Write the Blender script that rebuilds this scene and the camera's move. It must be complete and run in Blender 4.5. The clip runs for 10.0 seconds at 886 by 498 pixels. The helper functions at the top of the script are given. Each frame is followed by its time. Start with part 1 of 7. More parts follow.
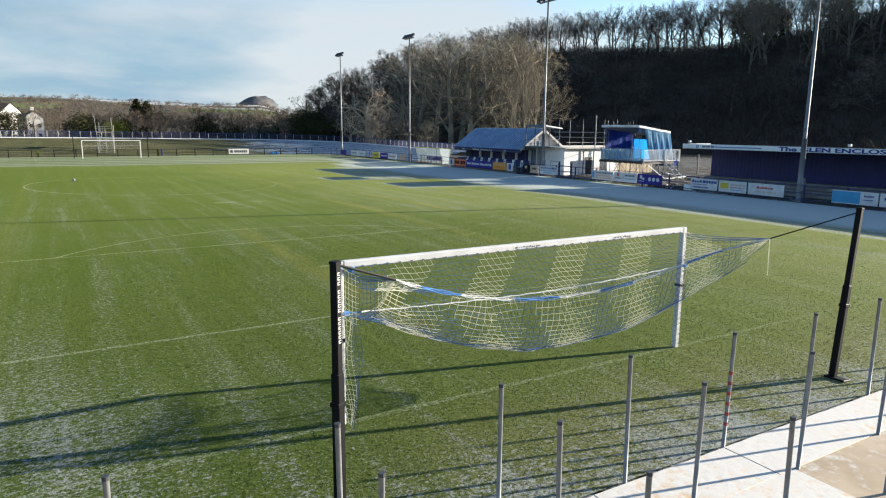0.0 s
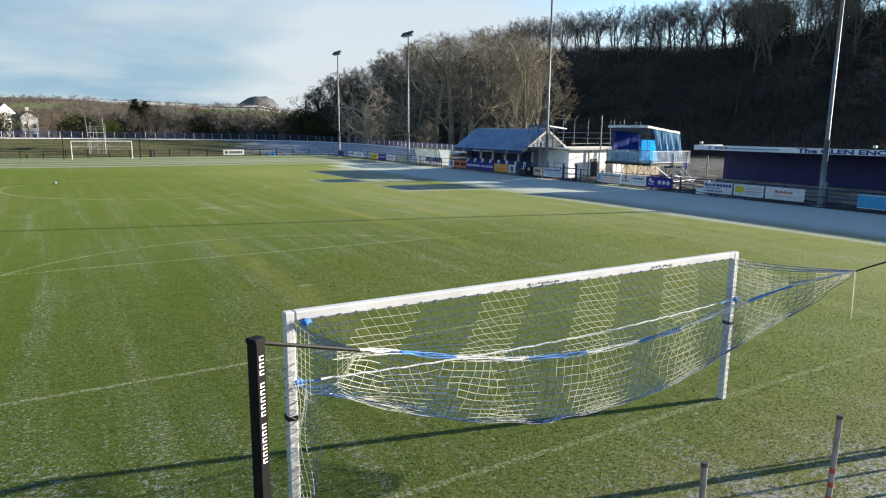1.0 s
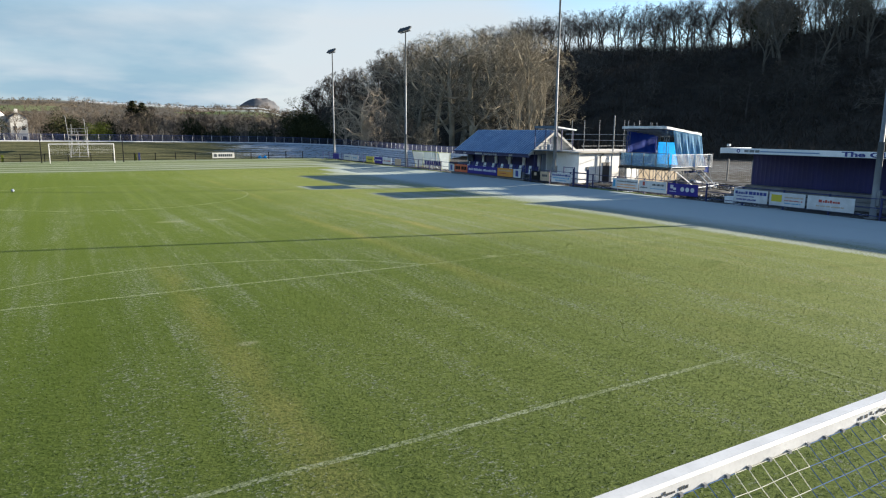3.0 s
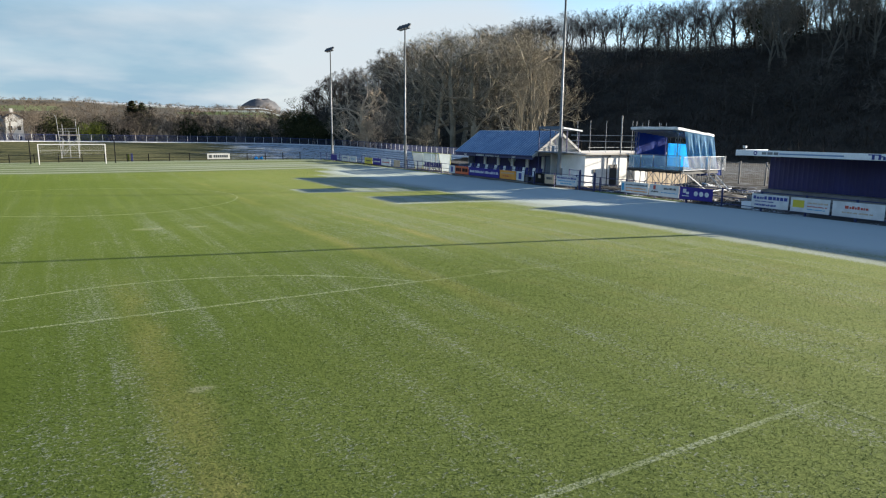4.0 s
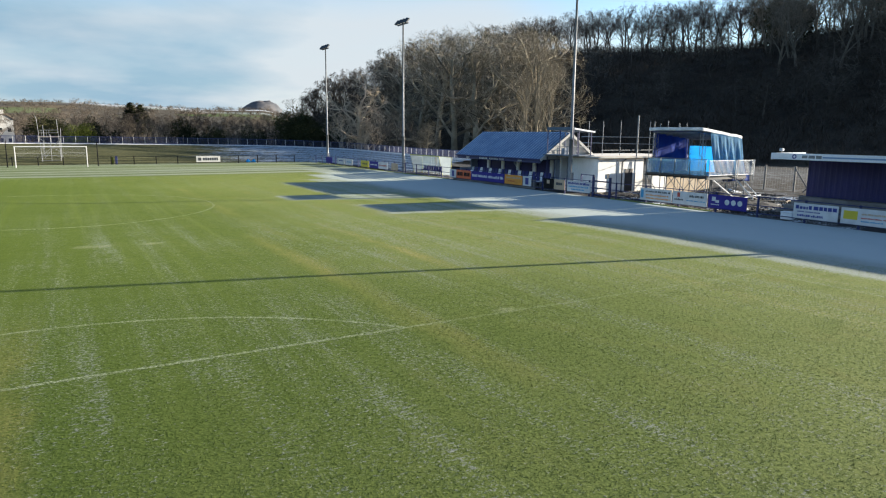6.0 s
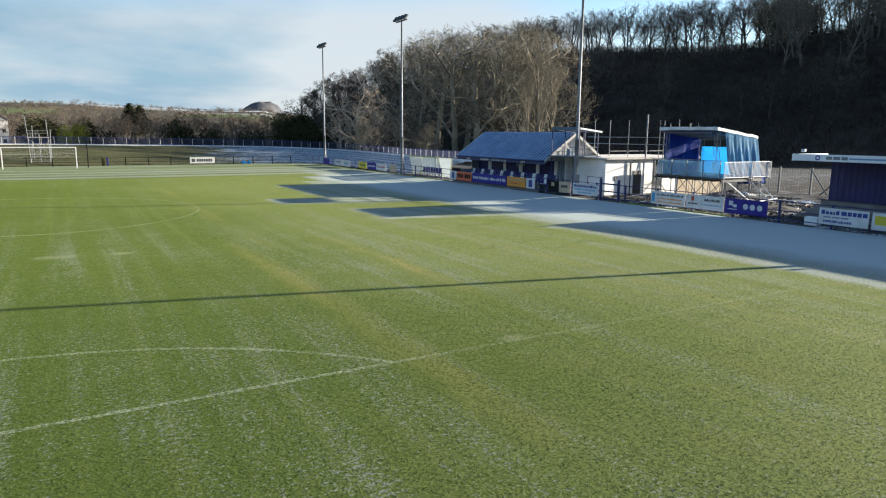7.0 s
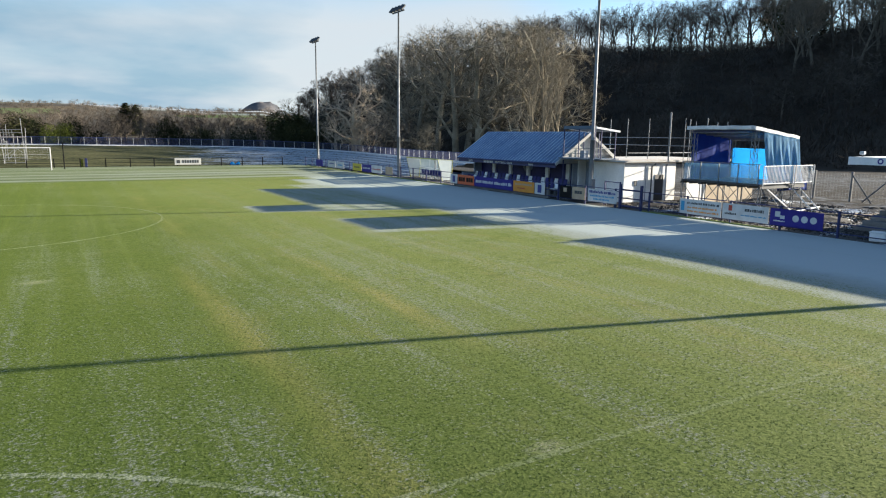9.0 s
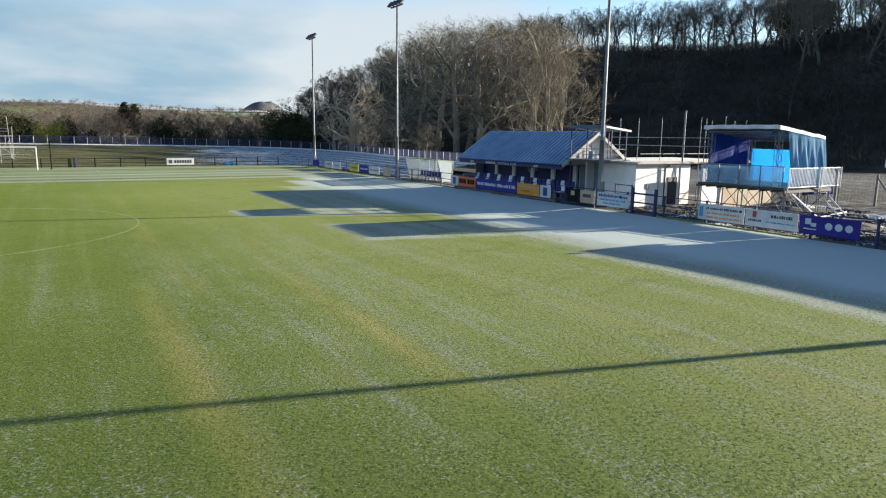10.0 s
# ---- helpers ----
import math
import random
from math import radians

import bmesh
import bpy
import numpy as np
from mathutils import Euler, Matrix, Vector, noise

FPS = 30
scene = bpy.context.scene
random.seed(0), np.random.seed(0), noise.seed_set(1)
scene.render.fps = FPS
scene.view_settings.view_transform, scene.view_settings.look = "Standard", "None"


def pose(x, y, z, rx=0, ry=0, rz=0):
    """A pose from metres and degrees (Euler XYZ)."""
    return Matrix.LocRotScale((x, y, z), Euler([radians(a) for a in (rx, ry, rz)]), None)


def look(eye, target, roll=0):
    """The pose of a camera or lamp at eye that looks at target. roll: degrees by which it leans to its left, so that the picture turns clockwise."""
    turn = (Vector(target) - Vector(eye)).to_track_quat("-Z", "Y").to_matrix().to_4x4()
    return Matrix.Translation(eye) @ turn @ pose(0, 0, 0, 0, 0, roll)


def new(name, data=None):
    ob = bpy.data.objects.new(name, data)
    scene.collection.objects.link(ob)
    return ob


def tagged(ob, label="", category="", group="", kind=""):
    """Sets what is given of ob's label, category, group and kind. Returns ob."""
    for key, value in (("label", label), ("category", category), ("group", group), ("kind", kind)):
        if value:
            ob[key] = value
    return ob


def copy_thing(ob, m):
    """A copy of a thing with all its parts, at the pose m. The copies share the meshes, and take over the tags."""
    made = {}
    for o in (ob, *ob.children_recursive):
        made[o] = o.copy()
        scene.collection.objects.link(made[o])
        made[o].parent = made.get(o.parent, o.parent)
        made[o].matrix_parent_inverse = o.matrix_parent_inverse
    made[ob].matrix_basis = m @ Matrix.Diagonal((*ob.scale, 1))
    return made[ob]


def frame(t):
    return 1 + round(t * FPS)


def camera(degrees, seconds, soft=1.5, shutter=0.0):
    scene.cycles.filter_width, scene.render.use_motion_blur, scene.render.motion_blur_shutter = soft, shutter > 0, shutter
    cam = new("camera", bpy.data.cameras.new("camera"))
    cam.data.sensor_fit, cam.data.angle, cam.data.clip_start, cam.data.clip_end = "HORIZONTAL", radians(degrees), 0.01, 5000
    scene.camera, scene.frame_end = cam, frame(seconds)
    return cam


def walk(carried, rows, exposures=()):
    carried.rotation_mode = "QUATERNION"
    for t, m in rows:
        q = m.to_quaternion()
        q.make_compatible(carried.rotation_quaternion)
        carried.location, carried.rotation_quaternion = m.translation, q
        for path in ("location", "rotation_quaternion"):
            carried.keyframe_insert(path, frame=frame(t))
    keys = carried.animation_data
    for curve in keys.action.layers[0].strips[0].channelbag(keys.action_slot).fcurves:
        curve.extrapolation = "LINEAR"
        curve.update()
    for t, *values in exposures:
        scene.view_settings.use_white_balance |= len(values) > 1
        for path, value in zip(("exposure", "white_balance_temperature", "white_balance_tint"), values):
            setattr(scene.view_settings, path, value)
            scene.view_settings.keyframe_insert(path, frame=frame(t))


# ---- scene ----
cam = camera(68.2, 10.0, soft=1.15)
PATH = [
    (0, (-7.049, -8.69, 4.377), (-6.048, -6.996, 4.017), 0.5),
    (0.5, (-6.309, -7.612, 4.381), (-5.309, -5.918, 4.022), 0.5),
    (1, (-5.627, -6.528, 4.387), (-4.628, -4.833, 4.028), 0.5),
    (1.5, (-4.967, -5.456, 4.37), (-3.967, -3.761, 4.012), 0.6),
    (2, (-4.28, -4.381, 4.357), (-3.281, -2.685, 4.0), 0.5),
    (2.5, (-3.597, -3.311, 4.372), (-2.6, -1.614, 4.017), 0.4),
    (4, (-1.593, -0.197, 4.376), (-0.6, 1.502, 4.024), 0.5),
    (4.5, (-0.969, 0.815, 4.368), (0.024, 2.516, 4.018), 0.5),
    (5, (-0.359, 1.806, 4.352), (0.632, 3.508, 4.002), 0.5),
    (5.5, (0.253, 2.797, 4.333), (1.243, 4.499, 3.985), 0.5),
    (7, (2.189, 5.818, 4.241), (3.176, 7.523, 3.898), 0.5),
    (7.5, (2.837, 6.862, 4.224), (3.823, 8.568, 3.881), 0.4),
    (8, (3.469, 7.943, 4.206), (4.455, 9.65, 3.865), 0.6),
    (8.5, (4.103, 9.06, 4.189), (5.09, 10.766, 3.848), 0.6),
    (9, (4.766, 10.191, 4.174), (5.753, 11.897, 3.833), 0.6),
    (9.5, (5.45, 11.311, 4.157), (6.436, 13.017, 3.816), 0.6),
    (10, (6.161, 12.428, 4.143), (7.145, 14.135, 3.802), 0.7),
]
walk(cam, [(t, look(eye, target, roll)) for t, eye, target, roll in PATH])

# ---- world and sun ----
SUN_EL, SUN_AZ = 13.8, 104.3          # degrees up; degrees clockwise from +y
sun_dir = Vector((math.sin(radians(SUN_AZ)) * math.cos(radians(SUN_EL)),
                  math.cos(radians(SUN_AZ)) * math.cos(radians(SUN_EL)), math.sin(radians(SUN_EL))))
scene.view_settings.exposure = 1.75

world = bpy.data.worlds.new("world")
scene.world = world
world.use_nodes = True
wt = world.node_tree
wt.nodes.clear()


def wnode(kind, **kw):
    n = wt.nodes.new(kind)
    for k, v in kw.items():
        n.inputs[k].default_value = v
    return n


sky = wt.nodes.new("ShaderNodeTexSky")
sky.sky_type = "NISHITA"
sky.sun_disc = False
sky.sun_elevation, sky.sun_rotation = radians(SUN_EL), radians(SUN_AZ)
sky.air_density, sky.dust_density, sky.ozone_density = 1.0, 0.35, 2.4
skybg = wnode("ShaderNodeBackground", Strength=0.075)
wt.links.new(sky.outputs[0], skybg.inputs[0])
tc = wt.nodes.new("ShaderNodeTexCoord")
sep = wt.nodes.new("ShaderNodeSeparateXYZ")
wt.links.new(tc.outputs["Generated"], sep.inputs[0])
# cloud deck: direction projected on a flat layer, so that clouds flatten towards the horizon
zz = wt.nodes.new("ShaderNodeMath"); zz.operation = "ADD"; zz.inputs[1].default_value = 0.16
wt.links.new(sep.outputs["Z"], zz.inputs[0])
dx = wt.nodes.new("ShaderNodeMath"); dx.operation = "DIVIDE"
dy = wt.nodes.new("ShaderNodeMath"); dy.operation = "DIVIDE"
for n, o in ((dx, "X"), (dy, "Y")):
    wt.links.new(sep.outputs[o], n.inputs[0])
    wt.links.new(zz.outputs[0], n.inputs[1])
comb = wt.nodes.new("ShaderNodeCombineXYZ")
wt.links.new(dx.outputs[0], comb.inputs[0])
wt.links.new(dy.outputs[0], comb.inputs[1])
cn = wnode("ShaderNodeTexNoise", Scale=0.55, Detail=7.0, Roughness=0.52)
wt.links.new(comb.outputs[0], cn.inputs["Vector"])
cr = wt.nodes.new("ShaderNodeValToRGB")
cr.color_ramp.elements[0].color = (0.82, 0.82, 0.82, 1)
cr.color_ramp.elements[0].position, cr.color_ramp.elements[1].position = 0.30, 0.55
wt.links.new(cn.outputs[0], cr.inputs[0])
cn2 = wnode("ShaderNodeTexNoise", Scale=0.9, Detail=6.0, Roughness=0.5)
wt.links.new(comb.outputs[0], cn2.inputs["Vector"])
crc = wt.nodes.new("ShaderNodeValToRGB")
crc.color_ramp.elements[0].color, crc.color_ramp.elements[1].color = (0.38, 0.59, 0.76, 1), (0.82, 0.90, 0.96, 1)
crc.color_ramp.elements[0].position, crc.color_ramp.elements[1].position = 0.42, 0.74
# the sunward, eastern part of the deck is the whiter one
face = wt.nodes.new("ShaderNodeVectorMath"); face.operation = "DOT_PRODUCT"
face.inputs[1].default_value = (math.sin(radians(36)), math.cos(radians(36)), 0.14)
wt.links.new(tc.outputs["Generated"], face.inputs[0])
glow = wt.nodes.new("ShaderNodeMapRange"); glow.interpolation_type = "SMOOTHSTEP"
glow.inputs[1].default_value, glow.inputs[2].default_value, glow.inputs[4].default_value = 0.88, 1.0, 0.33
wt.links.new(face.outputs["Value"], glow.inputs[0])
tone = wt.nodes.new("ShaderNodeMath"); tone.operation = "ADD"
wt.links.new(cn2.outputs[0], tone.inputs[0])
wt.links.new(glow.outputs[0], tone.inputs[1])
wt.links.new(tone.outputs[0], crc.inputs[0])
cloudbg = wnode("ShaderNodeBackground", Strength=0.258)
wt.links.new(crc.outputs[0], cloudbg.inputs[0])
wmix = wt.nodes.new("ShaderNodeMixShader")
thin = wt.nodes.new("ShaderNodeMapRange")      # the deck lies low; overhead it is clear
thin.interpolation_type = "SMOOTHSTEP"
thin.inputs[1].default_value, thin.inputs[2].default_value = 0.305, 0.225
ragged = wt.nodes.new("ShaderNodeMath"); ragged.operation = "MULTIPLY_ADD"
ragged.inputs[1].default_value = 0.16
wt.links.new(cn.outputs[0], ragged.inputs[0])
wt.links.new(sep.outputs["Z"], ragged.inputs[2])
east = wt.nodes.new("ShaderNodeVectorMath"); east.operation = "DOT_PRODUCT"     # the deck breaks up towards the sun
east.inputs[1].default_value = (math.sin(radians(68)), math.cos(radians(68)), 0.0)
wt.links.new(tc.outputs["Generated"], east.inputs[0])
east_r = wt.nodes.new("ShaderNodeMapRange"); east_r.interpolation_type = "SMOOTHSTEP"
east_r.inputs[1].default_value, east_r.inputs[2].default_value, east_r.inputs[4].default_value = 0.80, 0.97, 0.10
wt.links.new(east.outputs["Value"], east_r.inputs[0])
broke = wt.nodes.new("ShaderNodeMath"); broke.operation = "ADD"
wt.links.new(ragged.outputs[0], broke.inputs[0])
wt.links.new(east_r.outputs[0], broke.inputs[1])
wt.links.new(broke.outputs[0], thin.inputs[0])
cmask = wt.nodes.new("ShaderNodeMath"); cmask.operation = "MULTIPLY"
wt.links.new(cr.outputs[0], cmask.inputs[0])
wt.links.new(thin.outputs[0], cmask.inputs[1])
wt.links.new(cmask.outputs[0], wmix.inputs[0])
wt.links.new(skybg.outputs[0], wmix.inputs[1])
wt.links.new(cloudbg.outputs[0], wmix.inputs[2])
wout = wt.nodes.new("ShaderNodeOutputWorld")
wt.links.new(wmix.outputs[0], wout.inputs[0])

sun_data = bpy.data.lights.new("sun", "SUN")
sun_data.energy, sun_data.angle, sun_data.color = 5.0, radians(0.53), (1.0, 0.90, 0.74)
sun = new("sun", sun_data)
sun.matrix_world = look(sun_dir * 200, (0, 0, 0))

# ---- materials ----


def nodes_of(name):
    m = bpy.data.materials.new(name)
    m.use_nodes = True
    t = m.node_tree
    return m, t, t.nodes["Principled BSDF"]


def link(t, a, b):
    t.links.new(a, b)


def math_node(t, op, a, b=None, clamp=False):
    n = t.nodes.new("ShaderNodeMath")
    n.operation, n.use_clamp = op, clamp
    for i, v in enumerate((a, b)):
        if v is None:
            continue
        if isinstance(v, (int, float)):
            n.inputs[i].default_value = v
        else:
            link(t, v, n.inputs[i])
    return n.outputs[0]


def smooth(t, v, lo, hi):
    n = t.nodes.new("ShaderNodeMapRange")
    n.interpolation_type = "SMOOTHSTEP"
    link(t, v, n.inputs[0])
    n.inputs[1].default_value, n.inputs[2].default_value = lo, hi
    return n.outputs[0]


def noise_of(t, vec, scale, detail=4.0, rough=0.55):
    n = t.nodes.new("ShaderNodeTexNoise")
    n.inputs["Scale"].default_value, n.inputs["Detail"].default_value, n.inputs["Roughness"].default_value = scale, detail, rough
    if vec is not None:
        link(t, vec, n.inputs["Vector"])
    return n.outputs[0]


def mixc(t, f, a, b):
    n = t.nodes.new("ShaderNodeMix")
    n.data_type = "RGBA"
    if isinstance(f, (int, float)):
        n.inputs[0].default_value = f
    else:
        link(t, f, n.inputs[0])
    for i, v in ((6, a), (7, b)):
        if isinstance(v, tuple):
            n.inputs[i].default_value = (*v, 1)
        else:
            link(t, v, n.inputs[i])
    return n.outputs[2]


def scaled(t, vec, sx, sy, sz):
    n = t.nodes.new("ShaderNodeMapping")
    n.inputs["Scale"].default_value = (sx, sy, sz)
    link(t, vec, n.inputs["Vector"])
    return n.outputs[0]


def bumped(t, bsdf, h, strength, dist=0.02):
    n = t.nodes.new("ShaderNodeBump")
    n.inputs["Strength"].default_value, n.inputs["Distance"].default_value = strength, dist
    link(t, h, n.inputs["Height"])
    link(t, n.outputs[0], bsdf.inputs["Normal"])


def mat(name, a, b=None, rough=0.7, metal=0.0, big=1.5, fine=25.0, bump=0.15, vary=0.0, spread=(0.35, 0.65), spec=0.5, each=0.0):
    """A surface of two tones with grain, stains and fine relief."""
    b = b or tuple(c * 0.75 for c in a)
    m, t, p = nodes_of(name)
    c = t.nodes.new("ShaderNodeTexCoord").outputs["Object"]
    n1 = smooth(t, noise_of(t, c, big, 5), *spread)
    n2 = noise_of(t, c, fine, 6, 0.6)
    col = mixc(t, n1, a, b)
    col = mixc(t, math_node(t, "MULTIPLY", smooth(t, n2, 0.45, 0.8), 0.35), col, tuple(x * 0.55 for x in a))
    if each:
        isl = t.nodes.new("ShaderNodeNewGeometry").outputs["Random Per Island"]
        hs = t.nodes.new("ShaderNodeHueSaturation")
        link(t, math_node(t, "ADD", math_node(t, "MULTIPLY", isl, 2 * each), 1 - each), hs.inputs["Value"])
        link(t, col, hs.inputs["Color"])
        col = hs.outputs[0]
    if vary:
        oi = t.nodes.new("ShaderNodeObjectInfo").outputs["Random"]
        hsv = t.nodes.new("ShaderNodeHueSaturation")
        v = math_node(t, "ADD", math_node(t, "MULTIPLY", oi, 2 * vary), 1 - vary)
        link(t, v, hsv.inputs["Value"])
        link(t, col, hsv.inputs["Color"])
        col = hsv.outputs[0]
    link(t, col, p.inputs["Base Color"])
    link(t, math_node(t, "ADD", math_node(t, "MULTIPLY", n2, 0.2), rough - 0.1, True), p.inputs["Roughness"])
    p.inputs["Metallic"].default_value = metal
    p.inputs["Specular IOR Level"].default_value = spec
    if bump:
        bumped(t, p, n2, bump, 0.01)
    return m


def cloth(name, a, b, through_light):
    """Woven plastic sheet that lets part of the light through."""
    m, t, p = nodes_of(name)
    c = t.nodes.new("ShaderNodeTexCoord").outputs["Object"]
    n1 = noise_of(t, c, 0.8, 5)
    n2 = noise_of(t, c, 9.0, 5)
    col = mixc(t, smooth(t, n1, 0.35, 0.65), a, b)
    link(t, col, p.inputs["Base Color"])
    p.inputs["Roughness"].default_value = 0.75
    p.inputs["Specular IOR Level"].default_value = 0.15
    bumped(t, p, n2, 0.2, 0.03)
    tl = t.nodes.new("ShaderNodeBsdfTranslucent")
    link(t, col, tl.inputs["Color"])
    mx = t.nodes.new("ShaderNodeMixShader")
    mx.inputs[0].default_value = through_light
    link(t, p.outputs[0], mx.inputs[1])
    link(t, tl.outputs[0], mx.inputs[2])
    link(t, mx.outputs[0], t.nodes["Material Output"].inputs[0])
    return m


def frosted(name, a, b, frost=0.5, rough=0.85, big=2.0, fine=18.0, bump=0.4, white=(0.62, 0.66, 0.70), edge=0.15):
    """An outdoor surface with hoar frost lying on its upward faces in patches."""
    m, t, p = nodes_of(name)
    g = t.nodes.new("ShaderNodeNewGeometry")
    c = g.outputs["Position"]
    up = t.nodes.new("ShaderNodeSeparateXYZ")
    link(t, g.outputs["Normal"], up.inputs[0])
    n1 = smooth(t, noise_of(t, c, big, 6), 0.35, 0.65)
    n2 = noise_of(t, c, fine, 6, 0.65)
    n3 = noise_of(t, c, big * 0.35, 5, 0.6)
    col = mixc(t, n1, a, b)
    f = smooth(t, math_node(t, "ADD", math_node(t, "MULTIPLY", n2, 0.5), math_node(t, "MULTIPLY", n3, 0.6)), 0.80 - frost * 0.5, 0.80 + edge - frost * 0.5)
    f = math_node(t, "MULTIPLY", f, smooth(t, up.outputs[2], 0.15, 0.7))
    link(t, mixc(t, f, col, white), p.inputs["Base Color"])
    p.inputs["Roughness"].default_value = rough
    bumped(t, p, n2, bump, 0.03)
    return m


def turf(name, paint=0.0, blade_vary=0.0):
    """Winter pitch grass: mown streaks, worn strips, frost where the low sun has not reached; optional worn line paint."""
    m, t, p = nodes_of(name)
    pos = t.nodes.new("ShaderNodeNewGeometry").outputs["Position"]
    s = t.nodes.new("ShaderNodeSeparateXYZ")
    link(t, pos, s.inputs[0])
    x, y = s.outputs[0], s.outputs[1]
    mul = lambda a, b: math_node(t, "MULTIPLY", a, b)
    add = lambda a, b: math_node(t, "ADD", a, b)
    off = lambda a, k: mul(math_node(t, "SUBTRACT", a, 0.5), k)
    fine = noise_of(t, pos, 24.0, 3, 0.6)
    tuft = noise_of(t, scaled(t, pos, 10.0, 14.0, 10.0), 1.0, 4, 0.6)
    clump = noise_of(t, scaled(t, pos, 2.0, 3.4, 2.0), 1.0, 4, 0.6)
    mid = noise_of(t, pos, 0.55, 5, 0.6)
    broad = noise_of(t, pos, 0.09, 4, 0.5)
    streak = noise_of(t, scaled(t, pos, 1.6, 0.03, 1), 1.0, 4, 0.65)
    blade = add(mul(tuft, 0.6), mul(fine, 0.4))
    col = mixc(t, smooth(t, blade, 0.36, 0.62), (0.027, 0.046, 0.0115), (0.086, 0.116, 0.031))
    col = mixc(t, mul(smooth(t, clump, 0.40, 0.68), 0.5), col, (0.096, 0.122, 0.036))
    dry = smooth(t, add(add(x, mul(y, 0.08)), off(broad, 18.0)), 2.0, 21.0)
    col = mixc(t, mul(dry, mul(smooth(t, blade, 0.35, 0.55), 0.95)), col, (0.152, 0.170, 0.062))
    col = mixc(t, mul(smooth(t, streak, 0.50, 0.70), 0.40), col, (0.128, 0.155, 0.042))
    worn = None
    for xs, w, k, ya, yb in ((-0.3, 0.75, 0.78, 2.0, 21.0), (7.9, 0.7, 0.85, 14.0, 31.0), (11.75, 0.6, 0.85, 21.0, 32.0), (9.0, 0.7, 0.45, 30.0, 62.0), (17.0, 0.6, 0.3, 10.0, 50.0), (-9.0, 0.9, 0.4, 0.0, 60.0)):
        d = math_node(t, "ABSOLUTE", add(math_node(t, "SUBTRACT", x, xs), off(mid, 1.0)))
        ends = mul(smooth(t, add(y, off(broad, 8.0)), ya - 2.0, ya + 2.0), smooth(t, add(y, off(broad, 8.0)), yb + 3.0, yb - 3.0))
        g = mul(mul(smooth(t, d, w, 0.0), k), ends)
        worn = g if worn is None else math_node(t, "MAXIMUM", worn, g)
    broken = add(mul(smooth(t, noise_of(t, scaled(t, pos, 0.5, 0.13, 1), 1.0, 4, 0.6), 0.34, 0.58), 0.78), 0.22)
    worn = mul(mul(worn, broken), smooth(t, blade, 0.34, 0.56))
    col = mixc(t, worn, col, (0.235, 0.200, 0.080))
    # darker green towards low x, and again from about y = 6 on
    darker_low_x = smooth(t, add(add(x, mul(y, 0.10)), off(broad, 14.0)), 8.0, -4.0)
    col = mixc(t, mul(darker_low_x, 0.47), col, (0.022, 0.040, 0.006))
    darker_past_mouth = mul(smooth(t, add(x, off(broad, 8.0)), 15.0, 5.0), smooth(t, add(y, off(mid, 6.0)), 6.0, 13.0))
    col = mixc(t, mul(darker_past_mouth, 0.36), col, (0.030, 0.056, 0.008))
    trod = mul(smooth(t, add(y, off(mid, 5.0)), 17.0, 9.0), smooth(t, add(x, off(broad, 6.0)), -6.0, 3.0))
    col = mixc(t, mul(trod, 0.22), col, (0.122, 0.138, 0.046))
    thinned = smooth(t, noise_of(t, scaled(t, pos, 0.9, 0.5, 1), 1.0, 5, 0.65), 0.50, 0.66)
    col = mixc(t, mul(mul(thinned, dry), 0.42), col, (0.150, 0.138, 0.052))
    denser = smooth(t, noise_of(t, scaled(t, pos, 0.45, 0.8, 1), 1.0, 5, 0.65), 0.52, 0.68)
    col = mixc(t, mul(mul(denser, dry), 0.45), col, (0.060, 0.088, 0.022))
    # small bare patches, ragged at the rim
    for cx, cy, rx, ry in ((0.19, 11.05, 0.26, 0.16), (1.7, 32.3, 0.75, 0.5), (3.8, 32.1, 0.55, 0.35), (10.2, 16.65, 0.36, 0.2)):
        dx = mul(math_node(t, "SUBTRACT", x, cx), 1.0 / rx)
        dy = mul(math_node(t, "SUBTRACT", y, cy), 1.0 / ry)
        d = add(add(mul(dx, dx), mul(dy, dy)), add(off(tuft, 4.0), off(clump, 3.0)))
        col = mixc(t, mul(mul(smooth(t, d, 1.5, -0.6), smooth(t, blade, 0.36, 0.56)), 0.52), col, (0.36, 0.34, 0.26))
    behind = mul(smooth(t, add(y, off(mid, 3.0)), 0.6, -2.6), smooth(t, x, -6.0, 0.0))
    col = mixc(t, mul(behind, 0.40), col, (0.140, 0.122, 0.060))
    pit = smooth(t, noise_of(t, scaled(t, pos, 15.0, 22.0, 15.0), 1.0, 5, 0.7), 0.41, 0.32)
    col = mixc(t, mul(pit, 0.25), col, (0.018, 0.026, 0.006))
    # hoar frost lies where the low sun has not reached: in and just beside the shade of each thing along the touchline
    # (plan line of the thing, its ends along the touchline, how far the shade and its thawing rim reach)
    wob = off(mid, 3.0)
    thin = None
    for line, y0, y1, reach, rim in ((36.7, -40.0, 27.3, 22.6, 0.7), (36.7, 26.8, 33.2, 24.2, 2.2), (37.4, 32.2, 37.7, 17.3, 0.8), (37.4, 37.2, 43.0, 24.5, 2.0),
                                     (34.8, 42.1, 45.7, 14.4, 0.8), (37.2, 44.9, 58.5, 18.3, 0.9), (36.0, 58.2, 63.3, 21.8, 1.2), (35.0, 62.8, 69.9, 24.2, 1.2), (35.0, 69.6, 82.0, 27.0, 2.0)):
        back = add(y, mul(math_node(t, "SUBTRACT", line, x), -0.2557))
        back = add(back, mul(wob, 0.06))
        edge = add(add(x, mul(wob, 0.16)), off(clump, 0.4))
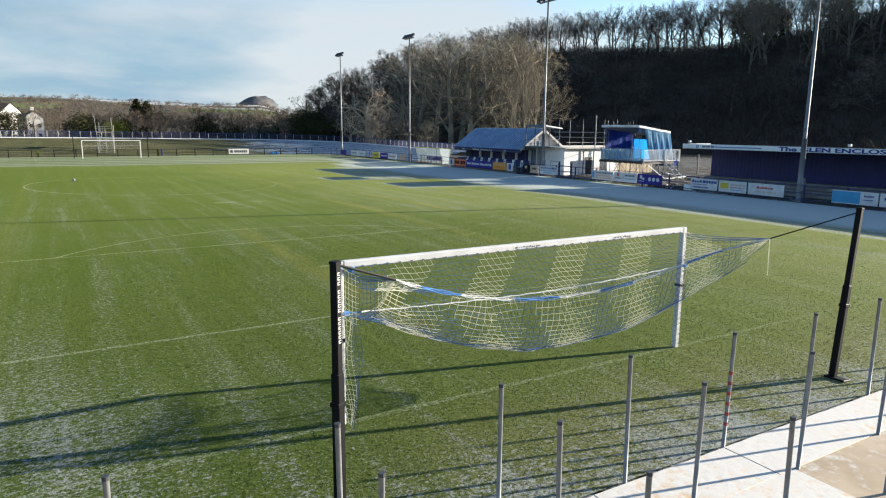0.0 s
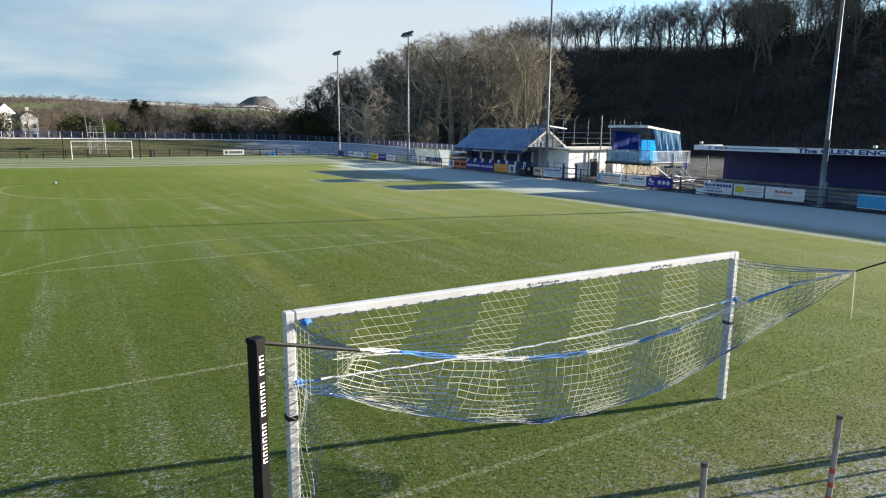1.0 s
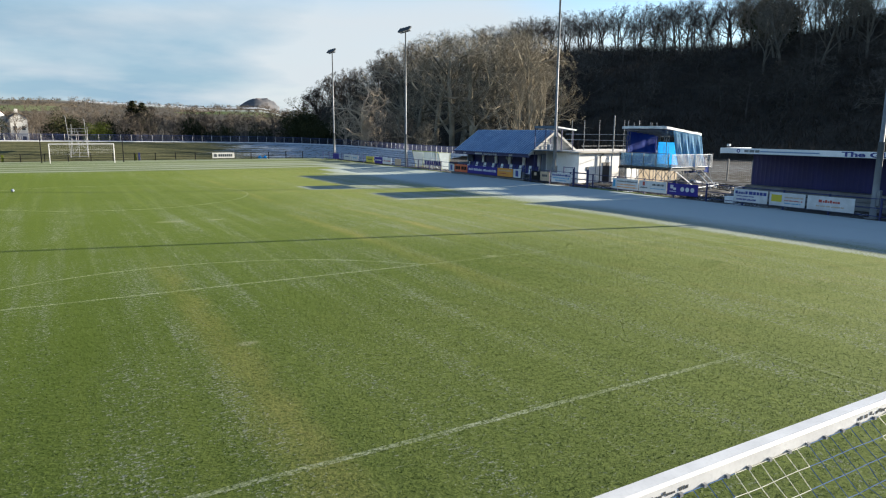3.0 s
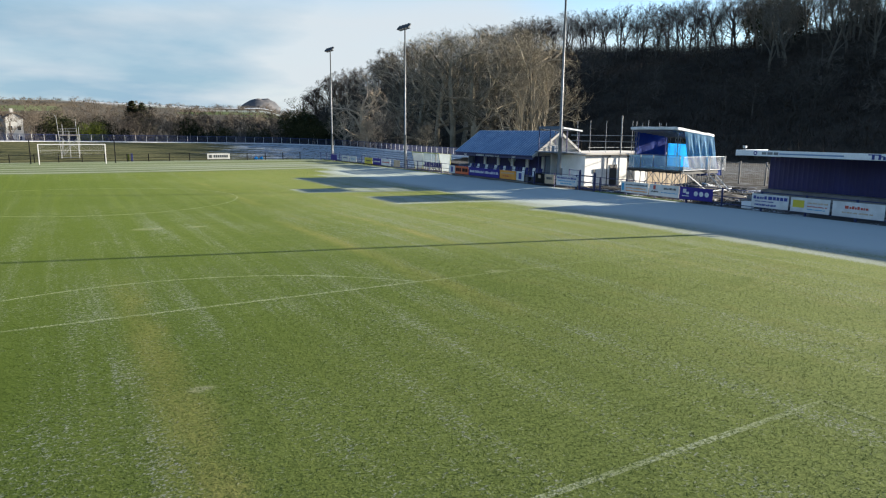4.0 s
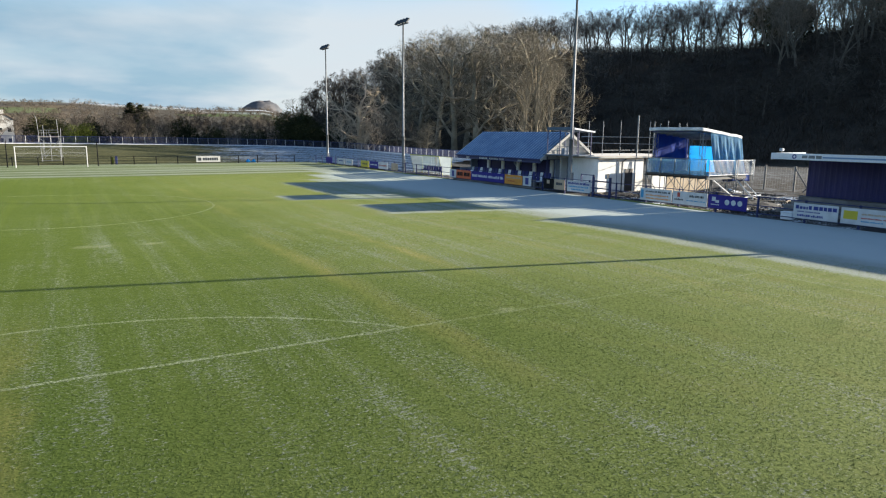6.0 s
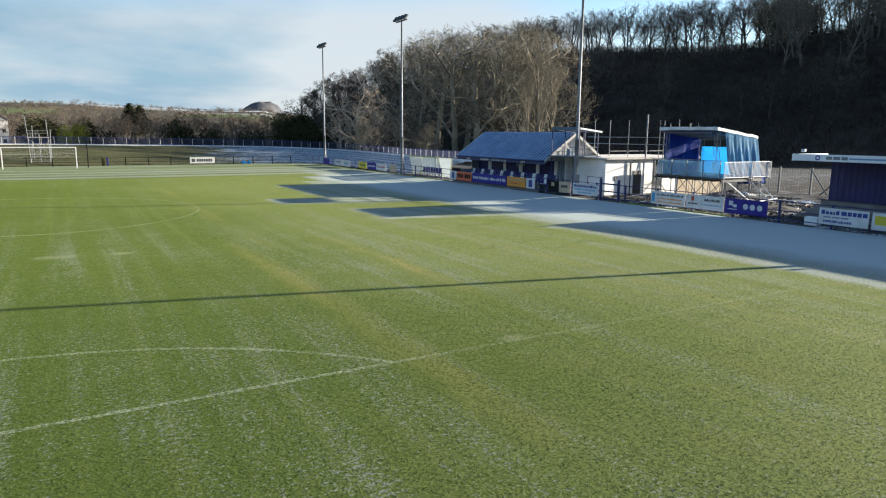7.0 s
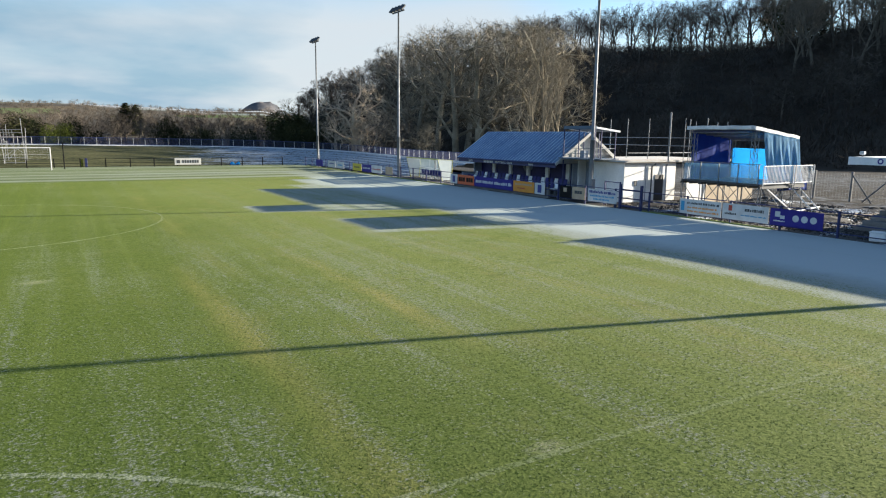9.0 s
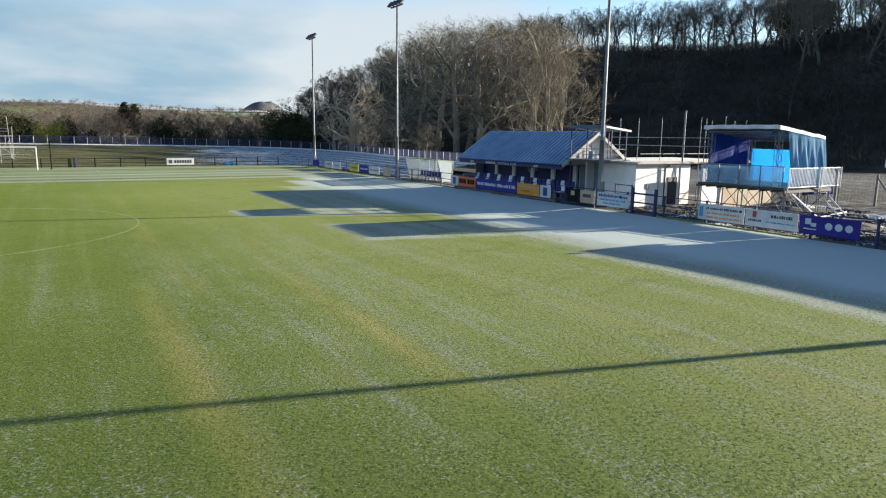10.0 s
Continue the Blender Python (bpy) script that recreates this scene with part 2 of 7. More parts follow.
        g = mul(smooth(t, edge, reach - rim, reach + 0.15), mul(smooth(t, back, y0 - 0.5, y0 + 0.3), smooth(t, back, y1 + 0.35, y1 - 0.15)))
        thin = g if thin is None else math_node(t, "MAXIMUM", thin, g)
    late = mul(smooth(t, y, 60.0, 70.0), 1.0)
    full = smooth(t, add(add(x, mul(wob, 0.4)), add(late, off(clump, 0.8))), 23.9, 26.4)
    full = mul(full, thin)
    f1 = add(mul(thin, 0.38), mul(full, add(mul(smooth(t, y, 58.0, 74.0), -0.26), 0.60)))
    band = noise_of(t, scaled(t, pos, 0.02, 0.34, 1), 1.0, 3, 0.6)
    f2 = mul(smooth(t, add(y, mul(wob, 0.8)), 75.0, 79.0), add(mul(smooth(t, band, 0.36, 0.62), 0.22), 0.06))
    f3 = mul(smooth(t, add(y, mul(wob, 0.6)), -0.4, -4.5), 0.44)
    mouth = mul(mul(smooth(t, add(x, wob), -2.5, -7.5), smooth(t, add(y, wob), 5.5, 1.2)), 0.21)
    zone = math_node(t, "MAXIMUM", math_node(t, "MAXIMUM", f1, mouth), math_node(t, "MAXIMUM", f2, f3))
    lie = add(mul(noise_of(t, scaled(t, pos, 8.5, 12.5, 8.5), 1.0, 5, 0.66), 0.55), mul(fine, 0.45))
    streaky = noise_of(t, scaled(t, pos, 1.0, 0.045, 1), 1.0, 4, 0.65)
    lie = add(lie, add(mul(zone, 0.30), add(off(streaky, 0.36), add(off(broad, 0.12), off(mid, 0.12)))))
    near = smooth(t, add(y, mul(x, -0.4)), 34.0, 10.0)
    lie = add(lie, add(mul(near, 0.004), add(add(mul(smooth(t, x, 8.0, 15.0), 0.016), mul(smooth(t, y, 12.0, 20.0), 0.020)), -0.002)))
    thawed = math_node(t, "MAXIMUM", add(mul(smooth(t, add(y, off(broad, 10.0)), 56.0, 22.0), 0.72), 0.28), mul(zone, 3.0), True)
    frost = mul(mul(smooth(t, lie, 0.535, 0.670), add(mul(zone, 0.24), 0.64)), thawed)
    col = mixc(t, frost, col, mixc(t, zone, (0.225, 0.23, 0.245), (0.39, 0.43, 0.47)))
    lines = noise_of(t, scaled(t, pos, 0.008, 0.55, 1), 1.0, 4, 0.7)
    rimy = mul(smooth(t, add(y, mul(wob, 0.8)), 74.0, 78.0), add(mul(smooth(t, noise_of(t, scaled(t, pos, 0.015, 0.8, 1), 1.0, 4, 0.65), 0.35, 0.62), 0.40), 0.55))
    col = mixc(t, rimy, col, mixc(t, smooth(t, lines, 0.45, 0.57), (0.060, 0.070, 0.058), (0.22, 0.235, 0.235)))
    if paint:
        keep = smooth(t, add(mul(tuft, 0.5), mul(fine, 0.5)), 0.54 - 0.3 * paint, 0.84 - 0.3 * paint)
        keep = mul(keep, add(mul(smooth(t, x, 10.0, 5.5), 0.45), add(mul(smooth(t, y, 30.0, 42.0), 0.25), 0.26)))
        keep = mul(keep, add(mul(smooth(t, y, 1.5, 7.0), 0.45), 0.55))
        keep = math_node(t, "MULTIPLY", keep, add(smooth(t, mid, 0.25, 0.6), 0.35), True)
        col = mixc(t, keep, col, (0.28, 0.305, 0.235))
    if blade_vary:
        each = t.nodes.new("ShaderNodeNewGeometry").outputs["Random Per Island"]
        hsv = t.nodes.new("ShaderNodeHueSaturation")
        link(t, add(mul(each, 2 * blade_vary), 1.12 - blade_vary), hsv.inputs["Value"])
        link(t, col, hsv.inputs["Color"])
        col = hsv.outputs[0]
    link(t, col, p.inputs["Base Color"])
    p.inputs["Roughness"].default_value = 0.9
    p.inputs["Specular IOR Level"].default_value = 0.05
    p.inputs["Sheen Weight"].default_value = 0.044
    p.inputs["Sheen Roughness"].default_value = 0.45
    p.inputs["Sheen Tint"].default_value = (0.62, 0.82, 0.08, 1)
    bumped(t, p, add(mul(fine, 0.8), mul(tuft, 1.2)), 0.36, 0.04)
    return m


M = {}
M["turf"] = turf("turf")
M["blade"] = turf("grass_blade", blade_vary=0.25)
M["line"] = turf("line_paint_on_turf", 0.56)
M["soil"] = frosted("soil_and_gravel", (0.012, 0.010, 0.009), (0.034, 0.029, 0.025), 0.40, big=1.3, fine=9, edge=0.06)


def bank_mat():
    """Rough winter grass that gives way to frosted concrete steps towards the corner."""
    m, t, p = nodes_of("bank_grass_and_steps")
    g = t.nodes.new("ShaderNodeNewGeometry")
    pos = g.outputs["Position"]
    s = t.nodes.new("ShaderNodeSeparateXYZ")
    link(t, pos, s.inputs[0])
    n1 = noise_of(t, scaled(t, pos, 0.22, 2.2, 8.0), 1.0, 5, 0.62)
    n2 = noise_of(t, scaled(t, pos, 2.5, 6.0, 9.0), 1.0, 5, 0.65)
    mix = math_node(t, "ADD", math_node(t, "MULTIPLY", n1, 0.6), math_node(t, "MULTIPLY", n2, 0.4))
    grass = mixc(t, smooth(t, mix, 0.36, 0.62), (0.026, 0.030, 0.012), (0.105, 0.103, 0.050))
    steps = mixc(t, smooth(t, n2, 0.4, 0.6), (0.07, 0.075, 0.072), (0.13, 0.13, 0.125))
    along_x = math_node(t, "ADD", s.outputs[0], math_node(t, "MULTIPLY", math_node(t, "SUBTRACT", n1, 0.5), 40.0))
    col = mixc(t, smooth(t, along_x, 18.0, 34.0), grass, steps)
    rime = smooth(t, math_node(t, "ADD", mix, math_node(t, "MULTIPLY", smooth(t, s.outputs[0], 10.0, 34.0), 0.22)), 0.60, 0.74)
    # frost on the steps, tinted dark blue-grey to carry their shade as well
    col = mixc(t, rime, col, (0.25, 0.30, 0.36))
    link(t, col, p.inputs["Base Color"])
    p.inputs["Roughness"].default_value = 0.9
    p.inputs["Specular IOR Level"].default_value = 0.1
    bumped(t, p, n2, 0.6, 0.05)
    return m


M["bank"] = bank_mat()
M["worn_board"] = frosted("worn_board", (0.30, 0.235, 0.16), (0.42, 0.34, 0.25), 0.54, big=0.9, fine=5, bump=0.1, white=(0.52, 0.51, 0.49))
M["steel_blue"] = mat("steel_blue_paint", (0.06, 0.10, 0.15), (0.09, 0.13, 0.19), 0.6, big=1, fine=20, bump=0.05)
M["sign_grey"] = mat("greyed_white_board", (0.50, 0.50, 0.47), (0.42, 0.42, 0.40), 0.6, big=1.5, fine=20, bump=0.05)
M["frost_board"] = frosted("frosted_board", (0.50, 0.36, 0.21), (0.60, 0.46, 0.30), 0.74, big=0.5, fine=7, bump=0.25, white=(0.56, 0.545, 0.52))
M["white_paint"] = mat("white_paint", (0.60, 0.60, 0.595), (0.50, 0.50, 0.495), 0.35, big=2, fine=40, bump=0.05)
M["white_wall"] = mat("white_render", (0.84, 0.84, 0.83), (0.72, 0.72, 0.70), 0.8, big=0.8, fine=12, bump=0.2)
M["galv"] = mat("galvanised_steel", (0.25, 0.26, 0.27), (0.17, 0.18, 0.19), 0.6, 0.3, big=4, fine=50, bump=0.05)
M["pole_grey"] = mat("grey_pole_paint", (0.20, 0.21, 0.22), (0.15, 0.16, 0.17), 0.55, 0.2, big=1, fine=30, bump=0.05)
M["black"] = mat("black_plastic", (0.003, 0.003, 0.0035), (0.006, 0.006, 0.007), 0.6, big=3, fine=60, bump=0.05, spec=0.15)
M["navy"] = mat("navy_paint", (0.012, 0.018, 0.085), (0.018, 0.026, 0.11), 0.55, big=1.2, fine=30, bump=0.08)
M["navy_sheet"] = mat("navy_sheet", (0.006, 0.007, 0.082), (0.009, 0.011, 0.108), 0.6, big=0.7, fine=20, bump=0.1)
M["roof_blue"] = frosted("roof_blue", (0.12, 0.205, 0.36), (0.17, 0.275, 0.44), 0.40, rough=0.5, big=0.8, fine=4, bump=0.05, white=(0.42, 0.50, 0.60))
M["tarp"] = cloth("blue_tarpaulin", (0.020, 0.045, 0.24), (0.030, 0.075, 0.33), 0.25)
# lighter copy of the tarpaulin: sunlight through it is put into the colour
M["tarp_sunlit"] = cloth("sunlit_blue_tarpaulin", (0.36, 0.58, 0.74), (0.20, 0.43, 0.62), 0.58)
M["panel_blue"] = cloth("bright_blue_sheet", (0.02, 0.30, 0.72), (0.03, 0.36, 0.80), 0.6)
M["ply"] = mat("plywood", (0.30, 0.23, 0.15), (0.38, 0.30, 0.20), 0.7, big=1.5, fine=20, bump=0.1)
M["concrete"] = mat("concrete", (0.20, 0.195, 0.185), (0.13, 0.125, 0.12), 0.85, big=1, fine=18, bump=0.25)
M["net_yellow"] = cloth("cream_net_cord", (0.80, 0.79, 0.72), (0.70, 0.69, 0.63), 0.5)
M["net_blue"] = cloth("blue_net_cord", (0.060, 0.135, 0.34), (0.085, 0.175, 0.40), 0.4)
M["rope_white"] = mat("white_rope", (0.60, 0.61, 0.62), (0.44, 0.46, 0.50), 0.85, big=8, fine=60, bump=0.2)
M["rope_blue"] = mat("blue_rope", (0.025, 0.13, 0.42), (0.04, 0.19, 0.50), 0.8, big=8, fine=60, bump=0.2)
M["seat_white"] = mat("white_seat_plastic", (0.86, 0.87, 0.88), (0.80, 0.81, 0.83), 0.4, vary=0.06, bump=0.03)
M["seat_blue"] = mat("blue_seat_plastic", (0.016, 0.018, 0.13), (0.022, 0.025, 0.17), 0.5, vary=0.1, bump=0.03, spec=0.25)
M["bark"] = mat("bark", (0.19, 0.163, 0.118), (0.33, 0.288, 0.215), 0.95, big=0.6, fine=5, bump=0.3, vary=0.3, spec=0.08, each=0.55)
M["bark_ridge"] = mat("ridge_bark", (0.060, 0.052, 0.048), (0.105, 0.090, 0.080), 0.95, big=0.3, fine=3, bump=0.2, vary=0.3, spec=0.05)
# slope scrub's bark, darkened so the hill's shade sits in the colour
M["bark_slope_shaded"] = mat("slope_bark_shaded", (0.070, 0.062, 0.052), (0.115, 0.102, 0.086), 0.95, big=0.4, fine=3, bump=0.2, vary=0.5, spec=0.05)
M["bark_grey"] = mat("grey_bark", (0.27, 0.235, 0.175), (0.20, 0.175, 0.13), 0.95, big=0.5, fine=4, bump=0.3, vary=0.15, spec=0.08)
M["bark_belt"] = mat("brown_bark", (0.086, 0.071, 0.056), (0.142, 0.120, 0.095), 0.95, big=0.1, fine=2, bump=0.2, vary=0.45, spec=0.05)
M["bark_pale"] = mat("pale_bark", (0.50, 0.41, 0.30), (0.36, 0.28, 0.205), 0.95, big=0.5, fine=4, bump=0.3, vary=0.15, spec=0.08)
# lighter bark copy for crest trees, their sunlight put into the colour
M["bark_crest_lit"] = mat("crest_bark_lit", (0.115, 0.100, 0.078), (0.178, 0.156, 0.123), 0.95, big=0.4, fine=3, bump=0.2, spec=0.05)
# bark with shade put into its colour, for hillside scrub and back trees
M["bark_shaded"] = mat("shaded_bark", (0.052, 0.043, 0.036), (0.085, 0.071, 0.058), 0.95, big=0.6, fine=5, bump=0.3, vary=0.25, spec=0.05)
M["needles"] = mat("evergreen_leaves", (0.020, 0.026, 0.011), (0.046, 0.046, 0.020), 0.9, big=0.4, fine=3, bump=0.0, vary=0.4, spec=0.05)
M["bush_green"] = mat("yellow_green_leaves", (0.10, 0.12, 0.020), (0.06, 0.075, 0.015), 0.9, big=0.5, fine=3, bump=0.0, spec=0.05)
# blue-grey tone puts the distance haze into the crag's colour
M["hazy_wood"] = mat("hazy_wood", (0.085, 0.09, 0.10), (0.15, 0.14, 0.14), 0.95, big=0.03, fine=0.3, bump=0.0, spec=0.05)
M["red_tape"] = mat("red_tape", (0.26, 0.025, 0.025), (0.34, 0.05, 0.045), 0.5, bump=0.02)
M["yellow_edge"] = mat("yellow_green_plastic", (0.42, 0.42, 0.10), (0.34, 0.35, 0.10), 0.5, bump=0.02)
M["roof_rib"] = frosted("roof_rib", (0.18, 0.28, 0.44), (0.24, 0.35, 0.50), 0.70, rough=0.5, big=0.8, fine=4, bump=0.05, white=(0.42, 0.52, 0.64))
M["house_wall"] = mat("grey_white_render", (0.42, 0.42, 0.41), (0.34, 0.34, 0.33), 0.85, big=0.6, fine=8, bump=0.1)
M["verge"] = frosted("verge_grass", (0.09, 0.13, 0.018), (0.19, 0.21, 0.04), 0.22, big=2.0, fine=9)
M["slate"] = mat("slate", (0.15, 0.105, 0.08), (0.20, 0.14, 0.11), 0.7, big=0.8, fine=6)
M["orange"] = mat("orange_board", (0.62, 0.10, 0.025), (0.56, 0.09, 0.02), 0.45, bump=0.02)
M["amber"] = mat("amber_board", (0.70, 0.27, 0.02), (0.62, 0.23, 0.02), 0.45, bump=0.02)
M["yellow"] = mat("yellow_board", (0.60, 0.48, 0.03), (0.52, 0.42, 0.03), 0.45, bump=0.02)
M["violet"] = mat("violet_board", (0.032, 0.024, 0.19), (0.042, 0.032, 0.23), 0.6, bump=0.02, spec=0.2)
M["blue_ink"] = mat("blue_ink", (0.02, 0.035, 0.22), (0.02, 0.035, 0.18), 0.5, bump=0.0)
M["cyan_ink"] = mat("cyan_ink", (0.03, 0.25, 0.45), (0.04, 0.30, 0.5), 0.5, bump=0.0)
M["red_ink"] = mat("red_ink", (0.45, 0.05, 0.03), (0.4, 0.05, 0.03), 0.5, bump=0.0)
M["tan"] = mat("tan_board", (0.42, 0.30, 0.19), (0.5, 0.36, 0.24), 0.5, bump=0.02)
M["dark_glass"] = mat("lamp_glass", (0.02, 0.025, 0.03), (0.03, 0.035, 0.04), 0.1, bump=0)
M["lamp_body"] = mat("lamp_housing", (0.05, 0.055, 0.06), (0.07, 0.075, 0.08), 0.5, 0.4, bump=0.02)
M["door_dark"] = mat("dark_doorway", (0.02, 0.02, 0.025), (0.03, 0.03, 0.035), 0.6, bump=0.02)
M["grey_wall"] = mat("grey_blue_wall", (0.26, 0.30, 0.36), (0.20, 0.24, 0.30), 0.8, big=0.9, fine=12, bump=0.15)
M["canvas"] = mat("white_canvas", (0.70, 0.71, 0.72), (0.52, 0.54, 0.56), 0.75, big=1.6, fine=9, bump=0.35)
# grey for boards and fascia; on the gable it puts shade into white render
M["grey_render"] = mat("toned_grey_render", (0.46, 0.46, 0.44), (0.34, 0.34, 0.33), 0.85, big=0.9, fine=9, bump=0.2)
M["rail_blue"] = mat("blue_railing_paint", (0.022, 0.036, 0.115), (0.034, 0.052, 0.15), 0.5, big=0.7, fine=20, bump=0.05)
M["white_clad"] = mat("white_cladding", (0.80, 0.81, 0.82), (0.66, 0.68, 0.70), 0.6, big=0.8, fine=10, bump=0.1)


def perspex(name, col, alpha):
    m, t, p = nodes_of(name)
    tr = t.nodes.new("ShaderNodeBsdfTransparent")
    mx = t.nodes.new("ShaderNodeMixShader")
    c = t.nodes.new("ShaderNodeTexCoord").outputs["Object"]
    f = math_node(t, "ADD", math_node(t, "MULTIPLY", noise_of(t, c, 1.3, 5), 0.3), alpha - 0.15, True)
    link(t, f, mx.inputs[0])
    p.inputs["Base Color"].default_value = (*col, 1)
    p.inputs["Roughness"].default_value = 0.25
    link(t, tr.outputs[0], mx.inputs[1])
    link(t, p.outputs[0], mx.inputs[2])
    link(t, mx.outputs[0], t.nodes["Material Output"].inputs[0])
    return m


M["perspex"] = perspex("frosted_perspex", (0.62, 0.70, 0.72), 0.5)
M["perspex_blue"] = perspex("blue_tinted_perspex", (0.32, 0.52, 0.66), 0.36)


def field_mat():
    """Distant country: pasture, winter scrub and thin snow on the tops."""
    m, t, p = nodes_of("country")
    g = t.nodes.new("ShaderNodeNewGeometry")
    pos = g.outputs["Position"]
    s = t.nodes.new("ShaderNodeSeparateXYZ")
    link(t, pos, s.inputs[0])
    n1 = noise_of(t, pos, 0.012, 4, 0.5)
    n2 = noise_of(t, pos, 0.09, 6, 0.65)
    n3 = noise_of(t, pos, 0.9, 6, 0.7)
    # near hill's ground kept this dark so its shade is in the colour
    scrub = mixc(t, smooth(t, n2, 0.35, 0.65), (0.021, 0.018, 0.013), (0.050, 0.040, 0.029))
    vor = t.nodes.new("ShaderNodeTexVoronoi")
    vor.inputs["Scale"].default_value = 0.012
    link(t, pos, vor.inputs["Vector"])
    grass = mixc(t, smooth(t, n1, 0.35, 0.65), (0.075, 0.105, 0.030), (0.13, 0.15, 0.065))
    vs = t.nodes.new("ShaderNodeSeparateXYZ")
    link(t, vor.outputs["Color"], vs.inputs[0])
    grass = mixc(t, smooth(t, vs.outputs[0], 0.62, 0.66), grass, (0.13, 0.10, 0.06))
    dist = math_node(t, "SQRT", math_node(t, "ADD", math_node(t, "MULTIPLY", s.outputs[0], s.outputs[0]), math_node(t, "MULTIPLY", s.outputs[1], s.outputs[1])))
    far = smooth(t, math_node(t, "ADD", dist, math_node(t, "MULTIPLY", n1, 500.0)), 1330.0, 1420.0)
    col = mixc(t, far, scrub, grass)
    # far woods' ground, a lighter tone that puts distance haze into the colour
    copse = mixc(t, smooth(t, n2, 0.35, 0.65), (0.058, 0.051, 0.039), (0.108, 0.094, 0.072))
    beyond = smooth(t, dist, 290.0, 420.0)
    # keeps the lighter tone off the near hill, which stays painted dark
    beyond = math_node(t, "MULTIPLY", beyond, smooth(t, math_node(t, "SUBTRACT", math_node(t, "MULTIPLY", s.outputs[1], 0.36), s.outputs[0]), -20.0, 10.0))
    patch = math_node(t, "MULTIPLY", smooth(t, vs.outputs[1], 0.55, 0.58), smooth(t, dist, 620.0, 760.0))
    copse = mixc(t, math_node(t, "MAXIMUM", patch, far), copse, grass)
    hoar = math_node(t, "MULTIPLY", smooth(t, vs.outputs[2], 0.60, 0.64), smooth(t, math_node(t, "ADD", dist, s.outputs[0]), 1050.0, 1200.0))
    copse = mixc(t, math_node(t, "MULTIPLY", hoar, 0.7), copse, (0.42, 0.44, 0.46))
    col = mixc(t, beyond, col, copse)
    near = smooth(t, dist, 120.0, 70.0)
    col = mixc(t, near, col, mixc(t, smooth(t, n3, 0.30, 0.58), (0.055, 0.058, 0.052), (0.165, 0.195, 0.23)))
    litter = mixc(t, smooth(t, math_node(t, "ADD", math_node(t, "MULTIPLY", n3, 0.6), math_node(t, "MULTIPLY", n2, 0.4)), 0.47, 0.62), (0.040, 0.035, 0.029), (0.15, 0.16, 0.17))
    col = mixc(t, math_node(t, "MULTIPLY", near, smooth(t, s.outputs[0], 44.0, 50.0)), col, litter)
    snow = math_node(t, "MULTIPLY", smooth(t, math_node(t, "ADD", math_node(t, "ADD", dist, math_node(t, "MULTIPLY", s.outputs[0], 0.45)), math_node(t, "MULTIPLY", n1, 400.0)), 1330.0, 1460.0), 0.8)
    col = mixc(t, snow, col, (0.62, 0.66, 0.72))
    link(t, col, p.inputs["Base Color"])
    p.inputs["Roughness"].default_value = 0.95
    p.inputs["Specular IOR Level"].default_value = 0.1
    bumped(t, p, n3, 0.5, 0.3)
    return m


M["country"] = field_mat()

# ---- mesh helpers ----


def part(name, bm, material, parent, label="", smooth_shade=False):
    """Links a bmesh as one mesh object under a thing or a part."""
    me = bpy.data.meshes.new(name)
    if smooth_shade:
        for f in bm.faces:
            f.smooth = True
    bm.to_mesh(me)
    bm.free()
    me.materials.append(M[material] if isinstance(material, str) else material)
    ob = new(name, me)
    ob.parent = parent
    if label:
        tagged(ob, label)
    return ob


def raw(name, verts, faces, material, parent=None, label="", smooth_shade=False):
    me = bpy.data.meshes.new(name)
    me.from_pydata([tuple(v) for v in verts], [], [tuple(f) for f in faces])
    if smooth_shade:
        me.polygons.foreach_set("use_smooth", [True] * len(me.polygons))
    me.materials.append(M[material])
    ob = new(name, me)
    if parent:
        ob.parent = parent
    if label:
        tagged(ob, label)
    return ob


def again(ob, name, m, parent):
    """Another piece on the same mesh."""
    o = new(name, ob.data)
    o.parent = parent
    o.matrix_basis = m
    return o


def thing(name, label, category, m=None, group="", kind=""):
    ob = new(name)
    ob.empty_display_size = 0.2
    if m is not None:
        ob.matrix_basis = m
    return tagged(ob, label, category, group, kind)


def box(bm, lo, hi, bevel=0.0):
    (x0, y0, z0), (x1, y1, z1) = lo, hi
    v = [bm.verts.new(p) for p in ((x0, y0, z0), (x1, y0, z0), (x1, y1, z0), (x0, y1, z0), (x0, y0, z1), (x1, y0, z1), (x1, y1, z1), (x0, y1, z1))]
    fs = [bm.faces.new([v[i] for i in q]) for q in ((3, 2, 1, 0), (4, 5, 6, 7), (0, 1, 5, 4), (1, 2, 6, 5), (2, 3, 7, 6), (3, 0, 4, 7))]
    if bevel:
        bmesh.ops.bevel(bm, geom=list({e for f in fs for e in f.edges}), offset=bevel, segments=1, affect="EDGES")
    return bm


def boxes(*list_of, bevel=0.0):
    bm = bmesh.new()
    for lo, hi in list_of:
        box(bm, lo, hi, bevel)
    return bm


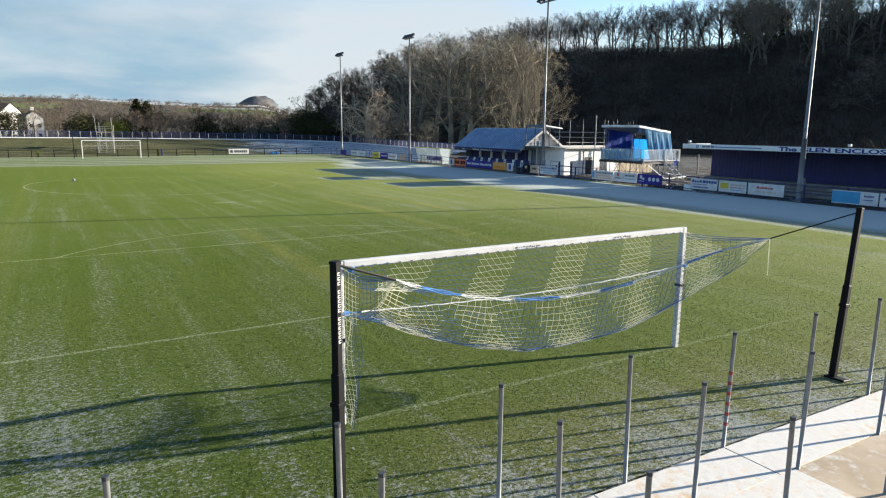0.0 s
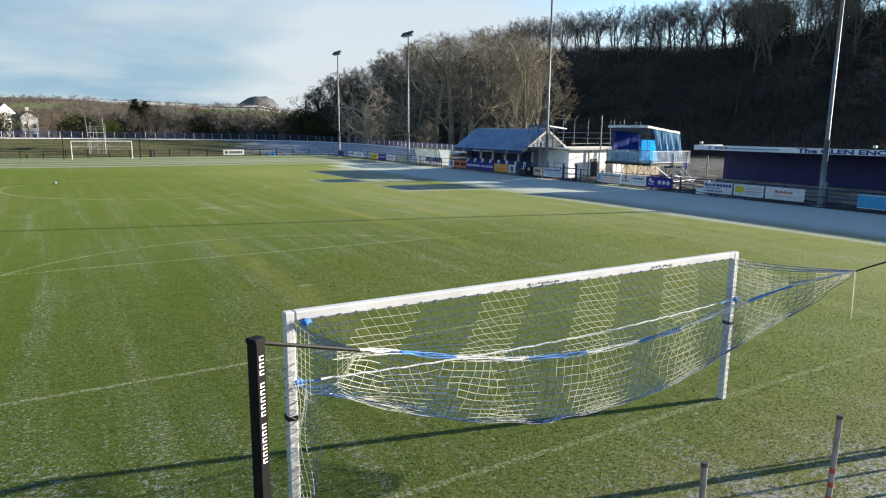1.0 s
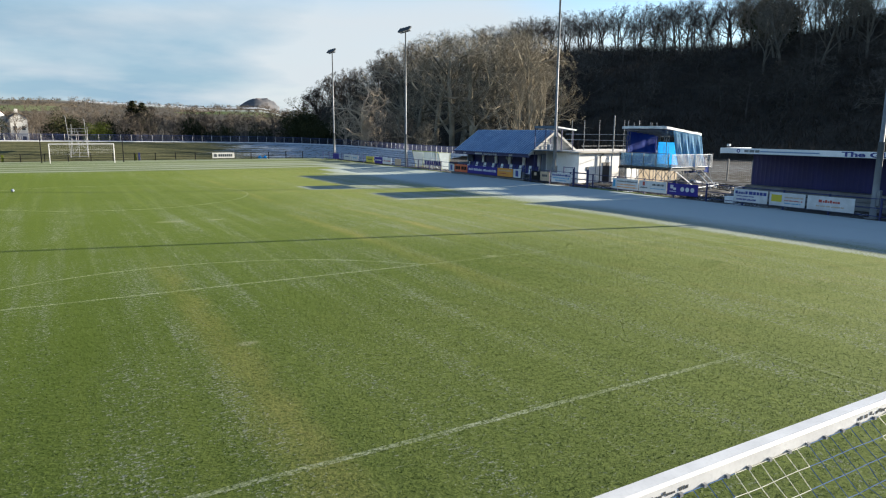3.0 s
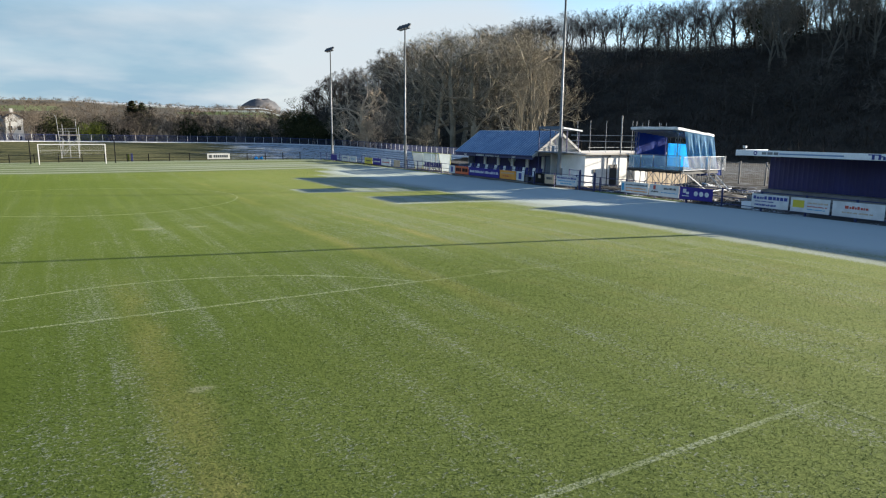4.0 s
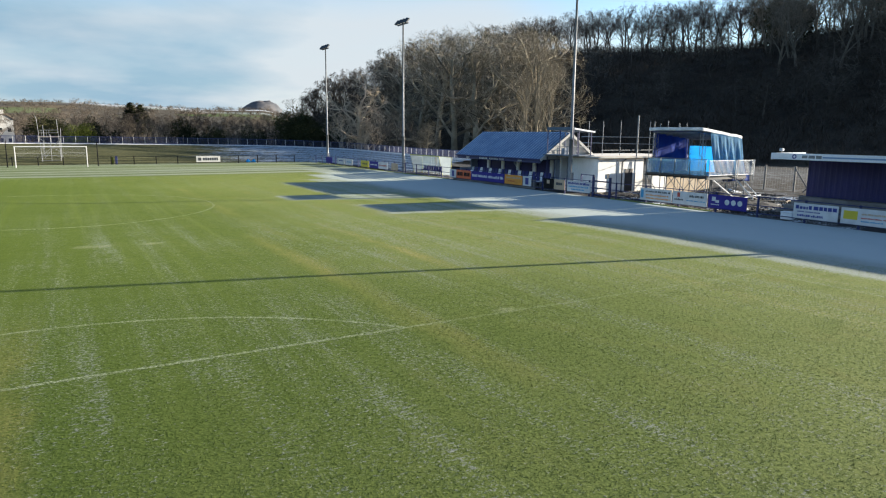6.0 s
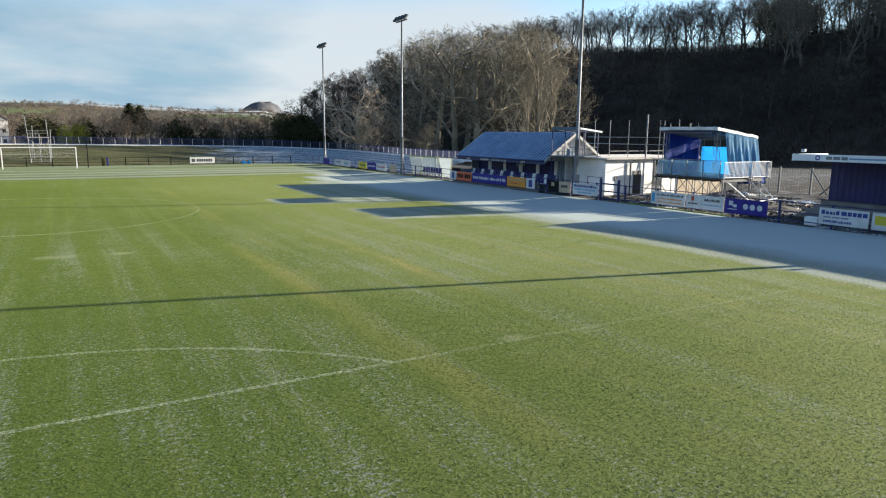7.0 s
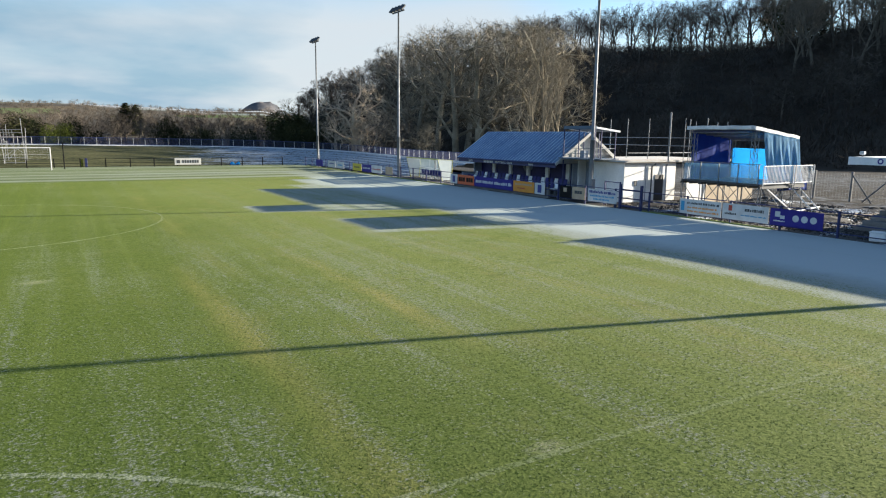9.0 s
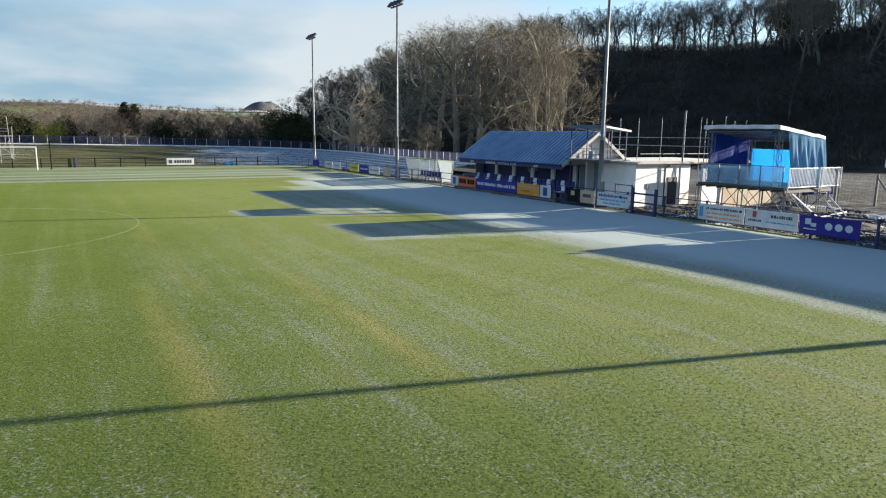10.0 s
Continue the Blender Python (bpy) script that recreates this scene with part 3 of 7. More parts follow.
def tube(bm, pts, r, n=6, r1=None, caps=True):
    """A tube through points, tapering from r to r1."""
    pts = [Vector(p) for p in pts]
    r1 = r if r1 is None else r1
    rings = []
    for i, p in enumerate(pts):
        d = (pts[min(i + 1, len(pts) - 1)] - pts[max(i - 1, 0)]).normalized()
        a = d.cross(Vector((0, 0, 1)) if abs(d.z) < 0.95 else Vector((1, 0, 0))).normalized()
        b = d.cross(a)
        rr = r + (r1 - r) * i / max(1, len(pts) - 1)
        rings.append([bm.verts.new(p + (a * math.cos(2 * math.pi * k / n) + b * math.sin(2 * math.pi * k / n)) * rr) for k in range(n)])
    for r_a, r_b in zip(rings, rings[1:]):
        for k in range(n):
            bm.faces.new((r_a[k], r_a[(k + 1) % n], r_b[(k + 1) % n], r_b[k]))
    if caps:
        bm.faces.new(rings[0])
        bm.faces.new(rings[-1][::-1])
    return bm


def tubes(r, *lines, n=6):
    bm = bmesh.new()
    for pts in lines:
        tube(bm, pts, r, n)
    return bm


def lettering(name, text, size, m, material, parent, depth=0.008):
    cu = bpy.data.curves.new(name, "FONT")
    cu.body, cu.size, cu.extrude = text, size, depth
    cu.resolution_u = 3
    cu.materials.append(M[material])
    ob = new(name, cu)
    ob.parent = parent
    ob.matrix_basis = m
    return ob


def lerp(a, b, f):
    return a + (b - a) * f


def table(x, rows):
    xs, ys = zip(*rows)
    return float(np.interp(x, xs, ys))

# ---- the ground and the hills ----
# past 66 degrees the hill is unseen, raised to keep sun off the slope
CREST = ((-180, 1.0), (-40, 1.2), (-12, 2.0), (-3, 1.98), (6, 1.80), (12, 1.75), (15, 1.72), (17.5, 1.6), (20, 2.2), (25, 3.6), (30, 5.0), (35, 6.0), (40, 6.35),
         (46, 6.45), (51, 6.4), (55, 6.7), (60, 7.6), (67, 8.9), (73, 10.2), (80, 9.4), (90, 6.4), (100, 3.4), (110, 2.0), (120, 1.2), (180, 1.0))


def ground_z(x, y):
    """Height of the country: flat round the pitch, a wooded hill to one side, low hills far off."""
    r, az = math.hypot(x, y), math.degrees(math.atan2(x, y))
    w = max(0.0, min(1.0, (az - 15.5) / 5)) * max(0.0, min(1.0, (112 - az) / 20))
    el = math.tan(radians(table(az, CREST)))
    r0n, r1n, r0f, r1f = table(az, ((16, 190), (30, 150), (45, 112), (112, 105))), 300.0, 240.0, 1250.0
    sm = lambda f: (lambda g: g * g * (3 - 2 * g))(max(0.0, min(1.0, f)))
    near = (4.3 + r1n * el) * sm((r - r0n) / (r1n - r0n)) - max(0, r - r1n) * 0.01
    far = (4.3 + r1f * el) * sm((r - r0f) / (r1f - r0f)) ** 1.3
    lump = noise.noise((x * 0.012, y * 0.012, 0.3)) * 3.5 * sm((r - 130) / 200)
    z = w * near + (1 - w) * far + lump * (0.5 + 0.5 * (1 - w)) - 0.06
    if y > 10 and (r < 35 and az < 75 or r < 65 and az < 52 or r < 95 and az < 25):
        return -0.45                                     # bare subsoil under the pitch
    return z if r > 100 else min(z, -0.06) if r < 60 else z


azs = [a for a in range(-180, -24, 6)] + [-24 + 1.0 * i for i in range(145)] + [a for a in range(123, 180, 6)]
rs = [0.0, 30, 60, 90, 105, 115, 125, 135, 145, 155, 165, 180, 195, 210, 225, 240, 255, 270, 285, 300, 315, 340, 380, 430, 500, 600, 720, 860, 1000, 1150, 1300, 1500, 2000, 3500]
vs, fs = [], []
for r in rs:
    for a in azs:
        x, y = r * math.sin(radians(a)), r * math.cos(radians(a))
        vs.append((x, y, ground_z(x, y)))
n_az = len(azs)
for i in range(len(rs) - 1):
    for k in range(n_az):
        k2 = (k + 1) % n_az
        fs.append((i * n_az + k, i * n_az + k2, (i + 1) * n_az + k2, (i + 1) * n_az + k))
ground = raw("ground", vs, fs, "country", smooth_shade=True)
tagged(ground, "winter fields and wooded hillsides round the pitch", "ground", kind="structure")

# wooded crag that stands on the far skyline
vs, fs = [], []
NR, NK = 22, 60
for i in range(NR + 1):
    for k in range(NK):
        f = i / NR
        rad = max(0.0, 1.0 - f ** 2.6) ** 0.6
        a = 2 * math.pi * k / NK
        px, py = math.cos(a) * rad * 46, math.sin(a) * rad * 40
        nz = noise.noise((px * 0.06, py * 0.06, f * 3)) + 0.6 * noise.noise((px * 0.18, py * 0.18, f * 8)) + 0.45 * noise.noise((px * 0.5, py * 0.5, f * 20))
        vs.append((388 + px + nz * 5 + (10 * f), 1480 + py + nz * 4, 40 + 33 * f + nz * 3.5))
for i in range(NR):
    for k in range(NK):
        fs.append((i * NK + k, i * NK + (k + 1) % NK, (i + 1) * NK + (k + 1) % NK, (i + 1) * NK + k))
crag = raw("crag", vs, fs, "hazy_wood")
tagged(crag, "dark wooded crag on the far skyline", "hill", kind="structure")

# yard behind the touchline fence, and the pitch itself
yard = part("yard", boxes(((33.3, -4.0, -0.05), (48.5, 72.0, -0.012))), "soil", None)
tagged(yard, "dark frosty soil and gravel behind the fence", "ground", kind="structure")
GX0, GX1, GY0, GY1 = -44.0, 33.3, -3.3, 101.0


def ease(v, lo, hi):
    g = max(0.0, min(1.0, (v - lo) / (hi - lo)))
    return g * g * (3 - 2 * g)


def turf_z(x, y):
    """The pitch lies in a shallow hollow between the two goals, deepest towards the touchline."""
    return -0.22 * ease(x, -13.0, 4.0) * (1 - ease(x, 28.5, 33.0)) * ease(y, 23.0, 39.0) * (1 - ease(y, 64.0, 86.0))


bm = bmesh.new()
nx, ny = 77, 104
grid = [[bm.verts.new((lerp(GX0, GX1, i / nx), lerp(GY0, GY1, j / ny), turf_z(lerp(GX0, GX1, i / nx), lerp(GY0, GY1, j / ny)))) for i in range(nx + 1)] for j in range(ny + 1)]
for j in range(ny):
    for i in range(nx):
        bm.faces.new((grid[j][i], grid[j][i + 1], grid[j + 1][i + 1], grid[j + 1][i]))
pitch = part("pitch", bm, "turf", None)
tagged(pitch, "worn winter football turf, part thawed and part frosted", "pitch", kind="structure")

# pitch markings
PITCH_L, HALF_W = 94.4, 29.6


def marking(name, strips, lift=0.0035):
    bm = bmesh.new()
    for pts, closed in strips:
        w = 0.06
        m = len(pts)
        left, right = [], []
        for i, (x, y) in enumerate(pts):
            a = pts[i - 1] if i or closed else pts[0]
            b = pts[(i + 1) % m] if i < m - 1 or closed else pts[-1]
            d = Vector((b[0] - a[0], b[1] - a[1])).normalized()
            left.append(bm.verts.new((x - d.y * w, y + d.x * w, turf_z(x, y) + lift)))
            right.append(bm.verts.new((x + d.y * w, y - d.x * w, turf_z(x, y) + lift)))
        for i in range(m if closed else m - 1):
            j = (i + 1) % m
            bm.faces.new((left[i], right[i], right[j], left[j]))
    ob = part(name, bm, "line", None)
    return tagged(ob, "worn white line paint on the turf", "pitch marking", kind="structure")


def run(x0, y0, x1, y1, n=24):
    return [(lerp(x0, x1, i / n), lerp(y0, y1, i / n)) for i in range(n + 1)]


def arc(cx, cy, r, a0, a1, n=48):
    return [(cx + r * math.cos(radians(lerp(a0, a1, i / n))), cy + r * math.sin(radians(lerp(a0, a1, i / n)))) for i in range(n + 1)]


for y0, s in ((0.0, 1), (PITCH_L, -1)):
    a = math.degrees(math.acos(5.5 / 9.15))
    marking("goal_line_marking", [(run(-HALF_W, y0, HALF_W, y0, 60), False)])
    marking("goal_area_marking", [(run(-9.16, y0, -9.16, y0 + s * 5.5, 8), False), (run(-9.16, y0 + s * 5.5, 9.16, y0 + s * 5.5), False), (run(9.16, y0, 9.16, y0 + s * 5.5, 8), False)])
    marking("penalty_area_marking", [(run(-20.16, y0, -20.16, y0 + s * 16.5, 16), False), (run(-20.16, y0 + s * 16.5, 20.16, y0 + s * 16.5, 48), False), (run(20.16, y0, 20.16, y0 + s * 16.5, 16), False)])
    marking("penalty_arc_marking", [(arc(0, y0 + s * 11, 9.15, s * (90 - a), s * (90 + a)), False)], 0.0025)
marking("touchline_marking", [(run(x, 0, x, PITCH_L, 120), False) for x in (-HALF_W, HALF_W)])
marking("centre_circle_marking", [(arc(0, 48.2, 9.15, 0, 360 * 71 / 72, 71), True)])


# ---- the banking with its terraces and rail ----
FOOT = [(-70, 101.5), (-30, 101.5), (0, 101.5), (24, 101.5), (31, 100.5), (35, 97), (36, 91), (36, 82), (36, 71.5)]
TOP = [(-70, 112.0), (-30, 112.0), (0, 112.0), (24, 112.0), (34, 111), (41, 106), (44, 98), (44, 85), (44, 71.5)]
TOPZ = [2.65, 2.6, 2.45, 2.2, 2.0, 1.7, 1.4, 1.25, 1.2]


def along(pts, f):
    f = max(0.0, min(0.99999, f)) * (len(pts) - 1)
    i = int(f)
    g = f - i
    p = [pts[max(0, i - 1)], pts[i], pts[i + 1], pts[min(len(pts) - 1, i + 2)]]
    if isinstance(pts[0], (int, float)):
        return lerp(p[1], p[2], g)
    return tuple(0.5 * (2 * b + (c - a) * g + (2 * a - 5 * b + 4 * c - d) * g * g + (3 * b - a - 3 * c + d) * g ** 3) for a, b, c, d in zip(*p))


bm = bmesh.new()
NU, STEPS = 140, 7
prof = []
for k in range(STEPS):
    prof += [(k / STEPS, k / STEPS), (k / STEPS + 0.02, (k + 1) / STEPS)]
prof += [(1.0, 1.0), (1.25, 1.0), (1.6, 0.2)]
rows_b = []
for i in range(NU + 1):
    f = i / NU
    fx, tx, tz = along(FOOT, f), along(TOP, f), along(TOPZ, f)
    row = []
    for u, h in prof:
        g = min(1, max(0, (f - 0.42) / 0.1))
        hh = lerp(u if u < 1 else h, h, g) if u <= 1 else h
        j = 0.06 * noise.noise((f * 90, u * 7, 0)) * (1 - 0.6 * g)
        row.append(bm.verts.new((lerp(fx[0], tx[0], u), lerp(fx[1], tx[1], u), tz * hh + j - (0.05 if u == 0 else 0))))
    rows_b.append(row)
for a, b in zip(rows_b, rows_b[1:]):
    for k in range(len(prof) - 1):
        bm.faces.new((a[k], b[k], b[k + 1], a[k + 1]))
bm.normal_update()
bank = part("terrace_bank", bm, "bank", None)
tagged(bank, "grass banking and frosted terrace steps behind the far goal", "banking", kind="structure")

fence_top = thing("bank_railing", "navy mesh railing with pale posts along the banking", "railing")
post_bm = bmesh.new()
tube(post_bm, [(0, 0, -0.1), (0, 0, 1.12)], 0.028, 6)
first = None
rail_pts = []
NP = 98
crest = [(lerp(a[0], b[0], 1.06), lerp(a[1], b[1], 1.06)) for a, b in zip(FOOT, TOP)]
run_len, run_f = [0.0], [0.0]
for i in range(1, 801):
    a, b = along(crest, (i - 1) / 800), along(crest, i / 800)
    run_len.append(run_len[-1] + math.hypot(b[0] - a[0], b[1] - a[1]))
    run_f.append(i / 800)
for i in range(NP + 1):
    f = float(np.interp(run_len[-1] * i / NP, run_len, run_f))
    x, y = along(crest, f)
    z = along(TOPZ, f)
    rail_pts.append((x, y, z))
    if first is None:
        first = part("railing_post", post_bm, "white_paint", fence_top)
        first.matrix_basis = pose(x, y, z)
    else:
        again(first, "railing_post", pose(x, y, z), fence_top)
part("top_rail", tubes(0.035, [(x, y, z + 1.08) for x, y, z in rail_pts], n=5), "rail_blue", fence_top)
part("bottom_rail", tubes(0.03, [(x, y, z + 0.18) for x, y, z in rail_pts], n=5), "rail_blue", fence_top)
part("kerb", tubes(0.15, [(x, y - 0.15, z + 0.0) for x, y, z in rail_pts], n=6), "white_paint", fence_top, "frosted pale concrete kerb")
bm = bmesh.new()
for (x0, y0, z0), (x1, y1, z1) in zip(rail_pts, rail_pts[1:]):
    for k in range(1, 12):
        g = k / 12
        x, y, z = lerp(x0, x1, g), lerp(y0, y1, g), lerp(z0, z1, g)
        tube(bm, [(x, y, z + 0.18), (x, y, z + 1.08)], 0.017, 3, caps=False)
part("infill_bar", bm, "rail_blue", fence_top)

# football left on the turf
ball = thing("football", "grey-white football lying on the pitch", "ball", pose(-5.8, 53.2, turf_z(-5.8, 53.2) + 0.11))
bm = bmesh.new()
bmesh.ops.create_icosphere(bm, subdivisions=3, radius=0.11)
part("skin", bm, "grey_wall", ball, smooth_shade=True)
for k in range(5):
    bm = bmesh.new()
    bmesh.ops.create_circle(bm, cap_ends=True, radius=0.032, segments=5)
    part("panel", bm, "black", ball, "black pentagon panel").matrix_basis = Matrix.Rotation(k * 1.257, 4, "Z") @ Matrix.Rotation(1.1, 4, "Y") @ Matrix.Translation((0, 0, 0.1085))

# ---- far end: fence, goal, posts and camera gantry ----


def post_fence(name, label, pts, spacing, mat_name, height=1.08, rails=(1.05, 0.55), size=0.04, skip=()):
    fe = thing(name, label, "fence")
    (x0, y0), (x1, y1) = pts
    length = math.hypot(x1 - x0, y1 - y0)
    n = max(1, round(length / spacing))
    p0 = part("fence_post", boxes(((-size, -size, -0.1), (size, size, height)), bevel=0.008), mat_name, fe)
    p0.matrix_basis = pose(x0, y0, 0)
    for i in range(1, n + 1):
        f = i / n
        x, y = lerp(x0, x1, f), lerp(y0, y1, f)
        if not any(a < y < b for a, b in skip):
            again(p0, "fence_post", pose(x, y, 0), fe)
    for z in rails:
        part("rail", tubes(0.025, [(lerp(x0, x1, f), lerp(y0, y1, f), z) for f in (0, 1)], n=6), mat_name, fe)
    return fe


post_fence("far_fence", "low dark post and rail fence behind the far goal", ((-45, 100.0), (31, 100.0)), 2.7, "black", rails=(1.0, 0.5, 0.12), size=0.055)


def goal_frame(m, label):
    g = thing("football_goal", label, "goal", m, group="goals")
    w, h, r = 3.655, 2.445, 0.055
    for s in (-1, 1):
        bm = bmesh.new()
        box(bm, (s * w - r, -r, 0), (s * w + r, r, h + r), 0.015)
        part("post", bm, "white_paint", g)
    bm = bmesh.new()
    box(bm, (-w + r, -r - 0.002, h - r), (w - r, r + 0.002, h + r), 0.015)
    bar = part("crossbar", bm, "white_paint", g)
    return g


far_goal = goal_frame(pose(0, PITCH_L, 0), "full-size white goal at the far end")
part("net_stay", tubes(0.011, [(-3.6, 0.05, 1.7), (3.6, 0.05, 1.7)]), "white_paint", far_goal)

far_net = thing("goal_net", "thin pale net hung on the far goal", "goal net", pose(0, PITCH_L, 0), group="goal nets")
bm = bmesh.new()
for i in range(31):
    x = lerp(-3.66, 3.66, i / 30)
    tube(bm, [(x, 0.05, 2.45), (x, 1.2, 1.75), (x, 1.5, 1.2)], 0.0028, 3, caps=False)
for k in range(8):
    g = k / 7
    tube(bm, [(-3.66, lerp(0.05, 1.5, g), lerp(2.45, 1.2, g)), (0, lerp(0.05, 1.5, g), lerp(2.35, 1.0, g)), (3.66, lerp(0.05, 1.5, g), lerp(2.45, 1.2, g))], 0.0028, 3, caps=False)
part("mesh", bm, "rope_white", far_net)


def net_post(m, h=3.0, label="black steel net support post with a padded foot"):
    p = thing("net_post", label, "net post", m, group="net posts")
    part("upper_pole", boxes(((-0.048, -0.048, 1.45), (0.048, 0.048, h - 0.02)), bevel=0.014), "black", p)
    bm = boxes(((-0.058, -0.058, 0.03), (0.058, 0.058, 1.72)), bevel=0.016)
    part("lower_pole", bm, "black", p)
    part("foot_plate", boxes(((-0.1, -0.26, 0.0), (0.1, 0.1, 0.035)), bevel=0.01), "black", p)
    part("clamp", boxes(((-0.068, -0.068, 1.32), (0.068, 0.068, 1.38)), ((0.06, -0.02, 1.27), (0.1, 0.02, 1.41)), bevel=0.01), "black", p)
    part("cap", boxes(((-0.052, -0.052, h - 0.04), (0.052, 0.052, h)), bevel=0.01), "black", p)
    return p


for x in (-4.6, 4.9):
    net_post(pose(x, PITCH_L + 2.3, 0))

gantry = thing("camera_gantry", "galvanised scaffold camera tower behind the far goal", "scaffold tower")
for x, y, top, lx in ((-1.15, 103.2, 6.0, -0.30), (0.95, 103.2, 5.7, -0.16), (-0.85, 104.6, 5.0, 0.05), (1.05, 104.6, 4.6, 0.1), (-0.1, 103.25, 3.9, 0.04)):
    part("standard", tubes(0.036, [(x, y, 0.15), (x + lx * 0.4, y, top * 0.5), (x + lx, y, top)], n=6), "pole_grey", gantry)
part("standard", tubes(0.04, [(-1.42, 103.2, 5.9), (-1.62, 103.25, 6.15)], n=6), "pole_grey", gantry)
for z, x0, x1 in ((0.5, -1.3, 1.1), (1.1, -1.2, 1.2), (2.15, -1.3, 1.15), (3.45, -1.35, 1.05), (4.0, -1.35, 0.9), (4.35, -1.3, 0.85)):
    part("ledger", tubes(0.033, [(x0, 103.2, z), (x1, 103.2, z + 0.04)], n=6), "pole_grey", gantry)
for z in (0.9, 2.2, 3.5):
    for x in (-1.15, 0.98):
        part("transom", tubes(0.03, [(x, 103.1, z), (x + 0.1, 104.7, z)], n=6), "pole_grey", gantry)
for p0, p1 in (((-1.3, 103.2, 3.3), (1.0, 103.2, 1.5)), ((1.0, 103.2, 3.0), (-1.1, 103.2, 1.2)), ((-1.1, 104.6, 0.4), (1.0, 104.6, 3.3)), ((-1.15, 103.2, 0.4), (-0.85, 104.6, 3.3)), ((0.95, 103.2, 0.4), (1.05, 104.6, 3.3))):
    part("brace", tubes(0.03, [p0, p1], n=6), "pole_grey", gantry)
for k in range(5):
    part("deck_board", boxes(((-1.3, 103.15 + k * 0.29, 3.50), (1.0, 103.41 + k * 0.29, 3.545))), "worn_board", gantry)
for k in range(4):
    part("guard_bar", tubes(0.022, [(-1.0 + k * 0.28, 103.18, 3.55), (-1.02 + k * 0.28, 103.18, 4.35)], n=5), "pole_grey", gantry)

signboard = thing("advertising_board", "white board on the far fence with dark marks", "advertising board", group="hoardings")
part("panel", boxes(((17.1, 99.82, 0.18), (20.3, 99.9, 1.0)), bevel=0.01), "sign_grey", signboard)
bm = bmesh.new()
for i in range(7):
    box(bm, (18.0 + i * 0.30, 99.80, 0.42), (18.0 + i * 0.30 + 0.2, 99.818, 0.78))
part("lettering_bar", bm, "lamp_body", signboard)
part("emblem", boxes(((17.35, 99.80, 0.38), (17.75, 99.818, 0.8)), bevel=0.008), "lamp_body", signboard)

for x, y, col, h in ((7.2, 100.2, "navy", 1.1), (6.75, 100.6, "bush_green", 0.95), (-9, 100.5, "bush_green", 0.95)):
    g = thing("corner_marker", "upright plastic marker board by the far fence", "marker", pose(x, y, 0))
    part("board", boxes(((-0.14, -0.05, 0.0), (0.14, 0.05, h)), bevel=0.02), col, g)
shelter = thing("tarpaulin_heap", "blue sheet thrown over gear by the far bank", "tarpaulin")
bm = bmesh.new()
for i in range(9):
    for k in range(5):
        bm.verts.new((24.3 + i * 0.15, 100.8 + k * 0.25, 0.02 + 0.5 * math.sin(math.pi * k / 4) * (0.6 + 0.35 * math.sin(i * 1.1))))
bm.verts.ensure_lookup_table()
for i in range(8):
    for k in range(4):
        bm.faces.new([bm.verts[q] for q in (i * 5 + k, i * 5 + k + 1, (i + 1) * 5 + k + 1, (i + 1) * 5 + k)])
part("sheet", bm, "panel_blue", shelter)

# ---- touchline fence and its boards ----
FX = 33.5
fence = post_fence("touchline_fence", "navy post and rail fence along the frosted touchline", ((FX, -3.3), (FX, 97.5)), 2.62, "navy", 1.15, (1.1, 0.62, 0.2), 0.045, skip=((37.0, 38.8), (45.8, 58.5)))


def board(y0, y1, face, label, marks=(), x=FX - 0.06, z0=0.22, z1=1.0):
    """A hoarding on the fence, facing the pitch. marks: bars given as fractions along and up the panel."""
    b = thing("advertising_board", label, "advertising board", group="hoardings")
    part("panel", boxes(((x - 0.03, y0 + 0.04, z0), (x, y1 - 0.04, z1)), bevel=0.006), face, b)
    rnd = random.Random(int(y0 * 10))
    pieces = []
    for a0, a1, h0, h1, col in marks:
        # a long bar stands for a line of words, so it is broken as words are
        if a1 - a0 < 0.3 or h1 - h0 > 0.3:
            pieces.append((a0, a1, h0, h1, col))
            continue
        a = a0
        while a < a1 - 0.02:
            w = min(a1 - a, rnd.uniform(0.07, 0.2))
            pieces.append((a, a + w, h0, h1, col))
            a += w + 0.018
    for a0, a1, h0, h1, col in pieces:
        # along runs from the far end of the board to the near end, as read from the pitch
        ya, yb = lerp(y1 - 0.04, y0 + 0.04, a0), lerp(y1 - 0.04, y0 + 0.04, a1)
        za, zb = lerp(z0, z1, h0), lerp(z0, z1, h1)
        strokes = [(ya, yb, za, zb)]
        tall = zb - za
        if tall < 0.26 and ya - yb > 1.6 * tall:
            # a word: letter-wide bars of uneven height
            strokes, yy = [], ya
            while yy > yb + 0.02:
                w = tall * rnd.uniform(0.45, 0.85)
                strokes.append((yy, max(yb, yy - w), za, zb - tall * rnd.choice((0.0, 0.0, 0.12, 0.28))))
                yy -= w + tall * 0.2
        part("lettering_bar", boxes(*[((x - 0.036, q1, q2), (x - 0.031, q0, q3)) for q0, q1, q2, q3 in strokes]), col, b)
    return b


def words(col, h0, h1, spans):
    return [(a, b, h0, h1, col) for a, b in spans]


board(10.8, 13.5, "white_paint", "white board with a blue arrow-shaped field", [(0.0, 0.62, 0.06, 0.94, "cyan_ink"), (0.7, 0.92, 0.6, 0.75, "blue_ink"), (0.7, 0.9, 0.35, 0.45, "blue_ink")])
board(8.2, 10.8, "white_paint", "plain white board with small print", [(0.1, 0.6, 0.5, 0.7, "blue_ink")])
board(16.5, 19.15, "white_paint", "white board with pale red script bars", [(0.25, 0.7, 0.55, 0.75, "red_ink"), (0.2, 0.8, 0.25, 0.35, "tan")])
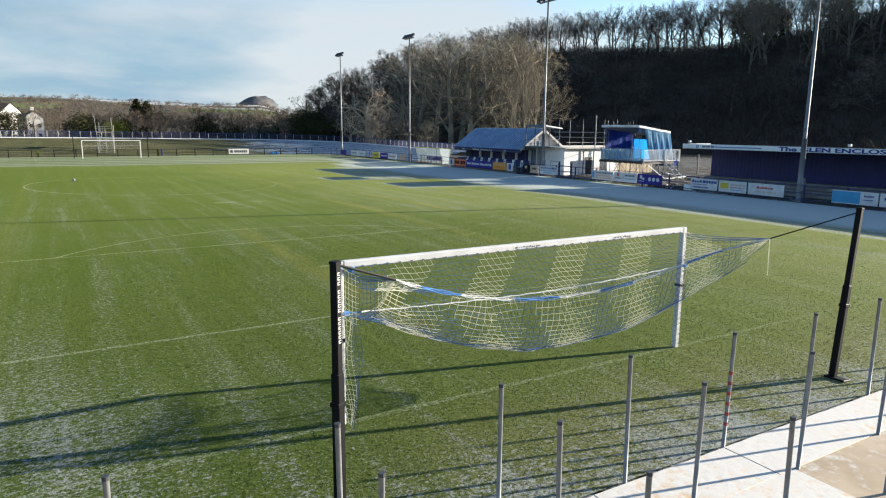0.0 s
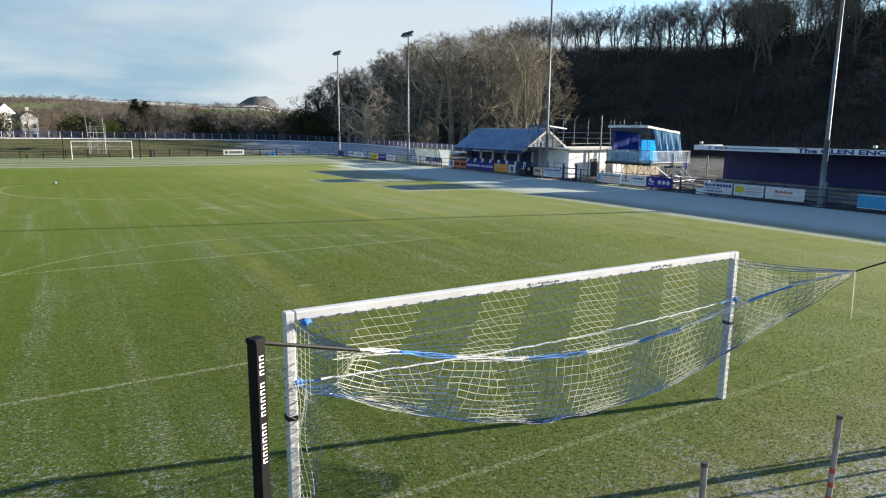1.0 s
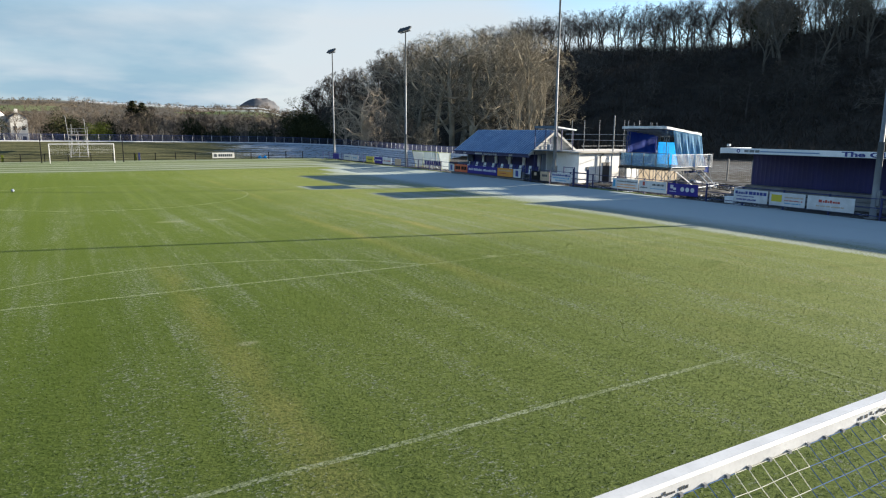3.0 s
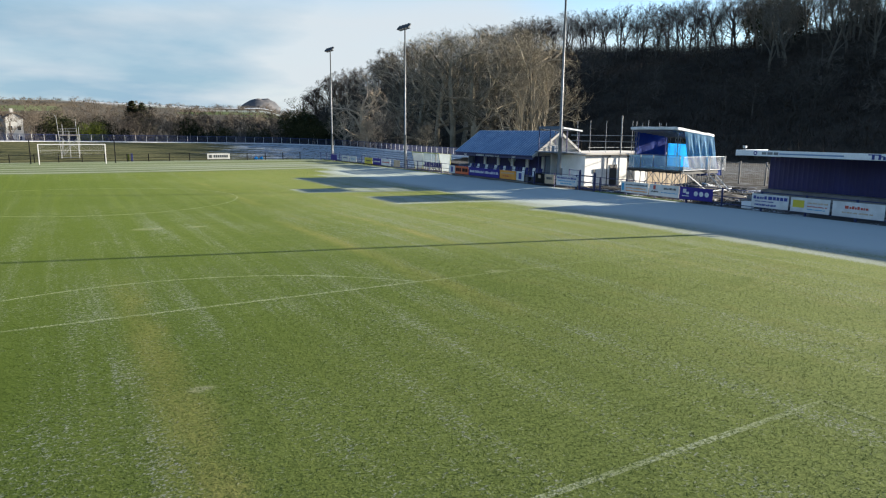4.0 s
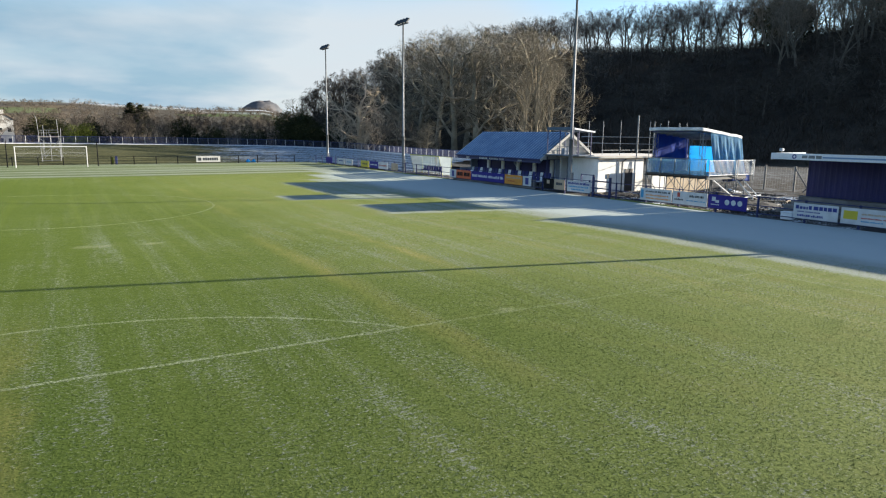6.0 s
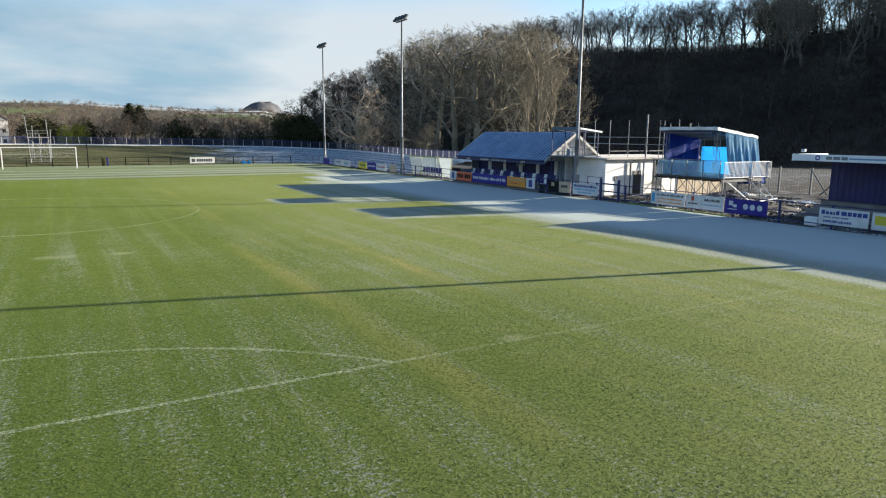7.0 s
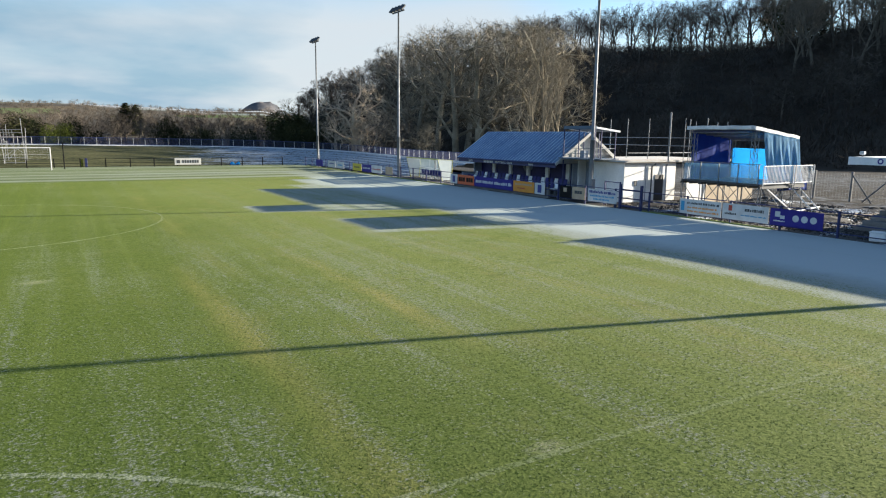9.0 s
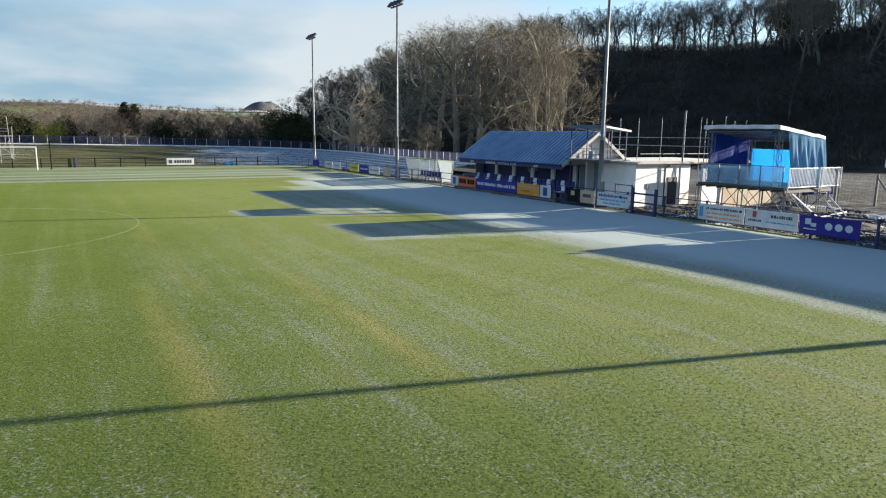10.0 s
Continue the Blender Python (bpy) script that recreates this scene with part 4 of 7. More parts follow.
board(19.2, 21.45, "white_paint", "white board with a yellow oval badge", [(0.06, 0.36, 0.3, 0.82, "yellow"), (0.44, 0.95, 0.62, 0.74, "tan"), (0.44, 0.95, 0.4, 0.48, "red_ink"), (0.44, 0.9, 0.2, 0.28, "cyan_ink")])
board(21.5, 23.85, "white_paint", "white board with bold navy lettering bars", words("blue_ink", 0.62, 0.86, [(0.05, 0.42), (0.46, 0.86), (0.88, 0.97)]) + [(0.1, 0.62, 0.42, 0.5, "blue_ink"), (0.1, 0.68, 0.14, 0.28, "blue_ink")])
b7 = board(26.45, 29.05, "violet", "violet-blue board with a white mark and three discs", [(0.1, 0.2, 0.52, 0.84, "white_paint"), (0.2, 0.29, 0.42, 0.62, "white_paint"), (0.08, 0.3, 0.24, 0.32, "white_paint")])
for k in range(3):
    bm = bmesh.new()
    bmesh.ops.create_circle(bm, cap_ends=True, radius=0.155, segments=20, matrix=Matrix.Translation((FX - 0.094, lerp(29.0, 26.5, 0.5 + 0.165 * k), 0.62)) @ Matrix.Rotation(radians(90), 4, "Y"))
    part("disc", bm, "white_paint", b7, "pale grey disc")
board(29.05, 31.65, "white_paint", "white board with an orange emblem and grey print bars", [(0.14, 0.22, 0.55, 0.9, "red_ink"), (0.06, 0.32, 0.3, 0.44, "lamp_body"), (0.5, 0.9, 0.6, 0.78, "lamp_body"), (0.42, 0.95, 0.3, 0.38, "cyan_ink")])
board(31.65, 34.3, "white_paint", "white board with print bars in blue and ochre", [(0.03, 0.12, 0.2, 0.85, "cyan_ink"), (0.18, 0.95, 0.68, 0.82, "lamp_body"), (0.2, 0.9, 0.4, 0.52, "amber"), (0.2, 0.95, 0.15, 0.27, "amber")])
board(38.9, 41.5, "white_paint", "white board with blue script bars", [(0.05, 0.95, 0.68, 0.88, "blue_ink"), (0.08, 0.9, 0.4, 0.55, "cyan_ink"), (0.2, 0.75, 0.14, 0.28, "cyan_ink")])
board(41.7, 43.0, "tan", "tan board with dark marks", [(0.2, 0.8, 0.45, 0.7, "lamp_body")])
board(43.0, 44.2, "black", "black board with a pale emblem", [(0.3, 0.6, 0.5, 0.85, "tan")])
board(45.75, 46.95, "white_paint", "white board with a blue crest shape", [(0.3, 0.68, 0.15, 0.85, "blue_ink")])
board(46.95, 49.5, "amber", "amber board with dark print bars", [(0.1, 0.9, 0.62, 0.8, "tan"), (0.2, 0.6, 0.3, 0.42, "red_ink")])
board(49.5, 54.8, "violet", "long violet-blue board with pale lettering bars", words("white_paint", 0.38, 0.66, [(0.04, 0.2), (0.23, 0.5), (0.54, 0.86), (0.89, 0.97)]))
board(54.8, 57.4, "orange", "orange-red board with black lettering bars", words("black", 0.3, 0.75, [(0.06, 0.2), (0.22, 0.32), (0.34, 0.45), (0.54, 0.68), (0.7, 0.8), (0.82, 0.93)]))
board(57.4, 58.6, "white_paint", "white board with a blue crest shape", [(0.32, 0.7, 0.15, 0.85, "blue_ink")])
board(70.0, 71.7, "tan", "tan board beyond the dugout")
board(72.6, 75.2, "white_paint", "white board with a red band", [(0.1, 0.9, 0.4, 0.6, "red_ink")])
board(75.3, 77.8, "violet", "blue board beyond the dugout", [(0.1, 0.9, 0.4, 0.6, "white_paint")])
board(78.0, 80.5, "yellow", "yellow board beyond the dugout", [(0.2, 0.8, 0.4, 0.6, "lamp_body")])
board(83.2, 85.7, "white_paint", "white board beyond the dugout", [(0.2, 0.8, 0.4, 0.6, "cyan_ink")])
board(85.9, 88.6, "white_paint", "white board beyond the dugout", [(0.2, 0.8, 0.5, 0.7, "blue_ink")])
board(90.5, 93.0, "violet", "blue board near the corner")

gate = thing("gate", "navy steel gate with a mesh leaf in the fence", "gate")
for y in (37.1, 38.75):
    part("gate_post", boxes(((FX - 0.07, y - 0.07, -0.1), (FX + 0.07, y + 0.07, 1.45)), bevel=0.01), "navy", gate)
part("gate_leaf", tubes(0.03, [(FX, 37.2, 0.15), (FX, 38.65, 0.15)], [(FX, 37.2, 1.15), (FX, 38.65, 1.15)], [(FX, 37.2, 0.65), (FX, 38.65, 0.65)]), "navy", gate)
for y0, x0 in ((39.6, 34.3), (40.9, 34.3)):
    part("barrier_post", boxes(((x0 - 0.04, y0 - 0.04, -0.1), (x0 + 0.04, y0 + 0.04, 1.5)), bevel=0.008), "navy", gate)
part("barrier_rail", tubes(0.03, [(34.3, 39.6, 1.45), (34.3, 40.9, 1.45)], [(34.3, 39.6, 0.9), (34.3, 40.9, 0.9)]), "navy", gate)

# ---- floodlights ----


def floodlight(x, y, height, lean=0.0):
    f = thing("floodlight", "tall grey steel floodlight mast with a bank of lamps", "floodlight", pose(x, y, 0, 0, lean, 0), group="floodlights")
    bm = bmesh.new()
    tube(bm, [(0, 0, -0.2), (0, 0, 4.0)], 0.17, 12, 0.15)
    part("lower_mast", bm, "pole_grey", f, smooth_shade=True)
    bm = bmesh.new()
    tube(bm, [(0, 0, 4.0), (0, 0, height)], 0.115, 12, 0.075)
    part("upper_mast", bm, "galv", f, smooth_shade=True)
    part("base_plate", boxes(((-0.3, -0.3, 0.0), (0.3, 0.3, 0.05)), bevel=0.01), "pole_grey", f)
    part("access_box", boxes(((-0.13, -0.28, 0.7), (0.13, -0.14, 1.5)), bevel=0.01), "pole_grey", f)
    part("head_beam", boxes(((-0.06, -1.25, height - 0.06), (0.06, 1.25, height + 0.06)), bevel=0.01), "galv", f)
    for k in range(4):
        y0 = -1.05 + 0.7 * k
        bm = bmesh.new()
        box(bm, (-0.34, -0.25, -0.08), (0.30, 0.25, 0.08), 0.03)
        lamp = part("lamp", bm, "lamp_body", f)
        lamp.matrix_basis = pose(-0.12, y0, height + 0.28, 18, -48, 0)
        g = part("glass", boxes(((-0.30, -0.21, -0.094), (0.26, 0.21, -0.081))), "dark_glass", lamp, "dark lamp glass")
        part("bracket", tubes(0.02, [(0, y0, height + 0.05), (-0.1, y0, height + 0.2)]), "galv", f)
    return f


floodlight(33.95, 15.85, 16.2)
floodlight(34.6, 42.55, 16.4)
floodlight(33.9, 69.6, 15.9)
floodlight(33.9, 93.6, 15.8)

# ---- dugout ----
dug = thing("dugout", "open-fronted white perspex team dugout with blue seats", "dugout")
Y0, Y1 = 63.4, 69.8
for y in (Y0, Y1):
    part("end_frame", tubes(0.035, [(35.4, y, 0.0), (34.9, y, 2.0), (36.5, y, 1.9), (36.35, y, 0.0)]), "yellow_edge", dug, "yellow-green end frame")
    bm = bmesh.new()
    rows = [[bm.verts.new((px, y + s * 0.012, pz)) for px, pz in ((35.36, 0.08), (36.34, 0.08), (36.48, 1.88), (34.93, 1.97))] for s in (-1, 1)]
    bm.faces.new(rows[0]), bm.faces.new(rows[1][::-1])
    for k in range(4):
        bm.faces.new((rows[0][k], rows[0][(k + 1) % 4], rows[1][(k + 1) % 4], rows[1][k]))
    part("side_panel", bm, "perspex", dug)
part("edge_trim", boxes(((34.86, Y0 - 0.05, 1.96), (34.94, Y1 + 0.05, 2.06)), bevel=0.01), "yellow_edge", dug, "yellow-green front edge trim")
for i in range(3):
    y = lerp(Y0, Y1, i / 3)
    roof = part("roof_panel", boxes(((34.94, y + 0.03, -0.012), (36.5, y + 2.1, 0.012))), "perspex", dug, "frosted perspex roof panel")
    roof.matrix_basis = Matrix.Translation((0, 0, 4.17)) @ Matrix.Rotation(radians(3.55), 4, "Y")
    part("back_panel", boxes(((36.40, y + 0.03, 0.1), (36.43, y + 2.1, 1.86))), "perspex", dug)
for i in range(4):
    y = 63.9 + 0.85 * i
    part("back_post", boxes(((36.28, y - 0.11, 0.0), (36.36, y + 0.11, 1.86)), bevel=0.01), "white_paint", dug)
part("cross_rail", tubes(0.025, [(36.34, Y0, 1.0), (36.34, Y1, 1.0)]), "white_paint", dug)
for i in range(9):
    s = part("seat", boxes(((-0.22, -0.2, 0.40), (0.2, 0.2, 0.46)), ((0.15, -0.2, 0.46), (0.22, 0.2, 0.86)), bevel=0.02), "seat_blue", dug) if i == 0 else again(s, "seat", pose(0, 0, 0), dug)
    s.matrix_basis = pose(35.85, Y0 + 0.6 + 0.56 * i, 0)
    part("seat_leg", boxes(((35.85, Y0 + 0.56 + 0.56 * i, 0.0), (35.93, Y0 + 0.64 + 0.56 * i, 0.4))), "white_paint", dug)

# ---- the seated stand ----
stand = thing("stand", "small seated stand with a blue corrugated roof", "grandstand")
SY0, SY1 = 45.85, 58.3
EX, EZ, RX, RZ, BX = 34.2, 2.36, 37.2, 4.45, 40.2


def corrugated(x0, z0, x1, z1, y0, y1, pitch=0.40, amp=0.10):
    bm = bmesh.new()
    d = Vector((x1 - x0, 0, z1 - z0)).normalized()
    nrm = Vector((-d.z, 0, d.x))
    if nrm.z < 0:
        nrm = -nrm
    prev = None
    n = int((y1 - y0) / pitch)
    for i in range(n):
        for g, h in ((0.0, 0), (0.55, 0), (0.68, 1), (0.87, 1)):
            y = y0 + (i + g) * (y1 - y0) / n
            o = nrm * (amp * h)
            row = [bm.verts.new((lerp(x0, x1, f) + o.x, y, lerp(z0, z1, f) + o.z)) for f in (0, 0.5, 1)]
            if prev:
                for k in range(2):
                    bm.faces.new((prev[k], prev[k + 1], row[k + 1], row[k]))
            prev = row
    bm.normal_update()
    return bm


part("roof_sheet", corrugated(EX - 0.1, EZ - 0.05, RX, RZ, SY0 - 0.25, SY1 + 0.25), "roof_blue", stand)
n_rib = int((SY1 - SY0 + 0.5) / 0.40)
slope = math.atan2(RZ - EZ + 0.05, RX - EX + 0.1)
rib_len = math.hypot(RZ - EZ + 0.05, RX - EX + 0.1)
rib = None
for i in range(n_rib):
    y = SY0 - 0.25 + (i + 0.775) * (SY1 - SY0 + 0.5) / n_rib
    m = Matrix.Translation((EX - 0.1, y, EZ - 0.05)) @ Matrix.Rotation(-slope, 4, "Y")
    if rib is None:
        rib = part("roof_rib", boxes(((0.0, -0.034, 0.103), (rib_len, 0.034, 0.118)), bevel=0.004), "roof_rib", stand, "pale frosted crest of the roof sheet")
        rib.matrix_basis = m
    else:
        again(rib, "roof_rib", m, stand)
part("rear_roof_sheet", corrugated(RX, RZ, BX, EZ, SY0 - 0.25, SY1 + 0.25), "roof_blue", stand)
part("ridge_cap", tubes(0.09, [(RX, SY0 - 0.3, RZ + 0.03), (RX, SY1 + 0.3, RZ + 0.03)], n=8), "roof_blue", stand)
part("fascia", boxes(((EX - 0.02, SY0 - 0.2, EZ - 0.30), (EX + 0.04, SY1 + 0.2, EZ - 0.03)), bevel=0.01), "navy", stand)
part("gutter", tubes(0.06, [(EX - 0.16, SY0 - 0.25, EZ + 0.0), (EX - 0.16, SY1 + 0.25, EZ + 0.0)], n=8), "navy", stand)
part("ceiling", boxes(((EX + 0.05, SY0, EZ - 0.06), (RX + 0.2, SY1, EZ - 0.02))), "navy", stand)
part("back_wall", boxes(((36.35, SY0 + 0.1, 0), (36.5, SY1 - 0.1, EZ - 0.06))), "navy_sheet", stand)
M_PITCHWARD = Matrix.Rotation(radians(-90), 4, "Z") @ Matrix.Rotation(radians(90), 4, "X")
for text, y in (("FOOTBALL CLUB", 53.0), ("1889", 56.9), ("1889", 48.75)):
    word = lettering("fascia_lettering", text, 0.22, Matrix.Translation((EX - 0.03, y, EZ - 0.25)) @ M_PITCHWARD @ Matrix.Diagonal((1.12, 1, 1, 1)), "white_paint", stand)
    word.data.offset = 0.004
    word.data.space_character = 1.25
for k in range(6):
    part("lettering_bar", boxes(((EX - 0.036, 54.45 - 0.22 * k, EZ - 0.25), (EX - 0.022, 54.6 - 0.22 * k, EZ - 0.09))), "white_paint", stand)
for i in range(6):
    y = SY0 + 0.9 + i * 2.35
    part("pillar", boxes(((36.2, y - 0.19, 0.0), (36.345, y + 0.19, EZ - 0.06)), bevel=0.01), "white_wall", stand)
for s, y in ((1, SY0), (-1, SY1)):
    bm = bmesh.new()
    tri = [bm.verts.new((x, y, z)) for x, z in ((EX + 0.1, EZ - 0.02), (BX - 0.1, EZ - 0.02), (RX, RZ - 0.06))]
    tri2 = [bm.verts.new((x, y + s * 0.1, z)) for x, z in ((EX + 0.1, EZ - 0.02), (BX - 0.1, EZ - 0.02), (RX, RZ - 0.06))]
    bm.faces.new(tri), bm.faces.new(tri2[::-1])
    for k in range(3):
        bm.faces.new((tri[k], tri[(k + 1) % 3], tri2[(k + 1) % 3], tri2[k]))
    # white gable toned grey, its grazing light and scaffold shadow in the colour
    part("gable", bm, "grey_render", stand)
    part("barge_board", boxes(((0, -0.04, -0.1), (3.7, 0.04, 0.1))), "grey_render", stand).matrix_basis = Matrix.Translation((EX - 0.1, y - s * 0.28, EZ - 0.06)) @ Matrix.Rotation(-math.atan2(RZ - EZ, RX - EX), 4, "Y")
    part("barge_board", boxes(((0, -0.04, -0.1), (3.7, 0.04, 0.1))), "grey_render", stand).matrix_basis = Matrix.Translation((RX, y - s * 0.28, RZ - 0.06)) @ Matrix.Rotation(math.atan2(RZ - EZ, BX - RX), 4, "Y")
part("end_wall", boxes(((35.6, SY1 - 0.1, 0), (36.5, SY1, EZ - 0.06))), "grey_wall", stand)
part("end_wall", boxes(((35.9, SY0, 0), (36.5, SY0 + 0.1, EZ - 0.06))), "grey_wall", stand)
part("low_wall", boxes(((34.4, SY1 - 0.12, 0), (35.6, SY1, 1.15))), "grey_wall", stand)
for k in range(2):
    part("tier", boxes(((34.4 + 0.75 * k, SY0 + 0.12, 0), (36.34 if k else 35.146, SY1 - 0.13, 0.14 + 0.22 * k))), "concrete", stand)
part("front_wall", boxes(((33.6, SY0 - 0.2, 0), (33.75, SY1, 0.75)), bevel=0.01), "concrete", stand)
# wall emblem: plain winged shape
bm = bmesh.new()
for s in (-1, 1):
    for k in range(5):
        box(bm, (36.32, 51.6 + s * (0.12 + 0.1 * k) - 0.06, 1.35 + 0.09 * k), (36.34, 51.6 + s * (0.12 + 0.1 * k) + 0.06, 1.62 + 0.1 * k))
box(bm, (36.32, 51.45, 1.05), (36.342, 51.75, 1.5))
part("wall_emblem", bm, "grey_wall", stand, "white winged emblem shape on the back wall")


def stand_seat(col):
    s = thing("stadium_seat", "plastic seat in the stand", "seat", group="stand seats")
    bm = boxes(((-0.22, -0.215, 0.38), (0.2, 0.215, 0.45)), bevel=0.03)
    part("seat_pan", bm, col, s)
    bm = boxes(((0.17, -0.195, 0.44), (0.23, 0.195, 0.86)), bevel=0.028)
    bmesh.ops.rotate(bm, verts=bm.verts, cent=(0.2, 0, 0.42), matrix=Matrix.Rotation(radians(12), 3, "Y"))
    part("seat_back", bm, col, s)
    part("bracket", boxes(((0.0, -0.03, 0.0), (0.16, 0.03, 0.36))), "galv", s)
    return s


protos = {}
for k in range(2):
    for i in range(24):
        white = (i + k) % 3 == 0
        col = "seat_white" if white else "seat_blue"
        m = pose(34.72 + 0.78 * k, SY0 + 0.55 + i * 0.51, 0.14 + 0.22 * k)
        if col not in protos:
            protos[col] = stand_seat(col)
            protos[col].matrix_basis = m
            tagged(protos[col], "white plastic seat in the stand" if white else "dark blue plastic seat in the stand")
        else:
            copy_thing(protos[col], m)

# ---- white block beside the stand ----
block = thing("clubhouse_block", "low white rendered block with a frosted flat roof", "building")
part("front_wall", boxes(((36.2, 41.2, 0), (36.35, 44.2, 2.55))), "white_wall", block)
part("return_wall", boxes(((36.35, 44.05, 0), (37.0, 44.2, 2.55))), "white_wall", block)
part("porch_wall", boxes(((37.0, 44.2, 0), (37.12, 45.85, 2.55))), "grey_wall", block)
part("porch_door", boxes(((36.95, 44.45, 0), (36.995, 45.25, 2.0)), bevel=0.01), "door_dark", block)
part("side_wall", boxes(((36.35, 41.2, 0), (41.0, 41.35, 2.55))), "white_wall", block)
part("back_wall", boxes(((40.85, 41.35, 0), (41.0, 47.0, 2.55))), "white_wall", block)
part("rear_wall", boxes(((36.35, 45.7, 0), (40.85, 45.85, 2.55))), "white_wall", block)
part("roof_slab", boxes(((35.95, 40.95, 2.56), (47.0, 48.0, 2.72)), bevel=0.02), "frost_board", block, "flat roof white with frost")
part("fascia", boxes(((35.9, 40.9, 2.60), (35.945, 46.0, 2.71)), ((35.945, 40.9, 2.60), (47.0, 40.945, 2.71))), "grey_render", block)
# flat dark panel in place of an opening, its shade given as colour
part("door", boxes(((39.0, 41.16, 0.0), (39.8, 41.195, 1.75))), "door_dark", block, "dark panel standing for the shade in an open doorway")
part("vent", boxes(((37.1, 41.15, 1.05), (37.35, 41.195, 1.4)), bevel=0.02), "lamp_body", block)
for x in (38.15, 40.1):
    part("wall_joint", boxes(((x - 0.03, 41.17, 0.0), (x + 0.03, 41.198, 2.45))), "grey_wall", block)
part("downpipe", tubes(0.045, [(38.6, 41.1, 0), (38.6, 41.1, 2.3), (38.9, 41.05, 2.5)]), "lamp_body", block)
part("entrance_door", boxes(((36.9, 45.9, 0), (37.35, 45.945, 1.95))), "door_dark", block)
part("white_lean_to_wall", boxes(((41.01, 40.2, 0), (43.6, 40.32, 2.3))), "white_wall", block)

roof_scaffold = thing("roof_scaffold", "galvanised scaffold tubes standing on the flat roof", "scaffold")
for y, h, r in ((46.55, 5.5, 0.03), (44.85, 5.5, 0.03), (42.85, 5.48, 0.03), (41.02, 5.86, 0.075), (39.8, 5.45, 0.03)):
    part("standard", tubes(r * 0.8, [(40.0, y, 2.72 if y > 41 else 0.0), (40.0, y, h)]), "galv", roof_scaffold)
for x, y, h in ((40.4, 39.75, 5.4), (40.0, 38.1, 5.45)):
    part("standard", tubes(0.03, [(x, y, 0.0), (x, y, h)]), "galv", roof_scaffold)
for z in (4.2, 3.68):
    part("ledger", tubes(0.028, [(40.0, 38.2, z), (40.0, 47.4, z)]), "galv", roof_scaffold)
part("ledger", tubes(0.028, [(36.3, 41.05, 3.2), (43.5, 41.05, 3.2)]), "galv", roof_scaffold)

tv = thing("camera_platform", "blue-grey steel camera platform in front of the gable", "platform")
PX0, PX1, PY0, PY1 = 34.8, 36.6, 42.55, 45.6
for x, y, z in ((PX0, PY1, 4.78), (PX0, 44.1, 4.78), (PX0, PY0, 4.78), (35.35, PY0, 4.62), (PX1, PY0, 4.5), (PX1, 44.1, 4.5), (PX1, PY1, 4.5)):
    part("upright", boxes(((x - 0.03, y - 0.03, 2.80), (x + 0.03, y + 0.03, z)), bevel=0.006), "navy", tv)
part("top_beam", boxes(((PX0 - 0.05, PY0 - 0.05, 4.70), (PX0 + 0.05, PY1 + 0.05, 4.92)), bevel=0.01), "steel_blue", tv)
for y in (PY0, PY1):
    beam = part("side_beam", boxes(((0.0, -0.05, -0.06), (2.12, 0.05, 0.06)), bevel=0.01), "white_clad", tv)
    beam.matrix_basis = Matrix.Translation((PX0 + 0.055, y, 4.80)) @ Matrix.Rotation(radians(6.5), 4, "Y")
cover = part("roof_panel", boxes(((0.0, PY0 + 0.055, -0.04), (2.10, PY1 - 0.055, 0.03)), bevel=0.008), "steel_blue", tv, "flat blue-grey steel roof panel")
cover.matrix_basis = Matrix.Translation((PX0 + 0.055, 0, 4.82)) @ Matrix.Rotation(radians(6.5), 4, "Y")
part("deck", boxes(((PX0 - 0.3, PY0 - 0.2, 2.73), (PX1 + 0.2, PY1 + 0.2, 2.80))), "steel_blue", tv)
for z in (3.1, 3.45):
    part("hand_rail", tubes(0.022, [(PX0, PY1, z), (PX0, PY0, z), (PX1, PY0, z)]), "galv", tv)
part("camera_box", boxes(((35.2, 44.0, 2.80), (35.6, 44.4, 3.3)), bevel=0.02), "grey_wall", tv)
for y in (PY0 + 0.4, PY1):
    part("corner_prop", tubes(0.045, [(PX0, y, 0), (PX0, y, 2.73)]), "navy", tv)

side_scaffold = thing("side_scaffold", "galvanised scaffold bay beside the white block", "scaffold")
for x, y in ((42.0, 40.6), (43.4, 40.0), (44.6, 40.9), (43.0, 38.9)):
    part("standard", tubes(0.026, [(x, y, 0.0), (x, y, 5.3)]), "galv", side_scaffold)
for a, b in (((42.0, 40.6, 1.2), (44.6, 40.9, 1.2)), ((42.0, 40.6, 3.3), (44.6, 40.9, 3.3)), ((42.0, 40.6, 0.3), (44.6, 40.9, 3.2)), ((43.0, 38.9, 2.0), (43.4, 40.0, 2.0)), ((43.0, 38.9, 3.4), (43.4, 40.0, 3.4)), ((43.4, 40.0, 0.4), (42.0, 40.6, 3.4))):
    part("tube", tubes(0.026, [a, b]), "galv", side_scaffold)

# ---- covered scaffold stage ----
stage = thing("covered_stage", "scaffold stage with a white roof and blue tarpaulin sides", "stage")
X0, X1, Y0, Y1, DZ = 37.6, 41.7, 33.3, 37.5, 1.74
DY0, DY1 = 32.55, 37.8                      # the deck reaches past the roof at both ends
part("deck", boxes(((X0, DY0, DZ - 0.12), (X1, DY1, DZ)), bevel=0.01), "lamp_body", stage)
for i in range(9):
    y = lerp(DY0, DY1, i / 8)
    part("deck_beam", boxes(((X0 - 0.05, y - 0.04, DZ - 0.26), (X1, y + 0.04, DZ - 0.122))), "lamp_body", stage)
